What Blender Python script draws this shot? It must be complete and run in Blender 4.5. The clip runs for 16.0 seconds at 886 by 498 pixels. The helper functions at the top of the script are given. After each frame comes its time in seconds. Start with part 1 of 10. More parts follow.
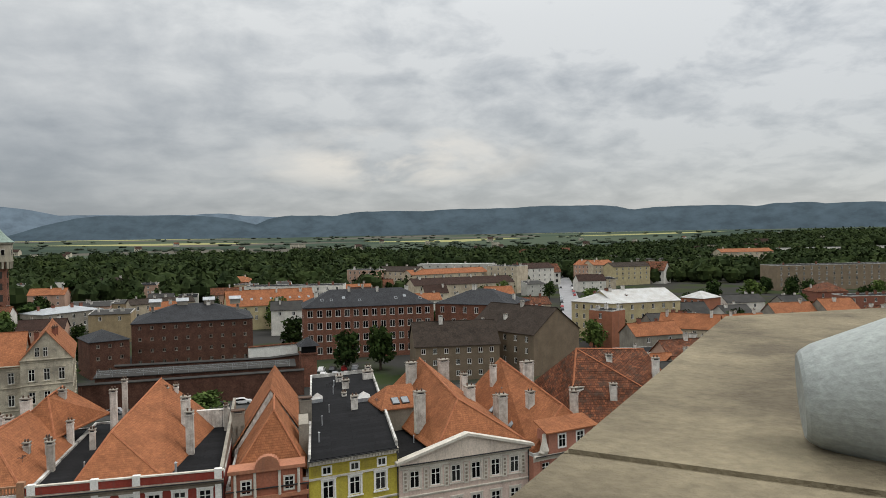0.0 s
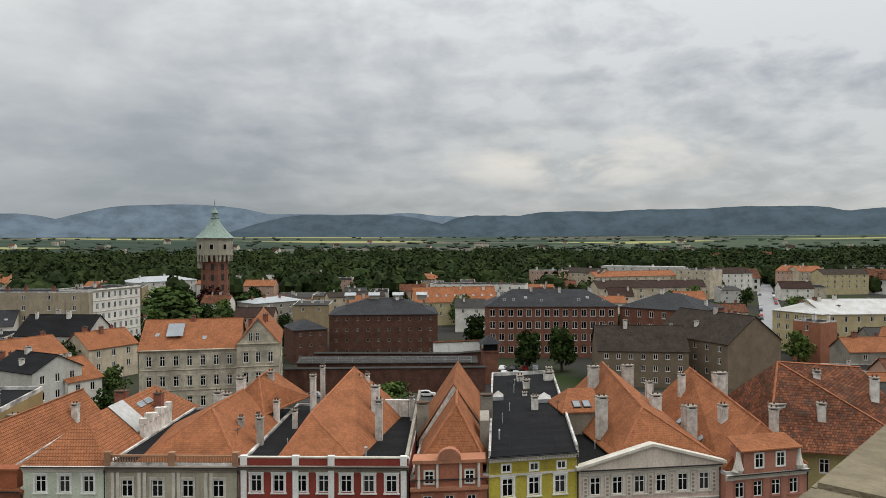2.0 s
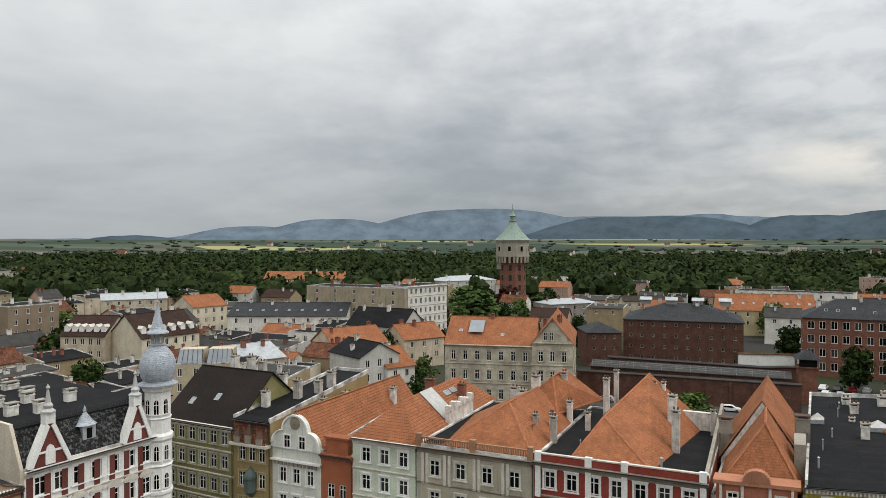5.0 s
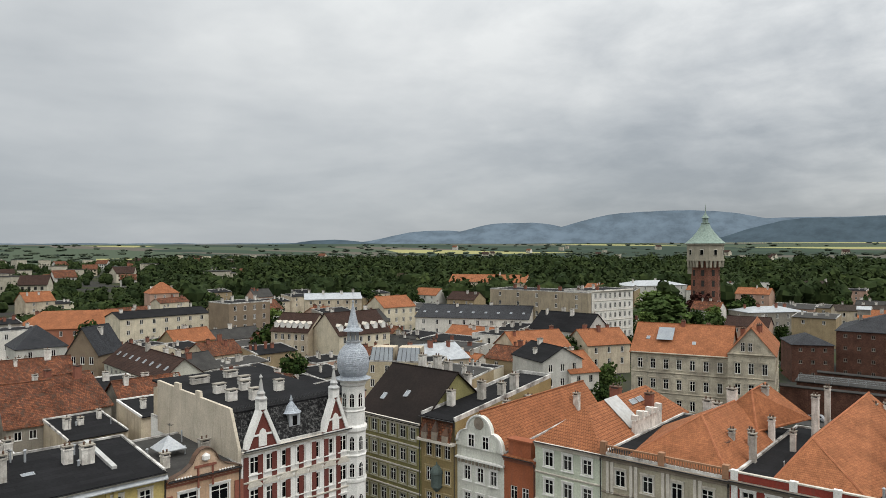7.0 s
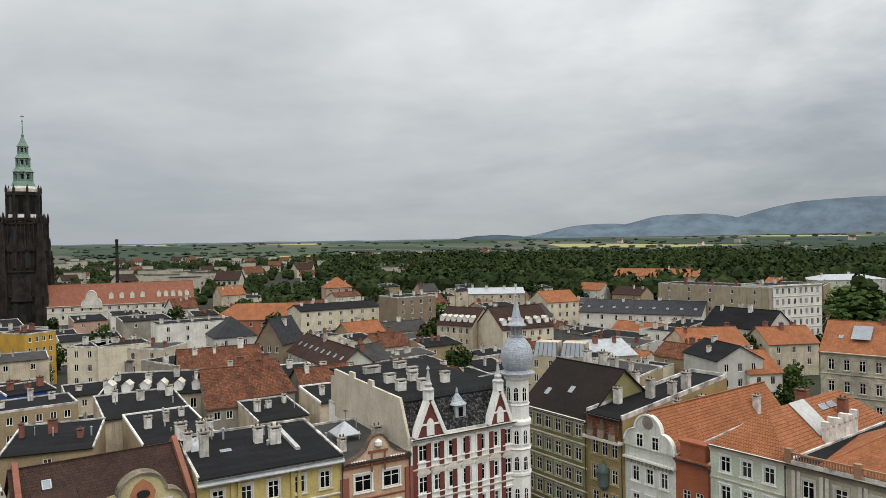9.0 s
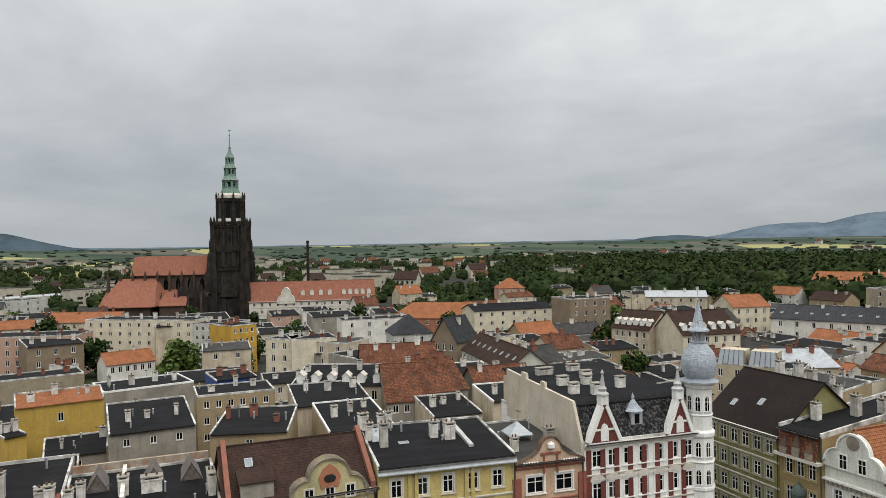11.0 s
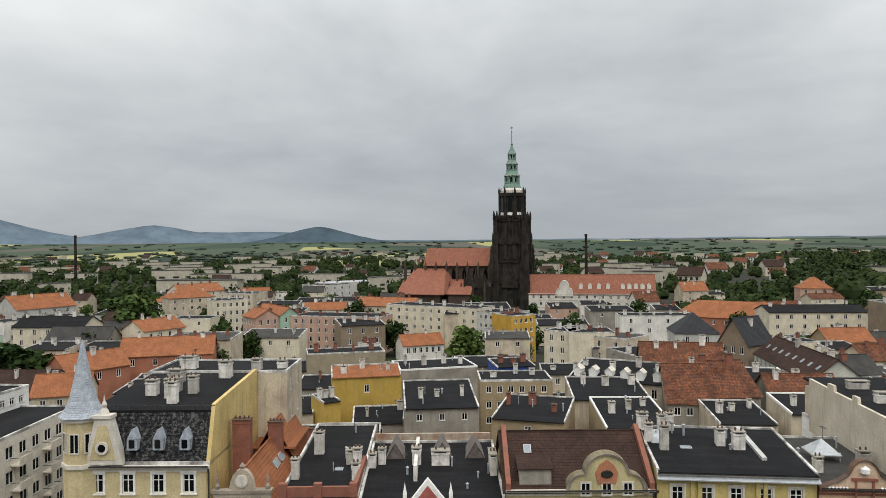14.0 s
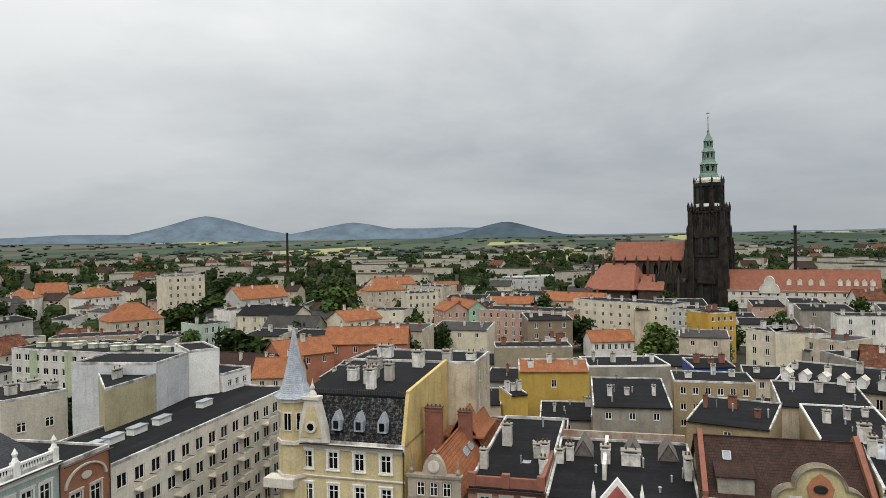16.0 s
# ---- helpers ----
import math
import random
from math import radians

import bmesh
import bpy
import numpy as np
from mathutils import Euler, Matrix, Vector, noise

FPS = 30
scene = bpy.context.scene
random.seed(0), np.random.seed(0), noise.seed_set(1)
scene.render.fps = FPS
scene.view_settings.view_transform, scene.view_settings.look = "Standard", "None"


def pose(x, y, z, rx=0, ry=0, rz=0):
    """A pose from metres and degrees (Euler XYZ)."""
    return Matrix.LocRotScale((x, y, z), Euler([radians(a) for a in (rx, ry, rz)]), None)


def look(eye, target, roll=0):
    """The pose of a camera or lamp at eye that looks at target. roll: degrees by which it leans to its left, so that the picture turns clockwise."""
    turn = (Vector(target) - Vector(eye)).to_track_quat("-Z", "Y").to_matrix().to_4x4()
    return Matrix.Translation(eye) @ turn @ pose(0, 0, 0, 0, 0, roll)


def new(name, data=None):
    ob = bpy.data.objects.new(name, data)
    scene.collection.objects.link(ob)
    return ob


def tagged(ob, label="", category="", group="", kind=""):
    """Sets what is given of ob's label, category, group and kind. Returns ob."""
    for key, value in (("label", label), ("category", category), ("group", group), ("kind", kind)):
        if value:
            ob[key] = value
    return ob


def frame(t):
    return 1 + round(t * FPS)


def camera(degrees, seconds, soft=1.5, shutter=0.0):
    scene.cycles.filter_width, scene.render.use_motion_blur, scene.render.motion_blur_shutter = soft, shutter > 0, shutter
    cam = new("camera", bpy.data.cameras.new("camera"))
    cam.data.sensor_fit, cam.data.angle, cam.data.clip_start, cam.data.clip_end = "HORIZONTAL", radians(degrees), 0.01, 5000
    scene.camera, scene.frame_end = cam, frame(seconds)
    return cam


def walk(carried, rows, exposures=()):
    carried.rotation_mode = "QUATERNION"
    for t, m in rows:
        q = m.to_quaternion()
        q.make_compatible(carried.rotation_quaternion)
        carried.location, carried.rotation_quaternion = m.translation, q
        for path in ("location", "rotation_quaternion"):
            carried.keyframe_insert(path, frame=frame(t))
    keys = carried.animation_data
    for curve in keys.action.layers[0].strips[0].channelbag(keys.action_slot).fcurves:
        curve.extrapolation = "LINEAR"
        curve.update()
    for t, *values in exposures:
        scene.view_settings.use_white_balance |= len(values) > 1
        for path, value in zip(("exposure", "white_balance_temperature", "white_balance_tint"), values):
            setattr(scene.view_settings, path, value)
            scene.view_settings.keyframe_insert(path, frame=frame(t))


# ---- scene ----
cam = camera(64.55, 16.0, soft=0.5)
# seconds, x, y, z, yaw, pitch, roll
ROWS = [
    (0.0, 0.000, -0.000, 38.000, -13.40, -0.93, 1.00),
    (0.5, -0.007, 0.026, 37.998, -10.14, -0.83, 0.75),
    (1.0, -0.018, 0.053, 37.996, -6.31, -0.76, 0.48),
    (1.5, -0.030, 0.079, 37.992, -2.32, -0.64, 0.54),
    (2.0, -0.041, 0.102, 37.987, 1.45, -0.76, 0.21),
    (2.5, -0.050, 0.114, 37.983, 5.16, -0.97, 0.41),
    (3.0, -0.051, 0.112, 37.978, 8.78, -0.93, 0.29),
    (3.5, -0.044, 0.095, 37.974, 12.97, -0.94, 0.42),
    (4.0, -0.034, 0.068, 37.969, 17.43, -0.53, 0.33),
    (6.5, -0.020, 0.033, 37.964, 35.82, -0.62, 0.19),
    (7.0, -0.006, 0.006, 37.957, 39.97, -0.17, 0.19),
    (7.5, 0.003, -0.006, 37.949, 44.19, -0.24, 0.28),
    (8.0, -0.002, 0.000, 37.941, 47.15, -0.25, 0.50),
    (10.5, -0.025, 0.022, 37.933, 63.43, -0.44, 1.16),
    (11.0, -0.057, 0.045, 37.925, 67.18, -0.16, 1.01),
    (11.5, -0.084, 0.061, 37.917, 71.64, -0.16, 1.06),
    (12.0, -0.101, 0.066, 37.911, 75.24, -0.05, 0.83),
    (12.5, -0.108, 0.053, 37.907, 78.81, -0.08, 1.19),
    (13.0, -0.111, 0.030, 37.904, 82.69, -0.13, 0.95),
    (13.5, -0.116, 0.001, 37.903, 86.24, -0.38, 0.80),
    (14.0, -0.126, -0.022, 37.901, 89.62, -0.39, 0.53),
    (14.5, -0.127, -0.038, 37.899, 93.55, -0.31, 0.76),
    (15.0, -0.117, -0.035, 37.896, 97.22, -0.33, 0.70),
    (15.5, -0.095, -0.020, 37.893, 101.08, -0.58, 0.73),
    (16.0, -0.070, 0.001, 37.891, 104.76, -0.64, 0.98),
]
walk(cam, [(t, pose(x, y, z, 90 + p, r, a)) for t, x, y, z, a, p, r in ROWS], [(0.0, -0.08), (3.0, -0.06), (4.0, -0.01), (6.5, 0.08), (8.0, 0.08), (11.0, 0.07), (16.0, 0.09)])

# ---- world and light ----
world = bpy.data.worlds.new("sky")
scene.world = world
world.use_nodes = True
wt = world.node_tree
wt.nodes.clear()


def wnode(kind, **values):
    n = wt.nodes.new(kind)
    for k, v in values.items():
        n.inputs[k].default_value = v
    return n


def wmath(op, a, b=None, clamp=False):
    n = wt.nodes.new("ShaderNodeMath")
    n.operation, n.use_clamp = op, clamp
    for i, v in enumerate((a, b)):
        if v is None:
            continue
        if isinstance(v, (int, float)):
            n.inputs[i].default_value = v
        else:
            wt.links.new(v, n.inputs[i])
    return n.outputs[0]


def wramp(fac, stops):
    n = wt.nodes.new("ShaderNodeValToRGB")
    r = n.color_ramp
    while len(r.elements) < len(stops):
        r.elements.new(0.5)
    for e, (p, c) in zip(r.elements, stops):
        e.position, e.color = p, (*c, 1)
    wt.links.new(fac, n.inputs[0])
    return n.outputs[0]


def wmix(fac, a, b, blend="MIX"):
    n = wt.nodes.new("ShaderNodeMix")
    n.data_type, n.blend_type = "RGBA", blend
    for i, v in ((0, fac), (6, a), (7, b)):
        if isinstance(v, (int, float)):
            n.inputs[i].default_value = v
        elif isinstance(v, tuple):
            n.inputs[i].default_value = v
        else:
            wt.links.new(v, n.inputs[i])
    return n.outputs[2]


SUN_ELEVATION, SUN_AZIMUTH = 58, -86
coord = wt.nodes.new("ShaderNodeTexCoord")
split = wt.nodes.new("ShaderNodeSeparateXYZ")
wt.links.new(coord.outputs["Generated"], split.inputs[0])
dx, dy, dz = split.outputs
up = wmath("MAXIMUM", dz, 0.0)
lift = wmath("ADD", up, 0.16)
flat = wt.nodes.new("ShaderNodeCombineXYZ")
wt.links.new(wmath("DIVIDE", dx, lift), flat.inputs[0])
wt.links.new(wmath("DIVIDE", dy, lift), flat.inputs[1])


puffs = wt.nodes.new("ShaderNodeCombineXYZ")
high = wmath("ADD", up, 0.30)
wt.links.new(wmath("DIVIDE", dx, high), puffs.inputs[0])
wt.links.new(wmath("DIVIDE", dy, high), puffs.inputs[1])


def cloud_noise(scale, detail, rough, distort, offset, stretch=(1, 1, 1), base=flat):
    m = wt.nodes.new("ShaderNodeMapping")
    m.inputs["Location"].default_value, m.inputs["Scale"].default_value = offset, stretch
    wt.links.new(base.outputs[0], m.inputs[0])
    n = wnode("ShaderNodeTexNoise", Scale=scale, Detail=detail, Roughness=rough, Distortion=distort)
    wt.links.new(m.outputs[0], n.inputs["Vector"])
    return n.outputs[0]


broad = cloud_noise(0.55, 5, 0.55, 0.3, (3.1, 1.7, 0))
fine = cloud_noise(4.4, 10, 0.58, 0.2, (0.4, 5.2, 0), base=puffs)
# side of the sky: 1 towards the clearer north-east, 0 towards the rainy west
side = wmath("ADD", wmath("MULTIPLY", dx, 0.5), wmath("MULTIPLY", dy, 0.42))
side = wmath("ADD", side, 0.28, clamp=True)
contrast = wmath("ADD", wmath("MULTIPLY", wmath("MULTIPLY", side, side), 1.25), 0.10)
large = wmath("MULTIPLY", wmath("SUBTRACT", broad, 0.5), 0.6)
value = wmath("ADD", wmath("ADD", wmath("MULTIPLY", wmath("SUBTRACT", fine, 0.5), contrast), large), 0.5)
value = wmath("ADD", value, wmath("MULTIPLY", up, 0.42))
value = wmath("ADD", value, wmath("MULTIPLY", wmath("MULTIPLY", side, side), 0.10))


def lobe(direction, low):
    n = wt.nodes.new("ShaderNodeVectorMath")
    n.operation = "DOT_PRODUCT"
    wt.links.new(coord.outputs["Generated"], n.inputs[0])
    n.inputs[1].default_value = Vector(direction).normalized()
    return wramp(n.outputs["Value"], ((low, (0, 0, 0)), (1.0, (1, 1, 1))))


# lighter and heavier parts of the cloud cover
value = wmath("SUBTRACT", value, wmath("MULTIPLY", lobe((-0.34, 0.92, 0.12), 0.93), 0.09))
value = wmath("SUBTRACT", value, wmath("MULTIPLY", lobe((-0.95, 0.14, 0.27), 0.92), 0.07))
value = wmath("ADD", value, wmath("MULTIPLY", lobe((-0.62, 0.74, 0.27), 0.91), 0.09))
value = wmath("ADD", value, wmath("MULTIPLY", lobe((-0.66, -0.75, 0.35), 0.85), 0.14))
clouds = wramp(value, ((0.30, (0.30, 0.33, 0.365)), (0.45, (0.42, 0.45, 0.475)), (0.56, (0.58, 0.605, 0.62)), (0.70, (0.80, 0.815, 0.81))))
haze = wramp(up, ((0.0, (1, 1, 1)), (0.10, (0.72, 0.72, 0.72)), (0.30, (0, 0, 0))))
horizon = wramp(side, ((0.0, (0.345, 0.375, 0.40)), (0.12, (0.33, 0.36, 0.385)), (0.42, (0.27, 0.295, 0.32)), (0.54, (0.25, 0.27, 0.295)), (0.78, (0.44, 0.445, 0.44)), (0.95, (0.50, 0.505, 0.50))))
veil = wmix(wmath("MULTIPLY", haze, 0.75), clouds, horizon)
# a thin place in the cloud, low in the north
across = wmath("MULTIPLY", wmath("SUBTRACT", dx, 0.16), 4.4)
upright = wmath("MULTIPLY", wmath("SUBTRACT", dz, 0.112), 21.0)
spread = wmath("ADD", wmath("MULTIPLY", across, across), wmath("MULTIPLY", upright, upright))
near_gap = wmath("MULTIPLY", wmath("SUBTRACT", 1.0, spread, clamp=True), wmath("MULTIPLY", dy, 1.6, clamp=True), clamp=True)
torn = wramp(cloud_noise(2.6, 7, 0.55, 0.3, (1.3, 0.2, 0), base=puffs), ((0.40, (0, 0, 0)), (0.56, (1, 1, 1))))
veil = wmix(wmath("MULTIPLY", wmath("MULTIPLY", near_gap, torn), 0.9), veil, (0.88, 0.82, 0.73, 1))
sky = wt.nodes.new("ShaderNodeTexSky")
sky.sky_type, sky.sun_disc = "NISHITA", False
sky.sun_elevation, sky.sun_rotation = radians(SUN_ELEVATION), radians(-SUN_AZIMUTH)
clear = wmix(1.0, sky.outputs[0], (0.10, 0.10, 0.10, 1), "MULTIPLY")
cover = wmath("SUBTRACT", 0.97, wmath("MULTIPLY", side, 0.12))
total = wmix(cover, clear, veil)
back = wnode("ShaderNodeBackground", Strength=1.04)
zenith = wramp(up, ((0.30, (1, 1, 1)), (1.0, (2.4, 2.4, 2.35))))
wt.links.new(wmix(1.0, total, zenith, "MULTIPLY"), back.inputs[0])
out = wt.nodes.new("ShaderNodeOutputWorld")
wt.links.new(back.outputs[0], out.inputs[0])

sun_data = bpy.data.lights.new("sun", "SUN")
sun_data.energy, sun_data.angle, sun_data.color = 1.5, radians(40), (1.0, 0.96, 0.9)
sun = new("sun", sun_data)
az, el = radians(SUN_AZIMUTH), radians(SUN_ELEVATION)
sun.matrix_world = look((0, 0, 0), (math.sin(az) * math.cos(el), -math.cos(az) * math.cos(el), -math.sin(el)))

# ---- materials ----
MATS = {}


def nodes_of(name):
    m = bpy.data.materials.new(name)
    m.use_nodes = True
    t = m.node_tree
    return m, t, t.nodes["Principled BSDF"]


def add_node(t, kind, inputs=None, **attrs):
    n = t.nodes.new(kind)
    for k, v in attrs.items():
        if k == "operation":
            n.operation = v
        elif k == "blend_type":
            n.blend_type = v
        elif k == "data_type":
            n.data_type = v
    for k, v in (inputs or {}).items():
        if isinstance(v, bpy.types.NodeSocket):
            t.links.new(v, n.inputs[k])
        else:
            n.inputs[k].default_value = v
    return n


def mixed(t, fac, a, b, blend="MIX"):
    n = add_node(t, "ShaderNodeMix", data_type="RGBA", blend_type=blend)
    for i, v in ((0, fac), (6, a), (7, b)):
        if isinstance(v, bpy.types.NodeSocket):
            t.links.new(v, n.inputs[i])
        elif isinstance(v, (int, float)):
            n.inputs[i].default_value = v
        else:
            n.inputs[i].default_value = (*v[:3], 1)
    return n.outputs[2]


def ramped(t, fac, p0, p1, c0=(0, 0, 0), c1=(1, 1, 1)):
    n = t.nodes.new("ShaderNodeValToRGB")
    n.color_ramp.elements[0].position, n.color_ramp.elements[1].position = p0, p1
    n.color_ramp.elements[0].color, n.color_ramp.elements[1].color = (*c0, 1), (*c1, 1)
    t.links.new(fac, n.inputs[0])
    return n.outputs[0]


def noisy(t, vec, scale, detail=4, rough=0.55, stretch=None):
    if stretch:
        vec = add_node(t, "ShaderNodeMapping", {"Vector": vec, "Scale": stretch}).outputs[0]
    return add_node(t, "ShaderNodeTexNoise", {"Vector": vec, "Scale": scale, "Detail": detail, "Roughness": rough}).outputs[0]


def bumped(t, bsdf, height, strength, distance=0.03):
    b = add_node(t, "ShaderNodeBump", {"Height": height, "Strength": strength, "Distance": distance})
    t.links.new(b.outputs[0], bsdf.inputs["Normal"])


def surface(name, c, c2=None, rough=0.85, grain=6.0, patch=0.35, bump=0.3, streak=0.0, metal=0.0, stain=(0.10, 0.09, 0.08), spots=0.0, gloss=0.15, each=0.0):
    """Plain weathered surface: colour patches, grain, optional vertical rain streaks and spots."""
    if name in MATS:
        return MATS[name]
    m, t, b = nodes_of(name)
    pos = t.nodes.new("ShaderNodeNewGeometry").outputs["Position"]
    c2 = c2 or tuple(v * 0.72 for v in c)
    big = ramped(t, noisy(t, pos, patch, 5, 0.6), 0.36, 0.66)
    col = mixed(t, big, c, c2)
    small = noisy(t, pos, grain, 4, 0.65)
    col = mixed(t, 0.5, col, ramped(t, small, 0.3, 0.7, (0.5, 0.5, 0.5), (1.1, 1.1, 1.1)), "MULTIPLY")
    if streak:
        s = ramped(t, noisy(t, pos, 1.0, 5, 0.7, (1.6, 1.6, 0.16)), 0.52, 0.72)
        s = add_node(t, "ShaderNodeMath", {0: s, 1: streak}, operation="MULTIPLY").outputs[0]
        col = mixed(t, s, col, stain)
    if spots:
        s = ramped(t, noisy(t, pos, 0.9, 7, 0.7), 0.56, 0.62)
        s = add_node(t, "ShaderNodeMath", {0: s, 1: spots}, operation="MULTIPLY").outputs[0]
        col = mixed(t, s, col, stain)
    if each:
        own = t.nodes.new("ShaderNodeObjectInfo").outputs["Random"]
        col = mixed(t, 1.0, col, ramped(t, own, 0.0, 0.45, (1 - each, 1 - each * 1.02, 1 - each * 1.06), (1, 1, 1)), "MULTIPLY")
    t.links.new(col, b.inputs["Base Color"])
    b.inputs["Roughness"].default_value, b.inputs["Metallic"].default_value = rough, metal
    b.inputs["Specular IOR Level"].default_value = gloss if rough > 0.6 else 0.5
    bumped(t, b, small, bump)
    MATS[name] = m
    return m


def pieced(name, c, c2, joint, w, h, rough=0.8, gap=0.02, relief=0.8, vary=0.5, moss=None, patchy=0.45, moss_scale=0.8, gloss=0.1):
    """Small laid pieces (tiles, bricks, slates): u runs along the eave, v up the slope, in metres."""
    if name in MATS:
        return MATS[name]
    m, t, b = nodes_of(name)
    uv = t.nodes.new("ShaderNodeUVMap").outputs[0]
    pos = t.nodes.new("ShaderNodeNewGeometry").outputs["Position"]
    br = add_node(t, "ShaderNodeTexBrick", {"Vector": uv, "Color1": (*c, 1), "Color2": (*c2, 1), "Mortar": (*joint, 1), "Scale": 1.0,
                                            "Mortar Size": gap, "Mortar Smooth": 0.3, "Bias": -0.2, "Brick Width": w, "Row Height": h})
    dirt = ramped(t, noisy(t, pos, patchy, 6, 0.65), 0.35, 0.7, (1, 1, 1), (1 - vary, 1 - vary, 1 - vary))
    col = mixed(t, 1.0, br.outputs[0], dirt, "MULTIPLY")
    fine = ramped(t, noisy(t, pos, 2.6, 5, 0.7), 0.35, 0.68, (0.74, 0.74, 0.74), (1.08, 1.08, 1.08))
    col = mixed(t, 1.0, col, fine, "MULTIPLY")
    if moss:
        s = ramped(t, noisy(t, pos, moss_scale, 8, 0.75), 0.5, 0.6)
        s = add_node(t, "ShaderNodeMath", {0: s, 1: 0.75}, operation="MULTIPLY").outputs[0]
        col = mixed(t, s, col, moss)
    t.links.new(col, b.inputs["Base Color"])
    b.inputs["Roughness"].default_value = rough
    b.inputs["Specular IOR Level"].default_value = gloss
    # each course rises towards its lower edge
    saw = add_node(t, "ShaderNodeSeparateXYZ", {0: uv}).outputs[1]
    saw = add_node(t, "ShaderNodeMath", {0: saw, 1: 1.0 / h}, operation="MULTIPLY").outputs[0]
    saw = add_node(t, "ShaderNodeMath", {0: saw}, operation="FRACT").outputs[0]
    edge = add_node(t, "ShaderNodeMath", {0: br.outputs[1], 1: 1.0}, operation="MULTIPLY").outputs[0]
    tall = add_node(t, "ShaderNodeMath", {0: saw, 1: edge}, operation="ADD").outputs[0]
    tall = add_node(t, "ShaderNodeMath", {0: tall, 1: -1.0}, operation="MULTIPLY").outputs[0]
    bumped(t, b, tall, relief, 0.05)
    MATS[name] = m
    return m


TILE = pieced("orange_tile", (0.355, 0.142, 0.066), (0.29, 0.110, 0.052), (0.23, 0.088, 0.044), 0.2, 0.27, gap=0.014, relief=0.6, vary=0.35)
RIDGE = surface("ridge_tile", (0.40, 0.16, 0.08), (0.28, 0.10, 0.05), grain=7, patch=1.2)
TILE_NEW = pieced("ribbed_tile", (0.36, 0.144, 0.067), (0.31, 0.119, 0.056), (0.17, 0.065, 0.035), 0.3, 0.42, gap=0.03, vary=0.3)
TILE_OLD = pieced("old_tile", (0.15, 0.06, 0.036), (0.34, 0.125, 0.06), (0.06, 0.03, 0.02), 0.3, 0.36, vary=0.65, moss_scale=1.1, moss=(0.062, 0.045, 0.034), relief=1.0)
TILE_BROWN = pieced("brown_tile", (0.062, 0.034, 0.026), (0.044, 0.026, 0.021), (0.03, 0.022, 0.02), 0.3, 0.36, vary=0.4)
TILE_GREY = pieced("grey_brown_tile", (0.06, 0.044, 0.034), (0.04, 0.031, 0.026), (0.035, 0.03, 0.025), 0.3, 0.36, vary=0.45)
SLATE = pieced("slate", (0.045, 0.047, 0.053), (0.03, 0.032, 0.037), (0.022, 0.022, 0.025), 0.3, 0.3, rough=0.6, vary=0.4)
SLATE_WORN = pieced("worn_slate", (0.02, 0.02, 0.021), (0.012, 0.012, 0.013), (0.009, 0.009, 0.009), 0.35, 0.4, rough=0.6, vary=0.6, moss=(0.13, 0.13, 0.127), patchy=0.8, moss_scale=2.6)
ZINC_SCALE = pieced("zinc_scales", (0.42, 0.46, 0.51), (0.33, 0.37, 0.42), (0.26, 0.29, 0.33), 0.26, 0.22, rough=0.45, gap=0.014, vary=0.3, gloss=0.4)
BRICK = pieced("red_brick", (0.27, 0.118, 0.08), (0.20, 0.085, 0.058), (0.12, 0.08, 0.06), 0.27, 0.09, rough=0.9, gap=0.012, relief=0.2, vary=0.4)
BRICK_DARK = pieced("dark_brick", (0.165, 0.080, 0.057), (0.115, 0.057, 0.042), (0.06, 0.04, 0.033), 0.27, 0.09, rough=0.9, gap=0.012, relief=0.2, vary=0.45)
BITUMEN = pieced("bitumen_felt", (0.0098, 0.010, 0.011), (0.0145, 0.0145, 0.016), (0.006, 0.006, 0.0065), 5.0, 1.0, rough=0.75, gap=0.025, relief=0.15, vary=-0.5, patchy=0.25, gloss=0.05)
COPING = surface("old_coping", (0.70, 0.685, 0.65), (0.16, 0.15, 0.14), grain=5, patch=0.55, streak=0.3)
BITUMEN_BROWN = surface("brown_bitumen", (0.026, 0.020, 0.018), (0.018, 0.015, 0.014), rough=0.8, grain=3, patch=0.2, bump=0.2, gloss=0.06)
BITUMEN_OLD = surface("grey_felt", (0.055, 0.053, 0.05), (0.034, 0.033, 0.032), rough=0.85, grain=4, patch=0.4, bump=0.2, spots=0.4, stain=(0.05, 0.05, 0.05))
ZINC = surface("zinc_sheet", (0.42, 0.44, 0.46), (0.30, 0.32, 0.34), rough=0.5, grain=3, patch=0.8, bump=0.1, metal=0.25)
ZINC_LIGHT = surface("pale_zinc", (0.47, 0.48, 0.48), (0.34, 0.33, 0.31), rough=0.5, grain=2, patch=0.3, bump=0.1, streak=0.25, stain=(0.35, 0.2, 0.12))
COPPER = surface("green_copper", (0.27, 0.345, 0.30), (0.16, 0.21, 0.185), rough=0.7, grain=4, patch=1.0, bump=0.1)
SPIRE_COPPER = surface("spire_copper", (0.13, 0.215, 0.175), (0.19, 0.265, 0.22), rough=0.7, grain=4, patch=0.8, bump=0.1)
SOOT = surface("sooty_sandstone", (0.016, 0.014, 0.0125), (0.04, 0.034, 0.028), rough=0.95, grain=3, patch=0.25, bump=0.6)
SANDSTONE = surface("sandstone", (0.34, 0.29, 0.23), (0.2, 0.17, 0.14), rough=0.9, grain=5, patch=0.3, streak=0.3)
WHITE = surface("white_paint", (0.80, 0.79, 0.76), (0.7, 0.69, 0.66), rough=0.7, grain=6, patch=0.6, bump=0.1, streak=0.12)
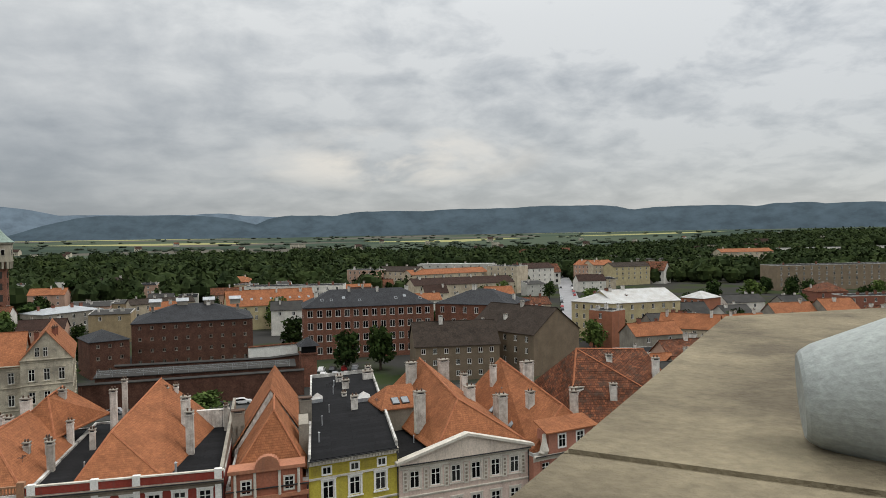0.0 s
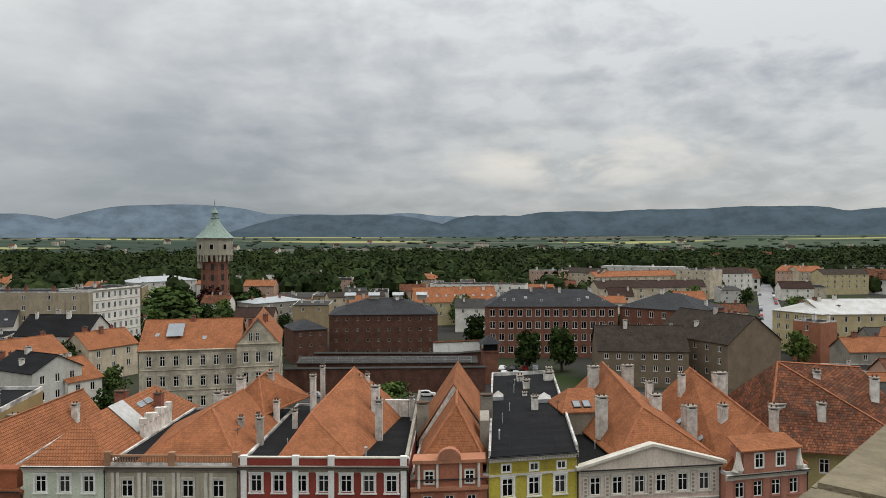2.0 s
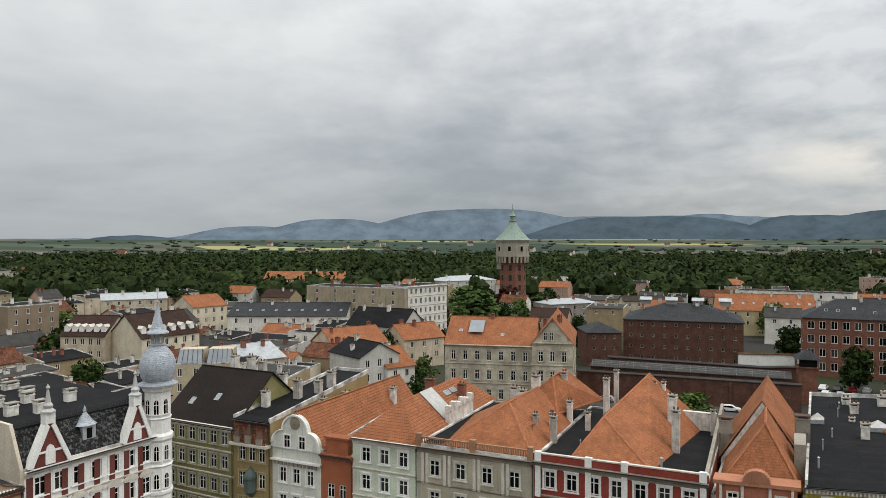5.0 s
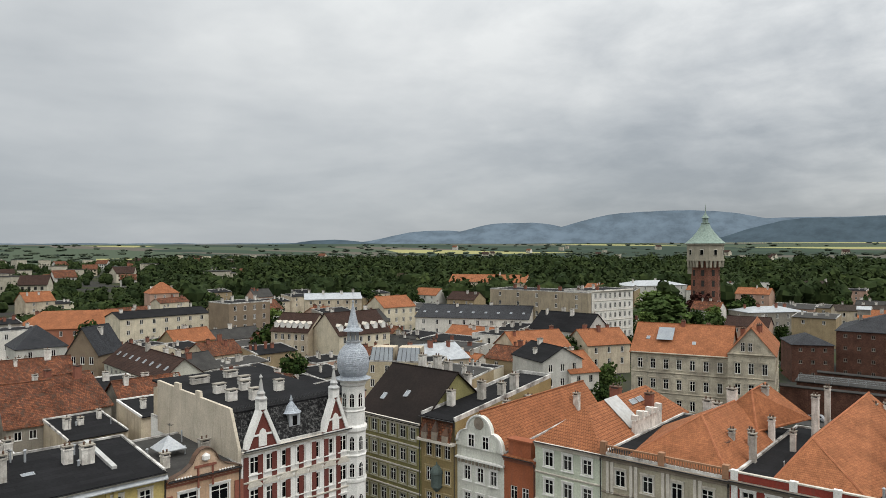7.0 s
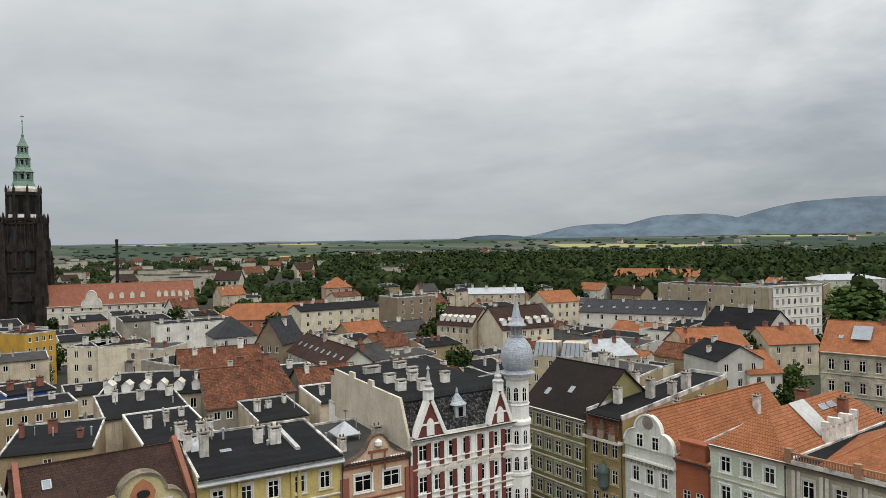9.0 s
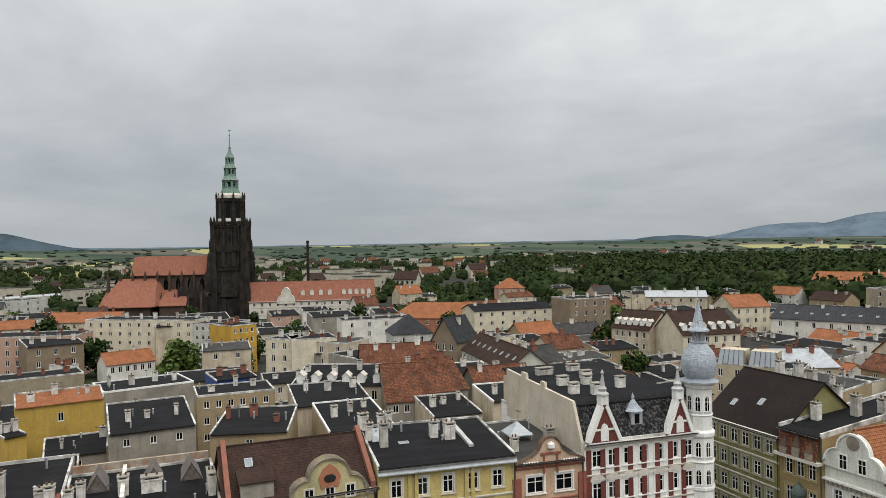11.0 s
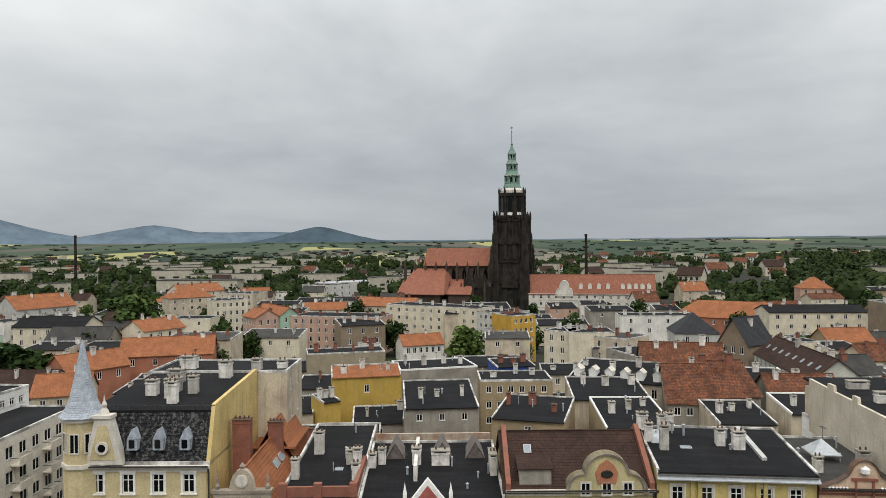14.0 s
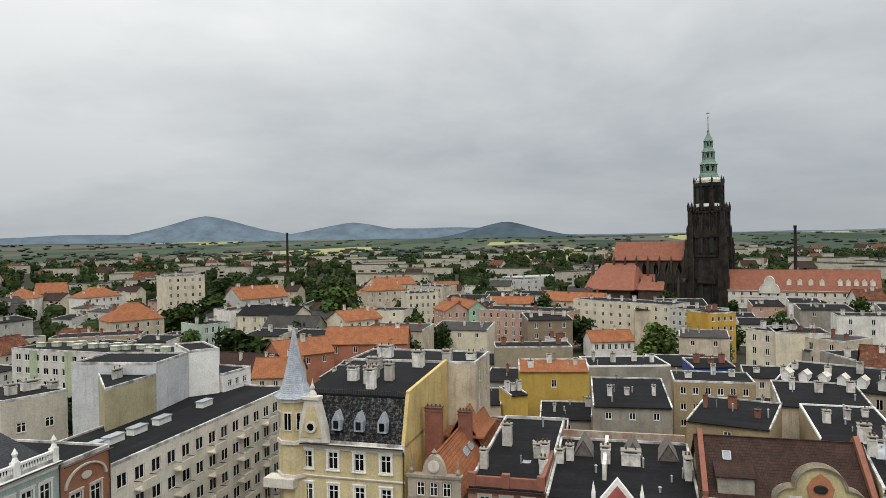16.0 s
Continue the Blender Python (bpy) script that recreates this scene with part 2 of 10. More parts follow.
TRIM = surface("cream_trim", (0.64, 0.60, 0.53), (0.5, 0.46, 0.4), rough=0.8, grain=8, patch=0.8, streak=0.25)
RENDER_GREY = surface("grey_render", (0.32, 0.295, 0.25), (0.21, 0.19, 0.16), streak=0.4, patch=0.3)
RENDER_WARM = surface("warm_render", (0.58, 0.50, 0.375), (0.38, 0.32, 0.245), streak=0.5, patch=0.3)
CHIMNEY_WHITE = surface("chimney_lime", (0.80, 0.77, 0.72), (0.46, 0.43, 0.39), streak=0.6, patch=1.2, grain=9, each=0.42)
CHIMNEY_BRICK = surface("chimney_brick", (0.27, 0.11, 0.075), (0.2, 0.085, 0.06), streak=0.3, patch=1.2, grain=9)
IRON = surface("dark_iron", (0.03, 0.03, 0.032), rough=0.55, bump=0.1)
RUSTY_SHEET = surface("rusty_sheet", (0.17, 0.15, 0.14), (0.085, 0.065, 0.055), rough=0.6, patch=1.5, streak=0.5, stain=(0.12, 0.07, 0.045))
RUST = surface("rusty_cap", (0.13, 0.075, 0.05), (0.08, 0.06, 0.05), rough=0.85)
ASPHALT = surface("asphalt", (0.075, 0.074, 0.073), (0.055, 0.054, 0.053), rough=0.9, grain=4, patch=0.15)
PAVING = surface("paving", (0.22, 0.21, 0.195), (0.17, 0.165, 0.155), rough=0.9, grain=5, patch=0.3)
BARK = surface("bark", (0.07, 0.055, 0.042), rough=0.95, grain=8, bump=0.8)
SLAB = surface("parapet_stone", (0.265, 0.225, 0.152), (0.12, 0.10, 0.07), rough=0.9, grain=34, patch=2.3, bump=0.5, spots=0.5, stain=(0.085, 0.07, 0.052))
GREY_PAINT = surface("grey_enamel", (0.34, 0.37, 0.355), (0.30, 0.325, 0.315), rough=0.55, grain=60, patch=3, bump=0.15)


def plaster(rgb, streak=0.25):
    return surface("plaster_%02d_%02d_%02d" % tuple(round(v * 99) for v in rgb), rgb, tuple(v * 0.76 for v in rgb), rough=0.9, grain=5, patch=0.3, bump=0.15, streak=streak * 1.2, spots=0.1)


def glass_material():
    m, t, b = nodes_of("window_glass")
    info = t.nodes.new("ShaderNodeObjectInfo").outputs["Random"]
    t.links.new(ramped(t, info, 0.55, 1.0, (0.004, 0.0045, 0.005), (0.04, 0.04, 0.038)), b.inputs["Base Color"])
    b.inputs["Roughness"].default_value = 0.08
    b.inputs["Specular IOR Level"].default_value = 0.15
    return m


GLASS = glass_material()


def leaf_material(name, c, c2):
    m, t, b = nodes_of(name)
    g = t.nodes.new("ShaderNodeNewGeometry")
    col = mixed(t, g.outputs["Random Per Island"], c, c2)
    big = ramped(t, noisy(t, g.outputs["Position"], 0.035, 4, 0.6), 0.35, 0.7, (0.62, 0.66, 0.7), (1.25, 1.2, 1.0))
    t.links.new(mixed(t, 1.0, col, big, "MULTIPLY"), b.inputs["Base Color"])
    b.inputs["Roughness"].default_value = 0.9
    b.inputs["Specular IOR Level"].default_value = 0.04
    return m


LEAF = leaf_material("leaf_green", (0.012, 0.024, 0.008), (0.038, 0.060, 0.019))
LEAF_FRESH = leaf_material("leaf_fresh", (0.05, 0.08, 0.024), (0.10, 0.14, 0.045))
LEAF_DARK = leaf_material("leaf_copper_beech", (0.035, 0.015, 0.015), (0.06, 0.025, 0.022))
# distance haze is put into this paler, greyer leaf colour
LEAF_FAR_HAZE = leaf_material("leaf_far_wood_haze", (0.046, 0.060, 0.046), (0.062, 0.078, 0.058))
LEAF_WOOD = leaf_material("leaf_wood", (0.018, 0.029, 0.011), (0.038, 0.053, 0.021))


def ground_material():
    m, t, b = nodes_of("ground")
    pos = t.nodes.new("ShaderNodeNewGeometry").outputs["Position"]
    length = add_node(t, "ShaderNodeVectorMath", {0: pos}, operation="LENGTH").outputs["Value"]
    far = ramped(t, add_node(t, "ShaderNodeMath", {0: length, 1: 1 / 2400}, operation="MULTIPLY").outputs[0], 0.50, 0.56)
    grass = mixed(t, ramped(t, noisy(t, pos, 0.02, 6, 0.6), 0.4, 0.6), (0.032, 0.046, 0.019), (0.050, 0.052, 0.032))
    town = mixed(t, ramped(t, noisy(t, pos, 0.03, 5, 0.6), 0.45, 0.58), (0.042, 0.041, 0.039), grass)
    cell = add_node(t, "ShaderNodeTexVoronoi", {"Vector": add_node(t, "ShaderNodeMapping", {"Vector": pos, "Rotation": (0, 0, 0.4), "Scale": (0.0016, 0.0042, 0.001)}).outputs[0], "Scale": 1.0})
    rnd = add_node(t, "ShaderNodeSeparateColor", {0: cell.outputs["Color"]})
    fields = t.nodes.new("ShaderNodeValToRGB")
    fields.color_ramp.interpolation = "CONSTANT"
    # field colours, with distance haze mixed in as lighter, bluer greens
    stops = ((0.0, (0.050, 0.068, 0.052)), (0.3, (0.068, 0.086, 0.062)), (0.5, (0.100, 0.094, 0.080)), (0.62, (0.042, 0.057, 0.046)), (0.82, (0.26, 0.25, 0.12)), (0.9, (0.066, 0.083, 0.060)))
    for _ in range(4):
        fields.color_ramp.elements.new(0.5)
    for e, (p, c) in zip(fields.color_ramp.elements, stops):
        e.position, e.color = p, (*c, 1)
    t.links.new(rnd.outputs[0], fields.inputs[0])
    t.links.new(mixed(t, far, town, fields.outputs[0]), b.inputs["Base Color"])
    b.inputs["Roughness"].default_value = 1.0
    b.inputs["Specular IOR Level"].default_value = 0.0
    return m


GROUND = ground_material()

# ---- mesh helpers ----


class Mesh:
    """Collects faces in metres; u and v are laid on by each face's direction when it is made."""

    def __init__(self):
        self.v, self.f, self.m = [], [], []

    def face(self, pts, mat=0):
        n = len(self.v)
        self.v += [tuple(p) for p in pts]
        self.f.append(tuple(range(n, n + len(pts))))
        self.m.append(mat)

    def box(self, x0, x1, y0, y1, z0, z1, mat=0, bottom=True):
        a, b, c, d = (x0, y0), (x1, y0), (x1, y1), (x0, y1)
        for p, q in ((a, b), (b, c), (c, d), (d, a)):
            self.face([(*p, z0), (*q, z0), (*q, z1), (*p, z1)], mat)
        self.face([(*p, z1) for p in (a, b, c, d)], mat)
        if bottom:
            self.face([(*p, z0) for p in (d, c, b, a)], mat)

    def prism(self, base, z0, z1, mat=0, scale=1.0, center=None):
        """Upright prism or frustum over a polygon that runs anticlockwise."""
        cx, cy = center or (sum(p[0] for p in base) / len(base), sum(p[1] for p in base) / len(base))
        top = [(cx + (x - cx) * scale, cy + (y - cy) * scale) for x, y in base]
        k = len(base)
        for i in range(k):
            j = (i + 1) % k
            if scale > 0.001:
                self.face([(*base[i], z0), (*base[j], z0), (*top[j], z1), (*top[i], z1)], mat)
            else:
                self.face([(*base[i], z0), (*base[j], z0), (cx, cy, z1)], mat)
        if scale > 0.001:
            self.face([(*p, z1) for p in top], mat)
        self.face([(*p, z0) for p in reversed(base)], mat)

    def lathe(self, cx, cy, rings, n=16, mat=0, turn=0.0):
        """Turned solid: rings of (radius, height), bottom to top."""
        for (r0, z0), (r1, z1) in zip(rings, rings[1:]):
            for i in range(n):
                a, b = 2 * math.pi * i / n + turn, 2 * math.pi * (i + 1) / n + turn
                p = [(cx + r0 * math.cos(a), cy + r0 * math.sin(a), z0), (cx + r0 * math.cos(b), cy + r0 * math.sin(b), z0),
                     (cx + r1 * math.cos(b), cy + r1 * math.sin(b), z1), (cx + r1 * math.cos(a), cy + r1 * math.sin(a), z1)]
                if r1 < 1e-4:
                    p = p[:3]
                elif r0 < 1e-4:
                    p = [p[0], p[2], p[3]]
                self.face(p, mat)

    def moulding(self, outline, x0, x1, mat=0):
        """A moulding: an outline of (y, z) drawn along x."""
        k = len(outline)
        for i in range(k):
            (ya, za), (yb, zb) = outline[i], outline[(i + 1) % k]
            self.face([(x0, ya, za), (x0, yb, zb), (x1, yb, zb), (x1, ya, za)], mat)
        self.face([(x0, y, z) for y, z in reversed(outline)], mat)
        self.face([(x1, y, z) for y, z in outline], mat)

    def slab(self, pts, thick=0.14, mat=0):
        """A sloping plate: the outline is its top."""
        low = [(x, y, z - thick) for x, y, z in pts]
        self.face(pts, mat)
        self.face(low[::-1], mat)
        for i in range(len(pts)):
            j = (i + 1) % len(pts)
            self.face([low[i], low[j], pts[j], pts[i]], mat)

    def profile(self, outline, y0, y1, mat=0):
        """A plate cut to an outline of (x, z), anticlockwise seen from the front, from y0 (front) to y1."""
        self.face([(x, y0, z) for x, z in outline], mat)
        self.face([(x, y1, z) for x, z in reversed(outline)], mat)
        for i in range(len(outline)):
            (x0, z0), (x1, z1) = outline[i], outline[(i + 1) % len(outline)]
            self.face([(x0, y1, z0), (x1, y1, z1), (x1, y0, z1), (x0, y0, z0)], mat)

    def make(self, name, mats, smooth=False):
        me = bpy.data.meshes.new(name)
        me.from_pydata(self.v, [], self.f)
        for m in mats if isinstance(mats, (list, tuple)) else [mats]:
            me.materials.append(m)
        if not self.f:
            return me
        me.polygons.foreach_set("material_index", self.m)
        uv = me.uv_layers.new(name="UVMap")
        co = []
        for p in me.polygons:
            n = p.normal
            h = Vector((0, 0, 1)).cross(n)
            h = h.normalized() if h.length > 1e-3 else Vector((1, 0, 0))
            s = n.cross(h)
            for i in p.vertices:
                q = me.vertices[i].co
                co += (q.dot(h), q.dot(s))
        uv.data.foreach_set("uv", co)
        if smooth:
            me.polygons.foreach_set("use_smooth", [True] * len(me.polygons))
        return me


def part(name, mesh, mats, parent, label="", at=None, smooth=False):
    me = mesh if isinstance(mesh, bpy.types.Mesh) else mesh.make(name, mats, smooth)
    ob = new(name, me)
    ob.parent = parent
    if at is not None:
        ob.matrix_basis = at
    if label:
        ob["label"] = label
    return ob


def thing(name, at, label, category, group="", kind=""):
    ob = new(name)
    ob.empty_display_size = 0.5
    ob.matrix_basis = at
    return tagged(ob, label, category, group, kind)

# ---- ground, far hills ----


def ground_height(x, y):
    r = math.hypot(x, y)
    k = max(0.0, min(1.0, (r - 900) / 3600))
    rise = 22 * math.exp(-((x - 880) ** 2 + (y - 940) ** 2) / 240 ** 2)
    return (58 * k * k * (3 - 2 * k) if r < 4600 else 58) + rise


def build_ground():
    rings = [0, 60, 120, 200, 300, 420, 560, 720, 900, 1100, 1350, 1650, 2000, 2400, 2900, 3500, 4200, 4900]
    n = 72
    v, f = [(0, 0, 0)], []
    for r in rings[1:]:
        for i in range(n):
            a = 2 * math.pi * i / n
            x, y = r * math.cos(a), r * math.sin(a)
            v.append((x, y, ground_height(x, y) + (3 * noise.noise((x / 400, y / 400, 2)) if r > 900 else 0)))
    for i in range(n):
        f.append((0, 1 + i, 1 + (i + 1) % n))
    for k in range(len(rings) - 2):
        for i in range(n):
            a, b = 1 + k * n + i, 1 + k * n + (i + 1) % n
            f.append((a, a + n, b + n, b))
    me = bpy.data.meshes.new("ground")
    me.from_pydata(v, [], f)
    me.polygons.foreach_set("use_smooth", [True] * len(f))
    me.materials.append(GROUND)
    tagged(new("ground", me), "open ground of streets, grass and far fields", "ground", kind="structure")


build_ground()


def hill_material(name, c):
    """Far hills seen through kilometres of air: a plain backdrop, its blue haze put into the base colour."""
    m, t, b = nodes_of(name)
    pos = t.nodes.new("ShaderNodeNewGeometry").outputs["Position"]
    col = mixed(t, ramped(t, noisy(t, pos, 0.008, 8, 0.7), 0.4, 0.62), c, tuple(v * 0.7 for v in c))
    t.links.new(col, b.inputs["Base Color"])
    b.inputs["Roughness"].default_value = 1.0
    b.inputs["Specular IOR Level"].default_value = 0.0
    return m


def ridge(name, label, radius, bumps, base, mat, depth=350, wild=4.0):
    """A range of hills: bumps of (azimuth to the west of north, height, half width in degrees) on a base height."""
    v, f, n = [], [], 480
    a0, a1 = -70, 150
    for i in range(n + 1):
        a = a0 + (a1 - a0) * i / n
        h = base
        for az_, top, half, power in bumps:
            h = max(h, base + (top - base) * math.exp(-(abs(a - az_) / half) ** power))
        h += wild * (noise.noise((a * 0.35, radius, 0)) + 0.6 * noise.noise((a * 1.3, radius, 3)) + 0.3 * noise.noise((a * 5, radius, 5)))
        r_ = radians(a)
        for rad, z in ((radius - depth, 10), (radius - depth * 0.45, h * 0.55), (radius, h), (radius + 60, 0)):
            v.append((-math.sin(r_) * rad, math.cos(r_) * rad, z))
    for i in range(n):
        for k in range(3):
            a = i * 4 + k
            f.append((a, a + 1, a + 5, a + 4))
    me = bpy.data.meshes.new(name)
    me.from_pydata(v, [], f)
    me.polygons.foreach_set("use_smooth", [True] * len(f))
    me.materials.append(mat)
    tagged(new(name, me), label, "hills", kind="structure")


ridge("backdrop_far_hills", "distant mountain range under cloud with haze painted pale blue", 4700,
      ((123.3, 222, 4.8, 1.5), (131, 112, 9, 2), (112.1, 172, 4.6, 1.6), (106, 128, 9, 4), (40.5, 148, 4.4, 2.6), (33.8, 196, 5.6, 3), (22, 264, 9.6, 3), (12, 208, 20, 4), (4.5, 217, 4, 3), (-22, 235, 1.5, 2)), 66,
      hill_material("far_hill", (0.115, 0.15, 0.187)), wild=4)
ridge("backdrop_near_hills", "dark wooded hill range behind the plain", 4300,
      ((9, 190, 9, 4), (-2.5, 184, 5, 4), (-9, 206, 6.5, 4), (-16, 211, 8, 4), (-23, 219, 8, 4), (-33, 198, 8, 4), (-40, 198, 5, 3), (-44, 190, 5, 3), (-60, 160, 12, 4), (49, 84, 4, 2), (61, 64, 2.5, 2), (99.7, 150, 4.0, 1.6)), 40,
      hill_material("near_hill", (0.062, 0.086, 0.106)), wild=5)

# ---- houses ----
WINDOWS = {}


def window_meshes(w, h, style, surround):
    key = (round(w, 2), round(h, 2), style, surround.name if surround else "")
    if key in WINDOWS:
        return WINDOWS[key]
    m = Mesh()
    t = 0.1
    for x0, x1, z0, z1 in ((0, t, 0, h), (w - t, w, 0, h), (t, w - t, 0, t), (t, w - t, h - t, h)):
        m.box(x0, x1, 0.08, 0.15, z0, z1)
    if style != "plain":
        m.box(w / 2 - t / 2, w / 2 + t / 2, 0.07, 0.15, t, h - t)
    if style == "cross":
        for x0, x1 in ((t, w / 2 - t / 2), (w / 2 + t / 2, w - t)):
            m.box(x0, x1, 0.08, 0.15, h * 0.66, h * 0.66 + 0.07)
    if surround:
        s = 0.2
        for x0, x1, z0, z1 in ((-s, 0, -0.05, h + s), (w, w + s, -0.05, h + s), (0, w, h, h + s)):
            m.box(x0, x1, -0.06, 0.02, z0, z1, 1)
        m.box(-s - 0.08, w + s + 0.08, -0.16, 0.04, -0.17, -0.05, 1)
        m.box(-s - 0.05, w + s + 0.05, -0.14, 0.02, h + s, h + s + 0.12, 1)
    else:
        m.box(-0.06, w + 0.06, -0.08, 0.1, -0.06, 0, 1)
    g = Mesh()
    g.face([(t, 0.12, t), (w - t, 0.12, t), (w - t, 0.12, h - t), (t, 0.12, h - t)])
    WINDOWS[key] = (m.make("window", [WHITE, surround or TRIM]), g.make("pane", GLASS))
    return WINDOWS[key]


def far_window(w, h, frame_mat=None):
    key = (round(w, 1), round(h, 1), "far", frame_mat.name if frame_mat else "")
    if key not in WINDOWS:
        m = Mesh()
        w, h, t = key[0], key[1], 0.1
        for x0, x1, z0, z1 in ((0, t, 0, h), (w - t, w, 0, h), (t, w - t, 0, t), (t, w - t, h - t, h), (w / 2 - t / 2, w / 2 + t / 2, t, h - t)):
            m.box(x0, x1, 0.07, 0.15, z0, z1)
        m.box(-0.06, w + 0.06, -0.08, 0.1, -0.06, 0)
        m.face([(t, 0.12, t), (w - t, 0.12, t), (w - t, 0.12, h - t), (t, 0.12, h - t)], 1)
        WINDOWS[key] = (None, m.make("window", [frame_mat or WHITE, GLASS]))
    return WINDOWS[key]


def wall_face(mesh, o, u, w, length, z0, z1, holes, reveal=0.16):
    """One upright wall from o along u, with rectangular openings (x, z, width, height) and their reveals; w points into the house."""
    xs = sorted({0.0, length, *(x for h in holes for x in (h[0], h[0] + h[2]))})
    zs = sorted({z0, z1, *(z for h in holes for z in (h[1], h[1] + h[3]))})

    def at(x, z, d=0.0):
        return (o[0] + u[0] * x + w[0] * d, o[1] + u[1] * x + w[1] * d, z)

    for xa, xb in zip(xs, xs[1:]):
        run = None
        for za, zb in zip(zs, zs[1:]):
            cx, cz = (xa + xb) / 2, (za + zb) / 2
            if any(h[0] < cx < h[0] + h[2] and h[1] < cz < h[1] + h[3] for h in holes):
                if run is not None:
                    mesh.face([at(xa, run), at(xb, run), at(xb, za), at(xa, za)])
                run = None
            elif run is None:
                run = za
        if run is not None:
            mesh.face([at(xa, run), at(xb, run), at(xb, z1), at(xa, z1)])
    for x, z, b, h in holes:
        r = reveal
        mesh.face([at(x, z), at(x, z, r), at(x, z + h, r), at(x, z + h)])
        mesh.face([at(x + b, z, r), at(x + b, z), at(x + b, z + h), at(x + b, z + h, r)])
        mesh.face([at(x, z), at(x + b, z), at(x + b, z, r), at(x, z, r)])
        mesh.face([at(x, z + h, r), at(x + b, z + h, r), at(x + b, z + h), at(x, z + h)])
        mesh.face([at(x, z, r), at(x + b, z, r), at(x + b, z + h, r), at(x, z + h, r)])


CHIMNEYS = {}


def chimney_mesh(w, d, h, mat, pots):
    key = (w, d, h, mat.name, pots)
    if key not in CHIMNEYS:
        m = Mesh()
        m.box(-w / 2, w / 2, -d / 2, d / 2, -2.4, h)
        m.box(-w / 2 - 0.06, w / 2 + 0.06, -d / 2 - 0.06, d / 2 + 0.06, h - 0.36, h - 0.24)
        m.box(-w / 2 - 0.09, w / 2 + 0.09, -d / 2 - 0.09, d / 2 + 0.09, h, h + 0.1, 1)
        if pots < 3:
            m.box(-w * 0.34, w * 0.34, -d / 2 - 0.012, d / 2 + 0.012, h - 0.19, h - 0.05, 3)
        for i in range(pots):
            x = (i + 0.5) / pots * w - w / 2
            m.lathe(x, 0, ((0.1, h + 0.1), (0.09, h + 0.35), (0.13, h + 0.37), (0.0, h + 0.45)), 8, 2)
        CHIMNEYS[key] = m.make("chimney", [mat, RENDER_GREY if mat is CHIMNEY_WHITE else RUST, RUST, IRON])
    return CHIMNEYS[key]


FOOTPRINTS = []


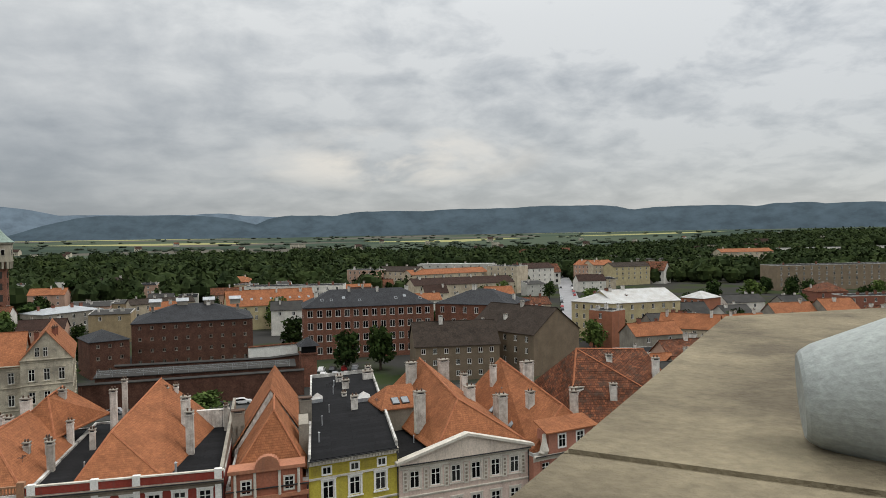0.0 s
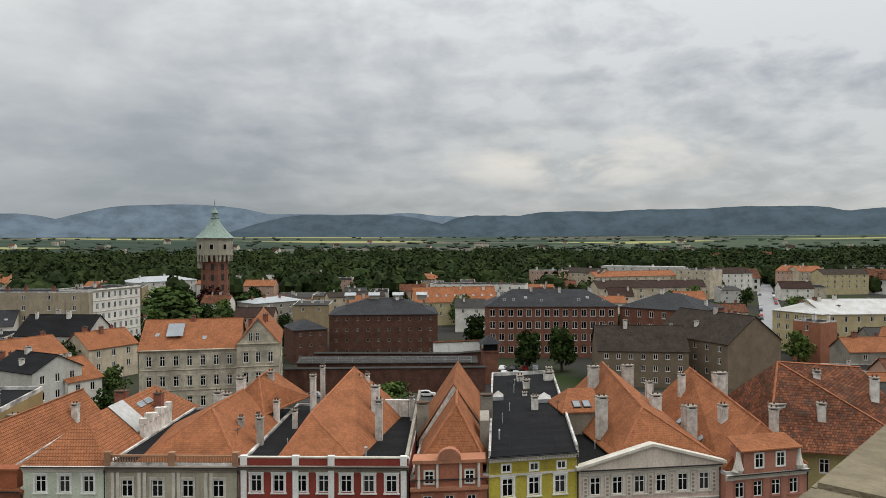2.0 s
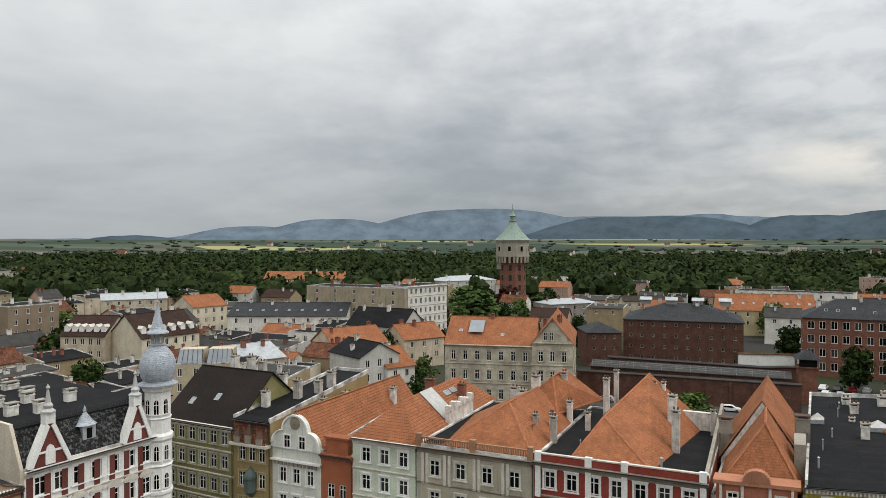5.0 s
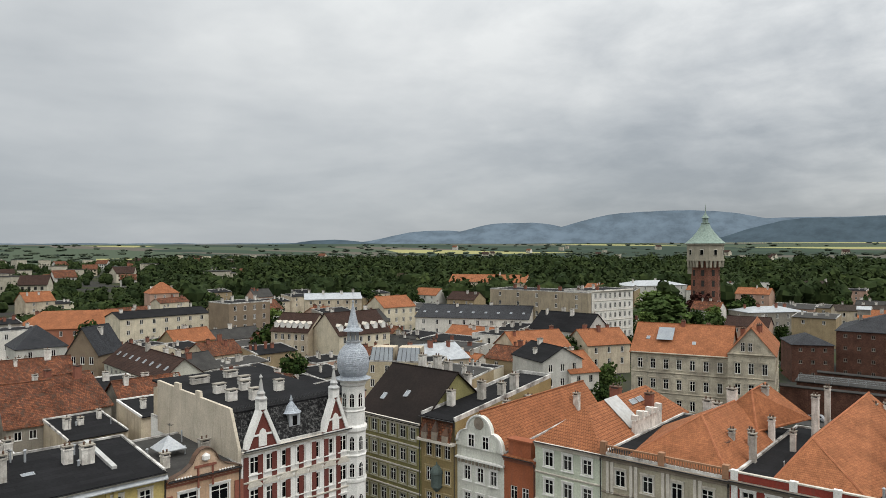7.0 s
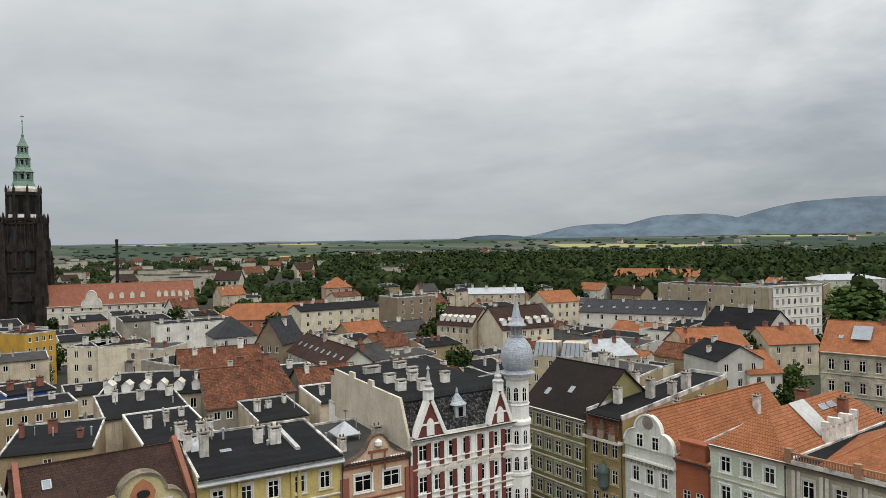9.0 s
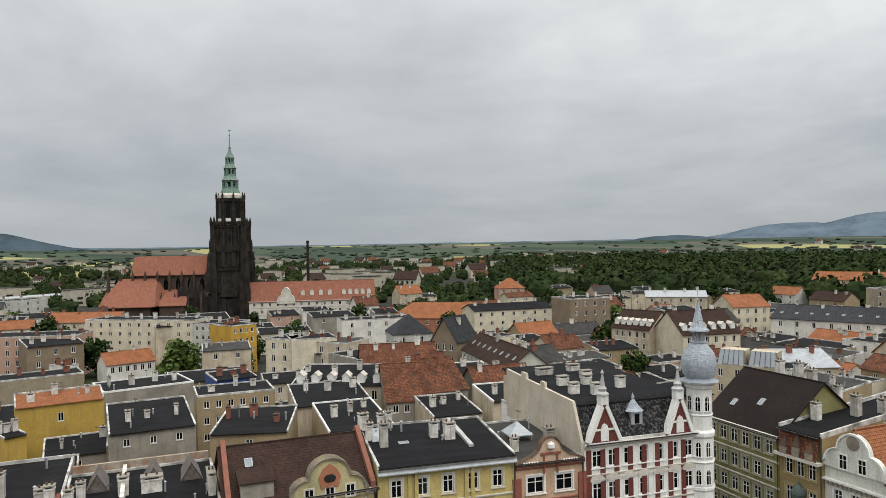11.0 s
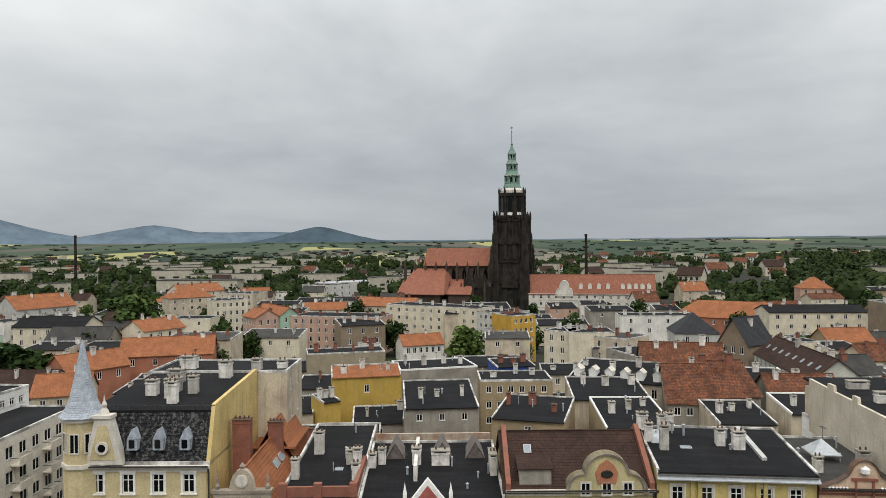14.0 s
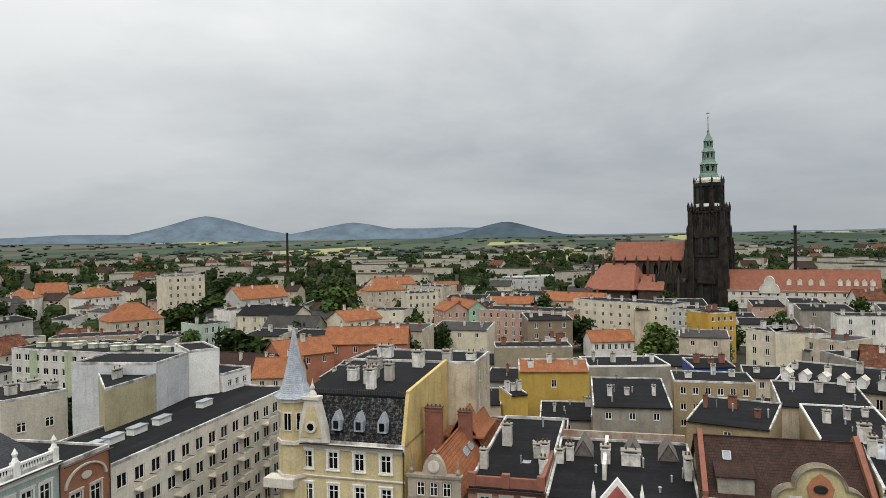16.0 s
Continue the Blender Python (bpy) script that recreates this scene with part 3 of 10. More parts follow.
class House:
    """A house on the line from a to b (as one faces it, left to right), reaching back by depth."""

    def __init__(self, a, b, depth, eave, roof, rise, wall, roof_mat, label, name="town_house", category="house", group="", rows=3, bays=4, win=(1.1, 1.8),
                 storey=3.4, top=0.9, side=(), surround=None, style="cross", over=0.35, cornice=None, base=0.0, margin=0.6, back_rise=None, frame=None, parapet=0.0, far=False, coping=None):
        a, b = Vector((*a, 0)), Vector((*b, 0))
        self.L, self.D, self.H, self.rise, self.roof = (b - a).length, depth, eave, rise, roof
        u = (b - a).normalized()
        turn = math.degrees(math.atan2(u.y, u.x))
        self.ob = thing(name, pose(a.x, a.y, base, 0, 0, turn), label, category, group)
        L, D, H = self.L, self.D, self.H
        w = Vector((-u.y, u.x, 0))
        mid = a + u * L / 2 + w * D / 2
        FOOTPRINTS.append((mid.x, mid.y, math.hypot(L, D) / 2))
        far = far or (mid.length > 125 and not surround)
        m = Mesh()
        openings = {k: [] for k in "fblr"}
        spots = {"f": ((0, 0), (1, 0), (0, 1), L), "r": ((L, 0), (0, 1), (-1, 0), D), "b": ((L, D), (-1, 0), (0, -1), L), "l": ((0, D), (0, -1), (1, 0), D)}
        for k in "fblr":
            n = bays if k == "f" else (dict(side).get(k, 0) if side else 0)
            length = spots[k][3]
            if not n:
                continue
            pitch = (length - 2 * margin) / n
            w_ = min(win[0], pitch * 0.62)
            for r in range(rows):
                z = H - top - win[1] - r * storey
                if z < 0.4:
                    break
                for i in range(n):
                    openings[k].append((margin + pitch * (i + 0.5) - w_ / 2, z, w_, win[1]))
        for k in "fblr":
            o, u_, w_, length = spots[k]
            wall_face(m, o, u_, w_, length, 0, H, openings[k])
        # the parts of the walls above the eaves
        if roof == "gx":
            m.face([(L, 0, H), (L, D, H), (L, D / 2, H + rise)])
            m.face([(0, D, H), (0, 0, H), (0, D / 2, H + rise)])
        elif roof == "gy":
            m.face([(0, 0, H), (L, 0, H), (L / 2, 0, H + rise)])
            m.face([(L, D, H), (0, D, H), (L / 2, D, H + rise)])
        elif roof == "mono":
            m.face([(L, 0, H), (L, D, H), (L, D, H + rise)])
            m.face([(0, D, H), (0, 0, H), (0, D, H + rise)])
            m.face([(L, D, H), (0, D, H), (0, D, H + rise), (L, D, H + rise)])
        self.wall = part("wall", m, wall, self.ob)
        for k in "fblr":
            o, u_, w_, length = spots[k]
            rot = math.degrees(math.atan2(u_[1], u_[0]))
            for x, z, bw, bh in openings[k]:
                fm, gm = far_window(bw, bh, frame) if far else window_meshes(bw, bh, style, surround)
                at = pose(o[0] + u_[0] * x, o[1] + u_[1] * x, z, 0, 0, rot)
                if far:
                    part("window", gm, None, self.ob, at=at)
                    continue
                wo = part("window", fm, None, self.ob, at=at)
                part("pane", gm, None, wo)
        r = Mesh()
        e = over
        if roof == "gx":
            s = e * rise / (D / 2)
            r.slab([(-e, -e, H - s), (L + e, -e, H - s), (L + e, D / 2, H + rise), (-e, D / 2, H + rise)])
            r.slab([(L + e, D + e, H - s), (-e, D + e, H - s), (-e, D / 2, H + rise), (L + e, D / 2, H + rise)])
            r.box(-e, L + e, D / 2 - 0.12, D / 2 + 0.12, H + rise - 0.08, H + rise + 0.09)
        elif roof == "gy":
            s = e * rise / (L / 2)
            r.slab([(-e, D + e, H - s), (-e, -e, H - s), (L / 2, -e, H + rise), (L / 2, D + e, H + rise)])
            r.slab([(L + e, -e, H - s), (L + e, D + e, H - s), (L / 2, D + e, H + rise), (L / 2, -e, H + rise)])
            r.box(L / 2 - 0.12, L / 2 + 0.12, -e, D + e, H + rise - 0.08, H + rise + 0.09)
        elif roof in ("hip", "hipy"):
            k = min(L, D) / 2
            z = H + rise
            if L >= D and roof == "hip":
                p, q = (k, D / 2, z), (L - k, D / 2, z)
            else:
                k = min(L / 2, D / 2.2)
                p, q = (L / 2, k, z), (L / 2, D - k, z)
            c = [(-e, -e, H), (L + e, -e, H), (L + e, D + e, H), (-e, D + e, H)]
            if L >= D and roof == "hip":
                r.slab([c[0], c[1], q, p]), r.slab([c[1], c[2], q]), r.slab([c[2], c[3], p, q]), r.slab([c[3], c[0], p])
            else:
                r.slab([c[0], c[1], p]), r.slab([c[1], c[2], q, p]), r.slab([c[2], c[3], q]), r.slab([c[3], c[0], p, q])
        elif roof == "mono":
            r.slab([(0.12, -e, H + 0.05), (L - 0.12, -e, H + 0.05), (L - 0.12, D, H + rise + 0.05), (0.12, D, H + rise + 0.05)])
        elif roof == "flat":
            r.slab([(0.2, 0.2, H + 0.05), (L - 0.2, 0.2, H + 0.05), (L - 0.2, D - 0.2, H + 0.05), (0.2, D - 0.2, H + 0.05)])
        if roof in ("mono", "flat"):
            k = Mesh()
            hp = parapet or 0.26
            zb = H + (rise if roof == "mono" else 0)
            for x0, x1 in ((-0.02, 0.24), (L - 0.24, L + 0.02)):
                k.slab([(x0, -0.05, H + hp), (x1, -0.05, H + hp), (x1, D, zb + hp), (x0, D, zb + hp)], hp + 0.1)
            k.box(0.24, L - 0.24, D - 0.24, D, zb - 0.1, zb + hp)
            if roof == "flat":
                k.box(0.24, L - 0.24, -0.02, 0.24, H - 0.1, H + hp)
            part("coping", k, coping or COPING, self.ob)
        self.roof_ob = part("roof", r, roof_mat, self.ob)
        if cornice:
            c = Mesh()
            c.moulding([(0.0, H - 0.75), (-0.12, H - 0.7), (-0.16, H - 0.45), (-0.3, H - 0.36), (-0.45, H - 0.22), (-0.45, H - 0.06), (0.0, H - 0.04)], -0.03, L + 0.03)
            part("cornice", c, cornice, self.ob)
            for i in range(rows):
                z = H - top - win[1] - i * storey - 0.75
                if z > 0.5:
                    c = Mesh()
                    c.moulding([(0.0, z - 0.26), (-0.1, z - 0.2), (-0.16, z - 0.06), (-0.16, z), (0.0, z + 0.03)], -0.02, L + 0.02)
                    part("string_course", c, cornice, self.ob)

        if group and roof != "gy":
            c = Mesh()
            c.moulding([(-0.62, H - 0.02), (-0.60, H - 0.12), (-0.52, H - 0.15), (-0.46, H - 0.1), (-0.46, H - 0.02)], 0.0, L)
            part("gutter", c, IRON, self.ob)
            c = Mesh()
            c.lathe(L - 0.1, -0.16, ((0.06, 0), (0.06, H - 0.9)), 8)
            c.lathe(L - 0.1, -0.16, ((0.06, H - 0.9), (0.1, H - 0.7), (0.1, H - 0.15)), 8)
            part("downpipe", c, IRON, self.ob)
        if roof in ("mono", "flat") and mid.length < 165 and L > 7 and name != "apartment_block":
            rng = random.Random(int(L * 100))
            for i in range(5 if group else 3):
                c = Mesh()
                r0, hh = rng.choice((0.06, 0.09, 0.12)), rng.uniform(0.5, 1.3)
                x, y = rng.uniform(0.8, L - 0.8), rng.uniform(1.5, D - 1)
                c.lathe(0, 0, ((r0, -0.1), (r0, hh), (r0 * 1.7, hh + 0.05), (0.0, hh + 0.2)), 8)
                part("vent_pipe", c, ZINC, self.ob, at=pose(x, y, self.roof_z(x, y)))
            c = Mesh()
            x, y = rng.uniform(1, L - 1), rng.uniform(3, D - 2)
            c.lathe(0, 0, ((0.025, 0), (0.02, 2.4), (0.0, 2.42)), 6)
            c.box(-0.02, 0.02, -0.6, 0.6, 2.2, 2.24)
            for k in range(5):
                c.box(-0.35 + 0.03 * k, 0.35 - 0.03 * k, -0.5 + k * 0.25, -0.48 + k * 0.25, 2.24, 2.26)
            part("antenna", c, IRON, self.ob, at=pose(x, y, self.roof_z(x, y)))

    def roof_z(self, x, y):
        L, D, H, r = self.L, self.D, self.H, self.rise
        if self.roof == "gx":
            return H + r * (1 - abs(y - D / 2) / (D / 2))
        if self.roof == "gy":
            return H + r * (1 - abs(x - L / 2) / (L / 2))
        if self.roof in ("hip", "hipy"):
            return H + r * min(1, min(x, L - x, y, D - y) / (min(L, D) / 2))
        if self.roof == "mono":
            return H + r * y / D
        return H

    def chimneys(self, *spots, mat=None, pots=2, group=""):
        """Chimneys at (x, y, height above the roof, width, depth)."""
        if self.ob.location.length > 430:
            spots = spots[::2]
        for x, y, h, w, d in spots:
            z = self.roof_z(x, y)
            part("chimney", chimney_mesh(w, d, h, mat or CHIMNEY_WHITE, pots), None, self.ob, at=pose(x, y, z))
        return self

    def skylights(self, *spots, size=(0.8, 1.2)):
        """Roof windows at (x, y) that lie in the slope."""
        for x, y in spots:
            z = self.roof_z(x, y)
            e = 0.05
            nx = (self.roof_z(x + e, y) - self.roof_z(x - e, y)) / (2 * e)
            ny = (self.roof_z(x, y + e) - self.roof_z(x, y - e)) / (2 * e)
            nrm = Vector((-nx, -ny, 1)).normalized()
            q = nrm.to_track_quat("Z", "Y").to_matrix().to_4x4()
            if abs(nx) > abs(ny):
                q = q @ pose(0, 0, 0, 0, 0, 90)
            w, h = size
            f = Mesh()
            for x0, x1, y0, y1 in ((-w / 2, -w / 2 + 0.09, -h / 2, h / 2), (w / 2 - 0.09, w / 2, -h / 2, h / 2), (-w / 2, w / 2, -h / 2, -h / 2 + 0.09), (-w / 2, w / 2, h / 2 - 0.09, h / 2)):
                f.box(x0, x1, y0, y1, -0.05, 0.12)
            g = Mesh()
            g.face([(-w / 2, -h / 2, 0.09), (w / 2, -h / 2, 0.09), (w / 2, h / 2, 0.09), (-w / 2, h / 2, 0.09)])
            wo = part("roof_window", f, ZINC, self.ob, at=Matrix.Translation((x, y, z)) @ q)
            part("pane", g, SKYGLASS, wo)
        return self

    def dormers(self, *spots, size=(1.4, 1.5), wall=None, roof=None):
        """Gabled roof dormers at (x, y of the front face)."""
        for x, y in spots:
            w, h = size
            z = self.roof_z(x, y) - 0.1
            back = 2.6
            m = Mesh()
            m.profile([(-w / 2, 0), (w / 2, 0), (w / 2, h), (0, h + w * 0.45), (-w / 2, h)], 0, back)
            d = part("dormer", m, wall or WHITE, self.ob, at=pose(x, y, z))
            r = Mesh()
            for s in (-1, 1):
                pts = [(s * (w / 2 + 0.15), -0.15, h - 0.02), (0, -0.15, h + w * 0.45 + 0.1), (0, back, h + w * 0.45 + 0.1), (s * (w / 2 + 0.15), back, h - 0.02)]
                r.slab(pts if s < 0 else pts[::-1], 0.08)
            part("dormer_roof", r, roof or ZINC, d)
            fm, gm = window_meshes(w * 0.6, h * 0.75, "half", None)
            wo = part("window", fm, None, d, at=pose(-w * 0.3, -0.12, 0.2))
        return self


SKYGLASS = surface("roof_glass", (0.25, 0.28, 0.30), (0.2, 0.22, 0.25), rough=0.12, bump=0.0)



def lean(h, k):
    """Shears a house along its front, for a plot whose side walls do not stand square to it."""
    for c in h.ob.children_recursive:
        if c.data.users == 1 and c.matrix_basis.to_3x3() == Matrix.Identity(3):
            for v in c.data.vertices:
                v.co.x += k * v.co.y
        if c.parent == h.ob:
            c.location.x += k * c.location.y


# ---- north side of the square ----
SQUARE = "houses round the market square"


def round_gable(width, height, steps=10):
    """Outline of a baroque gable on its base line: shoulders, then a round head."""
    w, h = width / 2, height
    pts = [(-w, 0), (w, 0), (w, h * 0.12)]
    for i in range(steps + 1):
        a = math.pi / 2 * i / steps
        pts.append((w * 0.56 + w * 0.42 * math.cos(a) * 1.0, h * 0.12 + h * 0.4 * math.sin(a)))
    for i in range(2 * steps + 1):
        a = math.pi * i / (2 * steps)
        pts.append((w * 0.54 * math.cos(a), h * 0.52 + h * 0.48 * math.sin(a)))
    for i in range(steps + 1):
        a = math.pi / 2 * (1 - i / steps)
        pts.append((-w * 0.56 - w * 0.42 * math.cos(a), h * 0.12 + h * 0.4 * math.sin(a)))
    pts.append((-w, h * 0.12))
    return pts


def rim_of(mesh, outline, width, y0, y1, mat=0):
    """A moulding that follows an outline, but not its base."""
    c = (0, sum(z for _, z in outline) / len(outline))
    inner = [(c[0] + (x - c[0]) * (1 - width), c[1] + (z - c[1]) * (1 - width)) for x, z in outline]
    for i in range(1, len(outline) - 1):
        a, b, p, q = outline[i], outline[i + 1], inner[i], inner[i + 1]
        mesh.face([(p[0], y0, p[1]), (a[0], y0, a[1]), (b[0], y0, b[1]), (q[0], y0, q[1])], mat)
        mesh.face([(a[0], y0, a[1]), (a[0], y1, a[1]), (b[0], y1, b[1]), (b[0], y0, b[1])], mat)
        mesh.face([(q[0], y0, q[1]), (q[0], y1, q[1]), (p[0], y1, p[1]), (p[0], y0, p[1])], mat)


def hip_roof(h, corners, p, q, mat, label, closed=True):
    """A hipped roof on a house, given in the place's own metres: eave corners (front left, front right, back right, back left) and ridge ends."""
    inv = h.ob.matrix_basis.inverted()
    c = [tuple(inv @ Vector(v)) for v in corners]
    p, q = tuple(inv @ Vector(p)), tuple(inv @ Vector(q))
    m = Mesh()
    m.slab([c[0], c[1], p]), m.slab([c[1], c[2], q, p]), m.slab([c[3], c[0], p, q])
    if closed:
        m.slab([c[2], c[3], q])
    ob = part("tiled_roof", m, mat, h.ob, label)
    r = Mesh()
    for a, b in ((c[0], p), (c[1], p), (p, q)):
        a, b = Vector(a), Vector(b)
        d = (b - a).normalized()
        sx = d.cross(Vector((0, 0, 1))).normalized() * 0.13
        up = Vector((0, 0, 0.11))
        ring = [[v - sx, v + up, v + sx] for v in (a, b)]
        for i in range(2):
            r.face([ring[0][i + 1], ring[0][i], ring[1][i], ring[1][i + 1]])
    part("ridge_tiles", r, RIDGE, ob)
    return ob


def stacks(h, *spots, mat=None, pots=2):
    """Chimney stacks by the place of their tops: (x, y, top, width, depth)."""
    inv = h.ob.matrix_basis.inverted()
    for x, y, z, w, d in spots:
        v = inv @ Vector((x, y, z))
        part("chimney", chimney_mesh(round(w * 0.82, 2), round(d * 0.9, 2), 2.6, mat or CHIMNEY_WHITE, pots), None, h.ob, at=pose(v.x, v.y, v.z - 3.2))


def attic_window(parent, x, z, w, h, face, rim=None, cross=True):
    """A window set on a wall face: surround, frame and pane."""
    m = Mesh()
    k = 0.12
    for x0, x1, z0, z1 in ((-k, 0, -k, h + k), (w, w + k, -k, h + k), (0, w, h, h + k), (0, w, -k, 0)):
        m.box(x0, x1, -0.1, 0.04, z0, z1, 1)
    for x0, x1, z0, z1 in ((0, 0.06, 0, h), (w - 0.06, w, 0, h), (0.06, w - 0.06, 0, 0.06), (0.06, w - 0.06, h - 0.06, h), (w / 2 - 0.035, w / 2 + 0.035, 0.06, h - 0.06)):
        m.box(x0, x1, -0.07, 0.03, z0, z1)
    if cross:
        m.box(0.06, w / 2 - 0.035, -0.065, 0.03, h * 0.62, h * 0.62 + 0.06)
        m.box(w / 2 + 0.035, w - 0.06, -0.065, 0.03, h * 0.62, h * 0.62 + 0.06)
    o = part("window", m, [WHITE, rim or TRIM], parent, at=pose(x - w / 2, face, z))
    g = Mesh()
    g.face([(0.05, -0.03, 0.05), (w - 0.05, -0.03, 0.05), (w - 0.05, -0.03, h - 0.05), (0.05, -0.03, h - 0.05)])
    part("pane", g, GLASS, o)


h = House((-77, 72), (-64.0, 71.5), 15, 13.8, "gx", 6.0, plaster((0.26, 0.24, 0.105)), BITUMEN_BROWN, "olive green corner house with a dark brown felt roof",
          group=SQUARE, rows=4, bays=6, win=(1.15, 1.75), storey=3.2, top=0.8, surround=plaster((0.42, 0.40, 0.30)), cornice=TRIM, side=(("l", 4),))
h.chimneys((5.2, 8.5, 2.4, 0.9, 0.9), (8.6, 8.2, 2.4, 1.0, 0.8), (10.4, 8.6, 2.0, 1.0, 0.8), (12.2, 11, 2.0, 0.9, 0.8)).skylights((3, 2.5), (7.0, 3.4))

h = House((-64.0, 71.6), (-58.0, 71.6), 24, 15.0, "mono", 2.4, plaster((0.33, 0.25, 0.12)), BITUMEN, "narrow ochre brick house with a small red mansard and dormers",
          group=SQUARE, rows=4, bays=3, win=(1.0, 1.9), storey=3.4, top=3.4, surround=plaster((0.45, 0.36, 0.2)), cornice=None, parapet=0.5)
m = Mesh()
m.slab([(0.25, -0.75, 12.2), (5.75, -0.75, 12.2), (5.75, -0.02, 15.0), (0.25, -0.02, 15.0)], 0.12)
part("mansard", m, TILE_OLD, h.ob, "red tiled mansard front")
m = Mesh()
m.box(-0.05, 6.05, -0.95, 0, 11.8, 12.15)
part("cornice", m, TRIM, h.ob)
for x, tall in ((1.2, 2.0), (3.0, 2.6), (4.8, 2.0)):
    m = Mesh()
    m.box(-0.45, 0.45, -0.9, 0.2, 12.15, 12.15 + tall * 0.45)
    m.prism([(-0.5, -0.95), (0.5, -0.95), (0.5, 0.1), (-0.5, 0.1)], 12.15 + tall * 0.45, 12.15 + tall, 1, 0.05)
    part("dormer", m, [SANDSTONE, RUST], h.ob, at=pose(x, 0, 0))
m = Mesh()
m.lathe(3, -0.3, ((0.2, 5.2), (0.8, 5.9), (0.8, 7.6), (0.95, 7.7), (0.9, 8.0), (0.55, 8.5), (0.15, 8.8), (0.05, 9.2)), 10)
part("oriel", m, surface("dark_copper", (0.10, 0.13, 0.12), rough=0.7), h.ob, "bay with a green copper hood")
h.chimneys((1.2, 5.0, 2.2, 1.0, 0.8), (3.2, 9.5, 2.6, 1.0, 0.9), (4.6, 12.5, 1.8, 1.0, 0.8), (4.8, 15.5, 2.4, 1.1, 0.9))

h = House((-58.0, 72), (-50.5, 72), 27, 12.2, "gy", 4.6, plaster((0.70, 0.71, 0.64)), TILE_NEW, "white house with a curved baroque gable and ribbed orange roof",
          group=SQUARE, rows=3, bays=3, win=(1.0, 1.9), storey=3.5, top=2.7, surround=WHITE, over=0.1)
m = Mesh()
o = round_gable(7.6, 4.4)
m.profile(o, -0.25, 0.25)
rim_of(m, [(x, z) for x, z in o], 0.1, -0.42, -0.25, 1)
m.box(-3.85, 3.85, -0.45, 0.0, -1.65, -1.4, 1)
for i in range(12):
    m.box(-3.4 + i * 0.58, -3.1 + i * 0.58, -0.33, -0.2, -2.15, -1.75, 2)
g = part("gable", m, [plaster((0.70, 0.71, 0.64)), WHITE, SANDSTONE], h.ob, "curved white baroque gable", at=pose(3.75, 0, 12.0))
for x in (-1.2, 1.1):
    attic_window(g, x, 0.15, 0.95, 1.6, -0.25, WHITE)
m = Mesh()
m.lathe(0, 0, ((0.0, -0.2), (0.75, -0.1), (0.8, 0.0), (0.0, 0.1)), 16)
part("cartouche", m, SANDSTONE, g, at=pose(0, -0.3, 3.3, 90))
h.chimneys((1.6, 9, 2.2, 0.8, 0.8), (1.0, 16.0, 2.4, 1.4, 0.9), (6.0, 21, 2.0, 0.8, 0.8))

h = House((-50.5, 72), (-45.9, 72), 20, 12.0, "mono", 1.6, plaster((0.36, 0.12, 0.06)), TILE, "small terracotta red house with a stepped attic",
          group=SQUARE, rows=3, bays=2, win=(1.0, 1.7), storey=3.3, top=3.6, surround=None, cornice=CHIMNEY_BRICK)
m = Mesh()
m.box(0.6, 3.9, 0.1, 1.4, 11.9, 13.9)
m.box(0.45, 4.05, -0.05, 1.5, 13.9, 14.15, 1)
m.box(-0.1, 4.7, -0.3, 0.3, 11.7, 12.0, 1)
part("attic", m, [plaster((0.36, 0.12, 0.06)), plaster((0.30, 0.10, 0.05))], h.ob)
h.chimneys((3.8, 14, 2.2, 1.4, 0.8), mat=CHIMNEY_BRICK)

h = House((-45.9, 72), (-37.1, 72), 26, 14.6, "hipy", 3.9, plaster((0.64, 0.69, 0.56)), TILE_NEW, "pale green house with an orange hipped roof",
          group=SQUARE, rows=4, bays=3, win=(1.15, 1.75), storey=3.3, top=1.1, surround=WHITE, cornice=TRIM, over=0.1)
h.chimneys((3.4, 14.5, 1.6, 1.4, 0.8), (7.0, 17, 2.2, 1.0, 0.8), mat=CHIMNEY_BRICK)
h.skylights((5.6, 15), (5.6, 17), size=(0.8, 1.7))
m = Mesh()
m.slab([(4.5, 9, 18.6), (8.0, 9, 15.6), (8.0, 12.5, 15.6), (4.5, 12.5, 18.6)][::-1], 0.1)
part("glazed_roof", m, ZINC_LIGHT, h.ob, "pale sheet strip in the roof")
m = Mesh()
m.box(8.2, 8.7, 9, 17, 14, 16.5)
for i in range(6):
    m.box(8.05, 8.85, 9.2 + i * 1.4, 9.8 + i * 1.4, 16.5, 17.1 + 0.3 * (i % 2))
part("firewall", m, CHIMNEY_WHITE, h.ob)

h = House((-37.1, 72), (-23.1, 72), 24, 14.6, "flat", 0, plaster((0.46, 0.42, 0.32)), BITUMEN, "grey beige palace-like house with a roof balustrade",
          group=SQUARE, rows=4, bays=4, win=(1.2, 1.8), storey=3.6, top=1.5, surround=TRIM, cornice=SANDSTONE)
m = Mesh()
for x0 in (0.4, 7.3):
    for i in range(22):
        m.lathe(x0 + 0.45 + i * 0.28, 0.15, ((0.05, 14.7), (0.1, 14.95), (0.05, 15.3), (0.08, 15.5)), 6)
    m.box(x0, x0 + 6.5, 0.02, 0.28, 15.48, 15.66)
for x in (0.15, 6.9, 13.6):
    m.box(x - 0.3, x + 0.35, -0.15, 0.45, 14.6, 16.0)
part("balustrade", m, plaster((0.36, 0.20, 0.12)), h.ob, "terracotta balustrade with stone posts")
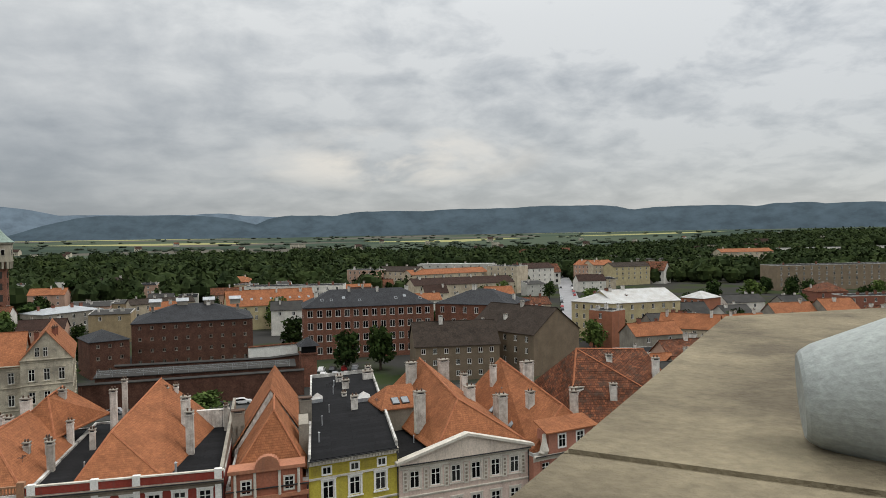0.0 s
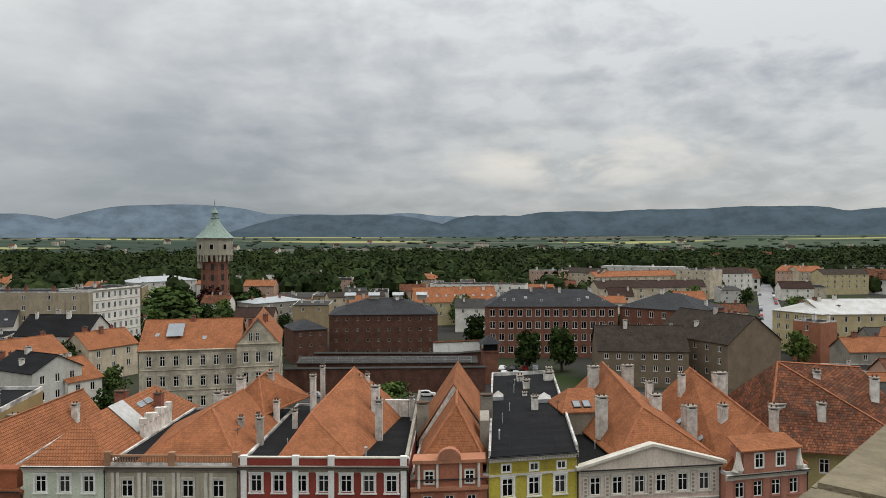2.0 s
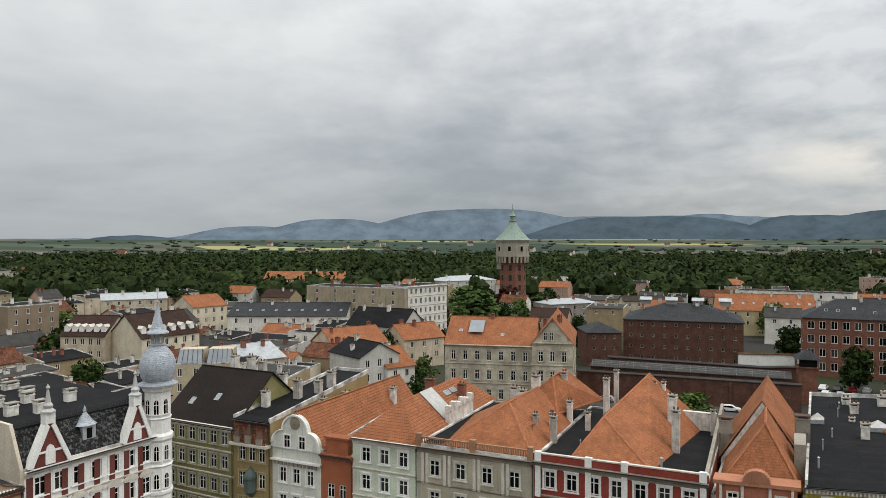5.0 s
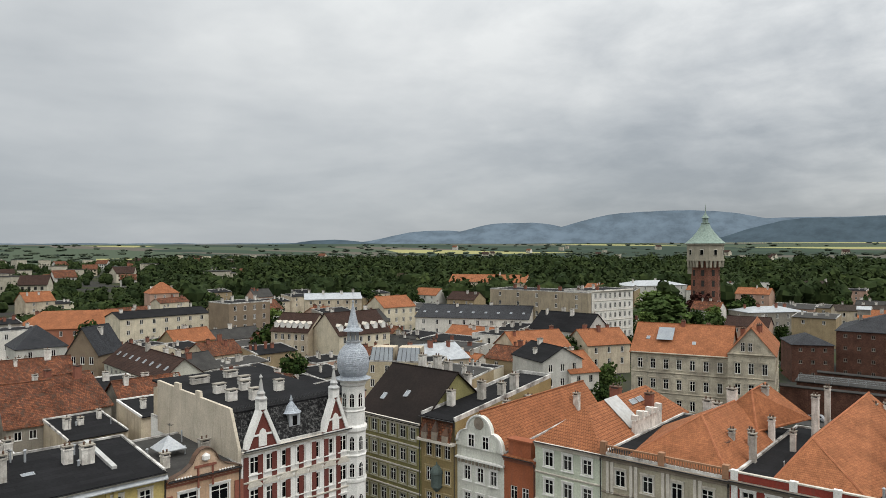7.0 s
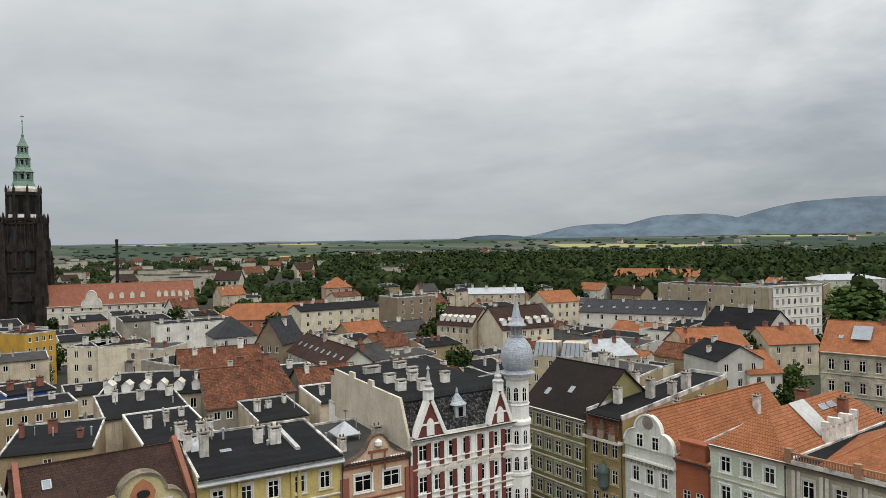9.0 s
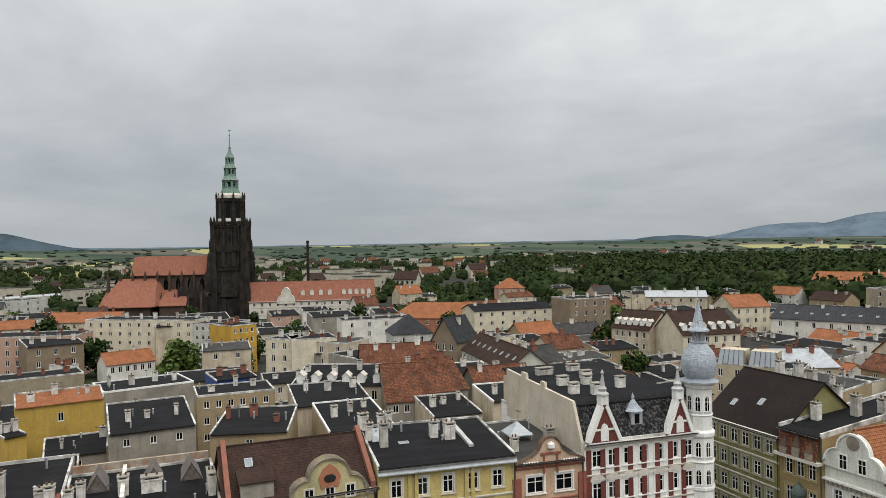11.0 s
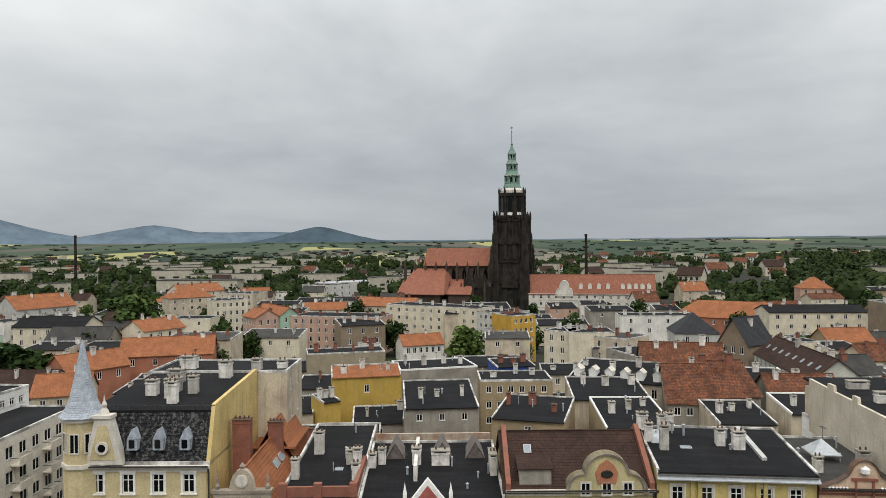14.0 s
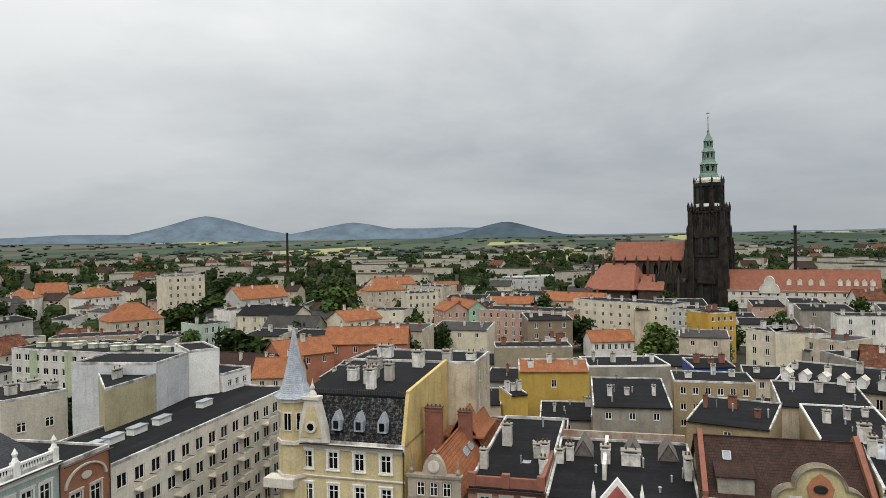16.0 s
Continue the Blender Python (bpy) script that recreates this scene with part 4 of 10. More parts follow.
for x in (2.2, 5.0, 8.6, 12.0):
    m = Mesh()
    for d in (0.0, 0.55):
        m.box(x - 0.55 + d - 0.17 - 0.9, x - 0.55 + d + 0.17 - 0.9, -0.16, 0, 10.4, 13.9)
    part("pilaster", m, TRIM, h.ob)
hip_roof(h, ((-34.3, 73.0, 14.7), (-23.6, 73.0, 14.7), (-22.8, 88, 14.7), (-36.6, 88, 14.7)), (-28.4, 79, 19.0), (-27.6, 88, 19.2), TILE, "orange tiled hipped roof")
hip_roof(h, ((-31.5, 86.5, 15.2), (-24.6, 86.5, 16.2), (-20.6, 95, 16.8), (-31.5, 96, 15.5)), (-26.1, 89.5, 20.4), (-26.0, 95, 20.5), TILE, "taller orange roof behind the front one")
h.rise = 0
stacks(h, (-31.5, 90, 19.0, 1.3, 0.9), (-29.0, 86, 19.6, 1.0, 0.8), (-25.4, 80, 18.2, 0.7, 0.7), (-22.9, 79, 18.4, 0.8, 0.7), (-29.8, 94, 20.0, 1.4, 0.9), (-24.0, 82, 18.0, 0.6, 0.6), (-25.2, 92, 21.2, 0.9, 0.8))
m = Mesh()
m.slab([(10.8, 11, 17.6), (13.4, 11, 15.2), (13.4, 17.4, 15.2), (10.8, 17.4, 17.6)][::-1], 0.06)
part("glazed_roof", m, SKYGLASS, h.ob, "ribbed glass roof light")
for i in range(8):
    m = Mesh()
    y = 11 + i * 0.88
    m.slab([(10.8, y, 17.68), (13.4, y, 15.28), (13.4, y + 0.12, 15.28), (10.8, y + 0.12, 17.68)][::-1], 0.06)
    part("glazing_bar", m, IRON, h.ob)

h = House((-23.1, 72), (-5.5, 72), 26, 14.7, "flat", 0, plaster((0.28, 0.055, 0.04)), BITUMEN, "dark red house with white pilasters and window frames",
          group=SQUARE, rows=4, bays=7, win=(1.15, 1.8), storey=3.8, top=1.0, surround=WHITE, cornice=SANDSTONE, parapet=0.3)
m = Mesh()
m.box(0.0, 17.6, -0.06, 0.22, 14.7, 15.45)
m.box(-0.05, 17.65, -0.12, 0.28, 15.45, 15.58, 1)
part("parapet", m, [plaster((0.28, 0.055, 0.04)), TRIM], h.ob, "dark red parapet with pale coping")
for x in (0.5, 5.9, 9.6, 17.1):
    m = Mesh()
    m.box(x - 0.3, x + 0.3, -0.2, 0, 10.9, 14.2)
    m.box(x - 0.35, x + 0.35, -0.18, 0.3, 14.7, 15.7)
    part("pilaster", m, WHITE, h.ob)
hip_roof(h, ((-19.6, 73.0, 14.8), (-11.0, 73.0, 14.8), (-7.4, 95, 14.8), (-20.5, 95, 14.8)), (-17.0, 78.5, 18.5), (-14.1, 92, 21.3), TILE, "steep orange tiled roof")
stacks(h, (-23.4, 88, 18.3, 0.8, 0.7), (-19.8, 93, 20.6, 0.9, 0.8), (-18.9, 95, 21.4, 0.7, 0.7), (-20.6, 86, 17.6, 0.7, 0.6), (-13.4, 91, 20.8, 0.6, 0.6), (-12.4, 92, 20.9, 0.6, 0.6), (-10.6, 86, 20.6, 1.2, 0.9), (-9.6, 81, 20.0, 1.0, 0.9), (-6.4, 90, 18.4, 0.6, 0.6))
m = Mesh()
m.box(12.9, 17.0, 19.5, 20.2, 14.8, 17.0)
part("firewall", m, CHIMNEY_WHITE, h.ob)
m = Mesh()
m.slab([(17.2, 0.3, 15.6), (17.55, 0.3, 15.6), (17.55, 24, 17.4), (17.2, 24, 17.4)], 2.6)
part("firewall", m, RENDER_GREY, h.ob)

h = House((-5.3, 72), (2.75, 72.9), 12, 13.4, "flat", 0, plaster((0.42, 0.16, 0.10)), TILE, "terracotta gabled house with a steep orange roof",
          group=SQUARE, rows=3, bays=3, win=(0.95, 1.6), storey=3.4, top=1.9, surround=plaster((0.5, 0.24, 0.16)), cornice=plaster((0.36, 0.15, 0.10)), over=0.05)
m = Mesh()
m.box(0.5, 7.5, -0.35, 1.6, 12.4, 15.0)
m.box(0.2, 7.8, -0.6, 1.7, 15.0, 15.35, 1)
m.box(0.0, 8.1, -0.6, 0.4, 12.2, 12.55, 1)
for x in (0.9, 2.8, 5.2, 7.1):
    m.lathe(x, -0.5, ((0.16, 12.5), (0.13, 14.9), (0.2, 15.0)), 8, 2)
for i in range(13):
    a, b = math.pi * i / 13, math.pi * (i + 1) / 13
    m.box(4.0 + 1.2 * math.cos(b), 4.0 + 1.2 * math.cos(a) + 0.06, -0.6, 0.3, 15.3, 15.35 + 1.15 * math.sin((a + b) / 2), 1)
at = part("attic", m, [plaster((0.42, 0.16, 0.10)), plaster((0.45, 0.2, 0.12)), TRIM], h.ob, "arched attic front with small columns")
for x in (1.9, 6.1):
    attic_window(at, x, 12.9, 0.9, 1.3, -0.35)
hip_roof(h, ((-5.0, 73.6, 14.2), (2.5, 74.4, 14.2), (1.4, 84, 14.2), (-6.2, 83.2, 14.2)), (-1.2, 77.0, 19.9), (-2.2, 84, 20.1), TILE, "steep orange hipped roof", closed=False)
m = Mesh()
m.slab([(-0.4, 27, 14.2), (-0.4, 11, 14.2), (4.05, 11, 20.8), (4.05, 27, 20.8)])
m.slab([(8.5, 11, 14.2), (8.5, 27, 14.2), (4.05, 27, 20.8), (4.05, 11, 20.8)])
part("back_roof", m, TILE, h.ob, "taller orange roof behind the front one")
m = Mesh()
m.profile([(-0.1, 12), (8.2, 12), (8.2, 14.1), (4.05, 20.6), (-0.1, 14.1)], 11.1, 26.9)
part("back_wall", m, CHIMNEY_WHITE, h.ob)
m = Mesh()
m.slab([(7.2, 6.0, 17.6), (8.3, 6.0, 17.6), (8.3, 9.5, 17.9), (7.2, 9.5, 17.9)], 5.0)
part("firewall", m, RENDER_GREY, h.ob)
for x, y, z in ((8.0, 12, 19.5), (0.2, 13, 18.5)):
    part("chimney", chimney_mesh(1.4, 0.9, 0.9, RENDER_GREY, 0), None, h.ob, at=pose(x, y, z - 1.2))
    m = Mesh()
    m.box(x - 0.7, x + 0.7, y - 0.45, y + 0.45, 13, z - 2)
    part("chimney", m, RENDER_GREY, h.ob)
lean(h, 0.14)

h = House((2.8, 73.0), (12.45, 75.2), 34, 15.4, "mono", 1.5, plaster((0.50, 0.42, 0.07)), BITUMEN, "bright yellow house with a flat black felt roof",
          group=SQUARE, rows=4, bays=3, win=(1.2, 1.9), storey=3.6, top=2.5, surround=WHITE, cornice=TRIM, over=0.5, parapet=0.55)
for x in (1.9, 4.95, 8.0):
    attic_window(h.ob, x, 13.65, 0.9, 0.75, 0.0, WHITE, False)
m = Mesh()
for x0, x1 in ((0.25, 1.2), (2.6, 4.2), (5.7, 7.3), (8.7, 9.6)):
    m.box(x0, x1, -0.05, 0.02, 13.65, 14.45)
m.box(0, 9.9, -0.14, 0, 13.2, 13.4, 1)
part("attic_frieze", m, [plaster((0.42, 0.34, 0.06)), TRIM], h.ob)
m = Mesh()
for i in range(28):
    m.box(0.1 + i * 0.345, 0.26 + i * 0.345, -0.5, -0.2, 14.85, 15.1)
part("dentils", m, TRIM, h.ob)
h.chimneys((5.2, 26, 1.2, 1.0, 0.9), (5.9, 15.5, 1.7, 0.9, 0.9), (4.4, 30, 0.9, 1.0, 1.0), (8.9, 30.0, 1.2, 1.6, 0.9), (9.2, 33.0, 1.2, 0.9, 0.8), (4.8, 22, 0.5, 0.6, 0.6))
for x, y, w in ((1.0, 21, 1.5), (7.4, 19.0, 1.9)):
    m = Mesh()
    z = h.roof_z(x, y)
    m.box(x - w / 2, x + w / 2, y - w / 2, y + w / 2, z - 0.1, z + 0.5)
    m.prism([(x - w / 2, y - w / 2), (x + w / 2, y - w / 2), (x + w / 2, y + w / 2), (x - w / 2, y + w / 2)], z + 0.5, z + 1.2, 1, 0.02)
    part("roof_hatch", m, [ZINC, ZINC_LIGHT], h.ob)
m = Mesh()
for i in range(8):
    x = 2.4 + i * 0.45
    m.box(x, x + 0.06, 27.6, 27.66, h.roof_z(0, 27.6), h.roof_z(0, 27.6) + (1.0 if 1 < i < 6 else 0.6))
m.box(2.4, 5.6, 27.6, 27.66, h.roof_z(0, 27.6) + 0.55, h.roof_z(0, 27.6) + 0.62)
part("roof_rail", m, IRON, h.ob)
lean(h, 0.285)

h = House((12.5, 75.1), (28.4, 77.7), 22, 13.4, "flat", 0, plaster((0.66, 0.52, 0.45)), BITUMEN, "pale pink house with a broad classical pediment",
          group=SQUARE, rows=3, bays=6, win=(1.15, 1.9), storey=3.7, top=1.0, surround=TRIM, cornice=TRIM)
m = Mesh()
m.profile([(-0.3, 13.3), (16.4, 13.3), (16.4, 13.7), (8.05, 15.9), (-0.3, 13.7)], -0.35, 0.2)
for s in (-1, 1):
    p = [(8.05 - s * 8.5, -0.7, 13.75), (8.05, -0.7, 16.0), (8.05, 0.3, 16.0), (8.05 - s * 8.5, 0.3, 13.75)]
    m.slab(p[::-1] if s > 0 else p, 0.3, 1)
part("pediment", m, [plaster((0.70, 0.60, 0.51)), TRIM], h.ob, "pale pink triangular pediment")
for i in range(7):
    m = Mesh()
    x = 0.7 + 2.44 * i
    m.box(x - 0.28, x + 0.28, -0.1, 0.02, 10.2, 12.6)
    for k in range(5):
        m.box(x - 0.12, x + 0.12, -0.16, -0.1, 10.4 + k * 0.43, 10.65 + k * 0.43, 1)
    part("ornament_panel", m, [TRIM, SANDSTONE], h.ob)
hip_roof(h, ((16.9, 76.6, 13.9), (28.3, 78.4, 13.9), (27.0, 101, 13.9), (13.2, 101, 13.9)), (20.9, 81.5, 18.6), (19.4, 97, 21.1), TILE, "large orange tiled hipped roof")
m = Mesh()
m.box(2.3, 6.6, 12.5, 18.5, 13.5, 16.4, 1)
m.slab([(2.0, 12.2, 16.4), (7.2, 12.2, 16.4), (7.4, 16.0, 18.6), (4.0, 16.0, 18.6)], 0.14)
m.slab([(2.0, 18.8, 16.4), (2.0, 12.2, 16.4), (4.0, 16.0, 18.6)], 0.14)
part("roof_wing", m, [TILE, RENDER_GREY], h.ob, "low tiled wing with roof windows")
stacks(h, (16.6, 83.5, 19.9, 1.5, 1.0), (17.6, 94, 21.6, 1.6, 1.0), (22.6, 96, 21.4, 1.7, 1.0), (23.6, 86, 19.6, 1.5, 1.0), (24.2, 91, 20.2, 1.0, 0.8), (26.9, 83, 18.9, 1.5, 1.0))
for x, y in ((4.2, 13.3), (5.5, 13.3)):
    m = Mesh()
    m.box(-0.5, 0.5, -0.6, 0.6, -0.1, 0.08, 1)
    m.box(-0.42, 0.42, -0.52, 0.52, 0.08, 0.12)
    part("roof_window", m, [SKYGLASS, IRON], h.ob, at=pose(x, y, 17.12, 30))

h = House((28.6, 76.6), (38.6, 79.2), 26, 12.4, "flat", 0, plaster((0.44, 0.20, 0.14)), TILE, "salmon pink house with scroll gable and orange roof",
          group=SQUARE, rows=3, bays=4, win=(1.1, 1.7), storey=3.5, top=1.0, surround=plaster((0.36, 0.16, 0.12)), cornice=TRIM)
m = Mesh()
m.box(2.0, 8.6, -0.3, 2.0, 12.4, 14.9)
m.slab([(1.4, -0.7, 15.0), (9.2, -0.7, 15.0), (9.0, 2.2, 15.9), (1.6, 2.2, 15.9)], 0.16, 1)
for s, x in ((1, 1.5), (-1, 9.1)):
    m.lathe(x, -0.1, ((0.35, 12.4), (0.55, 12.9), (0.3, 13.9), (0.2, 14.8)), 10, 2)
    m.lathe(x - 0.35 * s, -0.1, ((0.1, 12.4), (0.45, 12.7), (0.1, 13.1)), 10, 2)
at = part("gable", m, [plaster((0.44, 0.20, 0.14)), TILE, TRIM], h.ob, "salmon attic gable with side scrolls")
for x in (3.9, 6.6):
    attic_window(at, x, 13.0, 1.0, 1.5, -0.3, WHITE)
hip_roof(h, ((28.6, 77.6, 12.6), (38.9, 79.6, 12.6), (37.5, 102, 12.6), (24.6, 100, 12.6)), (34.4, 81.5, 16.9), (31.6, 98, 20.2), TILE, "long orange tiled hipped roof")
stacks(h, (27.4, 86, 18.2, 1.3, 0.9), (29.6, 95, 20.4, 0.9, 0.8), (31.4, 85, 18.6, 1.1, 0.9), (35.4, 97, 20.2, 2.4, 0.9), (39.2, 88, 18.0, 2.2, 1.0))
for t_, e_ in ((0.25, 0.3), (0.42, 0.42), (0.62, 0.36), (0.3, 0.62), (0.7, 0.7)):
    a_, b_ = Vector((28.2, 78.5, 12.7)).lerp(Vector((25.0, 98, 12.7)), e_), Vector((34.2, 81.5, 16.9)).lerp(Vector((31.7, 97, 20.1)), e_)
    v = h.ob.matrix_basis.inverted() @ a_.lerp(b_, t_)
    m = Mesh()
    m.box(-0.4, 0.4, -0.6, 0.6, -0.1, 0.1, 1)
    m.box(-0.32, 0.32, -0.5, 0.5, 0.1, 0.13)
    part("roof_window", m, [SKYGLASS, IRON], h.ob, at=pose(v.x, v.y, v.z + 0.06, 0, 0, 96) @ pose(0, 0, 0, -36, 0, 0))

h = House((38.2, 86), (54, 81), 15, 12.6, "flat", 0, plaster((0.42, 0.36, 0.16)), TILE_OLD, "house with a dark weathered red tile roof", group=SQUARE, rows=3, bays=5, win=(1.1, 1.7))
hip_roof(h, ((36.6, 84.6, 12.8), (54.5, 80.0, 12.8), (58.5, 97, 12.8), (35.4, 99, 15.0)), (41.0, 92.0, 22.0), (51, 91.0, 21.5), TILE_OLD, "steep weathered red tile roof with patched courses")
stacks(h, (37.9, 86, 18.0, 1.3, 0.9), (43.6, 86, 18.6, 1.1, 0.9), (50.5, 87, 21.5, 1.1, 0.9), (45, 90, 21.8, 1.0, 0.8))
h = House((56, 98), (74, 90), 12, 11.0, "flat", 0, RENDER_GREY, BITUMEN, "grey yard house with a flat felt roof", rows=3, bays=4)
h.chimneys((2, 4, 3.6, 1.8, 0.9), (7, 3, 3.2, 1.6, 0.9), (12, 5, 3, 1.6, 1.0))

# ---- west side of the square ----
CREAM_OCHRE = plaster((0.60, 0.50, 0.29))
h = House((-70.3, -36.4), (-70.0, -23.0), 17, 16.2, "flat", 0, CREAM_OCHRE, BITUMEN, "ornate yellow corner house with slate mansard and pointed turret",
          group=SQUARE, rows=4, bays=4, win=(1.15, 1.9), storey=3.6, top=0.95, surround=WHITE, cornice=TRIM, side=(("l", 4),))
L = h.L
m = Mesh()
m.slab([(0.6, 0.1, 16.3), (L, 0.1, 16.3), (L, 1.9, 21.2), (0.6, 1.9, 21.2)], 0.2)
part("mansard", m, SLATE_WORN, h.ob, "worn slate mansard slope with pale streaks")
m = Mesh()
m.slab([(0.4, 1.8, 21.2), (L, 1.8, 21.2), (L, 17, 22.2), (0.4, 17, 22.2)], 0.25)
m.slab([(0.0, 17, 16.2), (0.0, 0.1, 16.2), (0.5, 1.8, 21.1), (0.5, 17, 21.1)], 0.2)
part("upper_roof", m, BITUMEN, h.ob, "flat black felt roof")
m = Mesh()
m.box(0.8, L - 0.3, 2.2, 16.8, 16.2, 20.9)
part("attic_wall", m, RENDER_WARM, h.ob)
m = Mesh()
m.profile([(0, 0), (17, 0), (17, 22.7), (1.9, 21.8), (0, 16.2)], 0, 0.4)
part("firewall", m, plaster((0.62, 0.47, 0.20), 0.3), h.ob, "bare yellow fire wall with stains", at=pose(L + 0.02, 0, 0, 0, 0, 90) @ pose(0, 0, 0))
m = Mesh()
for i in range(46):
    m.box(0.7 + i * 0.27, 0.75 + i * 0.27, 1.8, 1.85, 21.2, 21.75)
m.box(0.7, L, 1.8, 1.86, 21.6, 21.66)
part("cresting", m, IRON, h.ob, "iron ridge cresting")
for x in (5.6, 8.2, 10.9):
    m = Mesh()
    m.profile([(-0.5, 0), (0.5, 0), (0.5, 1.1), (0.25, 1.6), (0, 2.1), (-0.25, 1.6), (-0.5, 1.1)], -0.55, 0.7)
    m.lathe(0, -0.5, ((0.3, 0.25), (0.3, 0.3)), 8, 1)
    m.box(-0.28, 0.28, -0.62, -0.55, 0.25, 1.05, 1)
    part("dormer", m, [ZINC_SCALE, GLASS], h.ob, at=pose(x, 0.55, 17.6))
m = Mesh()
m.profile([(-2.0, 0), (2.0, 0), (0.75, 4.6), (-0.75, 4.6)], -0.45, 0.6)
m.profile([(-1.3, 0.5), (1.3, 0.5), (0.45, 3.9), (-0.45, 3.9)], -0.5, -0.44, 1)
m.box(-0.95, 0.95, -0.6, 0.6, 4.6, 4.95)
m.lathe(0, 0, ((0.5, 4.9), (0.4, 5.3), (0.2, 5.6), (0.28, 5.9), (0.1, 6.3), (0.0, 7.0)), 10)
m.lathe(0, 0, ((0.0, 0), (0.62, 0.0), (0.62, 0.12), (0.0, 0.14)), 16, 2)
g = part("gable", m, [TRIM, CREAM_OCHRE, TRIM], h.ob, "tapering cream gable with round window", at=pose(2.9, 0, 16.3))
m = Mesh()
m.lathe(0, 0, ((0.65, -0.15), (0.65, 0.15), (0.4, 0.15)), 18)
m.lathe(0, 0, ((0.4, 0.1), (0.0, 0.1)), 18, 1)
part("round_window", m, [TRIM, GLASS], g, at=pose(0, -0.55, 1.7, 90))
m = Mesh()
octo = [(0.3 + 1.85 * math.cos(math.pi / 8 + k * math.pi / 4), 0.9 + 1.85 * math.sin(math.pi / 8 + k * math.pi / 4)) for k in range(8)]
m.prism(octo, 3.5, 21.0)
tw = part("turret", m, CREAM_OCHRE, h.ob, "corner turret with a scaled zinc spire")
for z in (12.3, 16.0, 20.6):
    m = Mesh()
    m.prism([(0.3 + (x - 0.3) * 1.12, 0.9 + (y - 0.9) * 1.12) for x, y in octo], z, z + 0.4)
    part("band", m, TRIM, tw)
m = Mesh()
m.lathe(0.3, 0.9, ((2.35, 21.0), (1.8, 21.5), (1.3, 22.6), (0.85, 24.6), (0.42, 26.8), (0.12, 28.5), (0.0, 28.7)), 8, 0, math.pi / 8)
part("spire", m, ZINC_SCALE, tw, "slender spire of zinc scales")
m = Mesh()
m.lathe(0.3, 0.9, ((0.06, 28.5), (0.05, 29.4), (0.0, 29.5)), 6)
part("finial", m, IRON, tw)
for k in range(3, 7):
    a = k * math.pi / 4 + math.pi / 4
    g_ = Mesh()
    g_.box(-0.4, 0.4, -0.03, 0.1, 0, 1.8), g_.box(-0.04, 0.04, -0.07, 0, 0, 1.8, 1)
    for x0, x1, z0, z1 in ((-0.5, -0.4, -0.1, 1.9), (0.4, 0.5, -0.1, 1.9), (-0.4, 0.4, 1.8, 1.9), (-0.4, 0.4, -0.1, 0.0)):
        g_.box(x0, x1, -0.1, 0.1, z0, z1, 1)
    q = pose(0.3 + 1.73 * math.cos(a), 0.9 + 1.73 * math.sin(a), 17.6, 0, 0, math.degrees(a) + 90)
    part("window", g_, [GLASS, TRIM], tw, at=q)
m = Mesh()
m.box(-2.4, 1.2, -1.6, 0.2, 11.4, 12.4)
part("balcony", m, TRIM, h.ob)
h.H, h.rise = 21.6, 0
h.chimneys((4.5, 7.5, 1.6, 1.2, 0.9), (6.9, 6.4, 1.9, 1.0, 0.8), (8.0, 4.4, 2.0, 1.0, 0.8), (6.6, 9.0, 1.5, 1.0, 0.9), (8.8, 8.2, 1.9, 1.0, 0.8), (5.0, 13, 1.8, 1.8, 1.0), (10.2, 15, 2.4, 1.4, 1.1))

h = House((-70.0, -22.6), (-70.0, -16.9), 22, 11.4, "gy", 4.2, plaster((0.42, 0.36, 0.28)), TILE_NEW, "narrow ornate house with a carved gable and orange roof",
          group=SQUARE, rows=3, bays=2, win=(1.0, 1.7), storey=3.5, top=0.8, surround=SANDSTONE, cornice=SANDSTONE, over=0.05)
m = Mesh()
m.box(-2.85, 2.85, -0.35, 0.3, 0, 2.2)
m.box(-3.0, 3.0, -0.5, 0.4, 2.2, 2.5, 1)
for x in (-2.5, 2.5):
    m.lathe(x, 0, ((0.2, 2.5), (0.28, 2.8), (0.1, 3.1), (0.14, 3.4), (0.0, 4.6)), 8, 1)
m.profile([(-1.3, 2.4), (1.3, 2.4), (1.1, 3.4), (0.9, 3.9), (0.5, 4.4), (0, 4.6), (-0.5, 4.4), (-0.9, 3.9), (-1.1, 3.4)], -0.35, 0.3)
m.lathe(0, 0.0, ((0.12, 4.5), (0.3, 4.8), (0.0, 5.2)), 8, 1)
g = part("gable", m, [plaster((0.42, 0.36, 0.28)), SANDSTONE], h.ob, "carved stone gable with finials", at=pose(2.85, 0, 11.2))
m = Mesh()
m.lathe(0, 0, ((0.62, -0.12), (0.62, 0.12), (0.45, 0.14), (0.0, 0.12)), 18)
part("medallion", m, TRIM, g, at=pose(0, -0.38, 3.4, 90))
for x in (-1.4, 0, 1.4):
    attic_window(g, x, 0.35, 0.8, 1.4, -0.35, SANDSTONE)
h.chimneys((1.2, 6.0, 6.0, 1.9, 1.0), (3.4, 12, 2.6, 1.6, 1.0), mat=CHIMNEY_BRICK, pots=4)
h.skylights((4.2, 8.5), (4.2, 11), size=(0.9, 1.8))
m = Mesh()
m.box(0.2, 5.5, 12.6, 22, 14.0, 14.2)
m.slab([(-0.1, 22, 12.0), (-0.1, 13, 12.0), (2.85, 13, 17.2), (2.85, 22, 17.2)])
m.slab([(5.8, 13, 12.0), (5.8, 22, 12.0), (2.85, 22, 17.2), (2.85, 13, 17.2)])
part("back_roof", m, TILE_NEW, h.ob, "taller orange roof at the back")

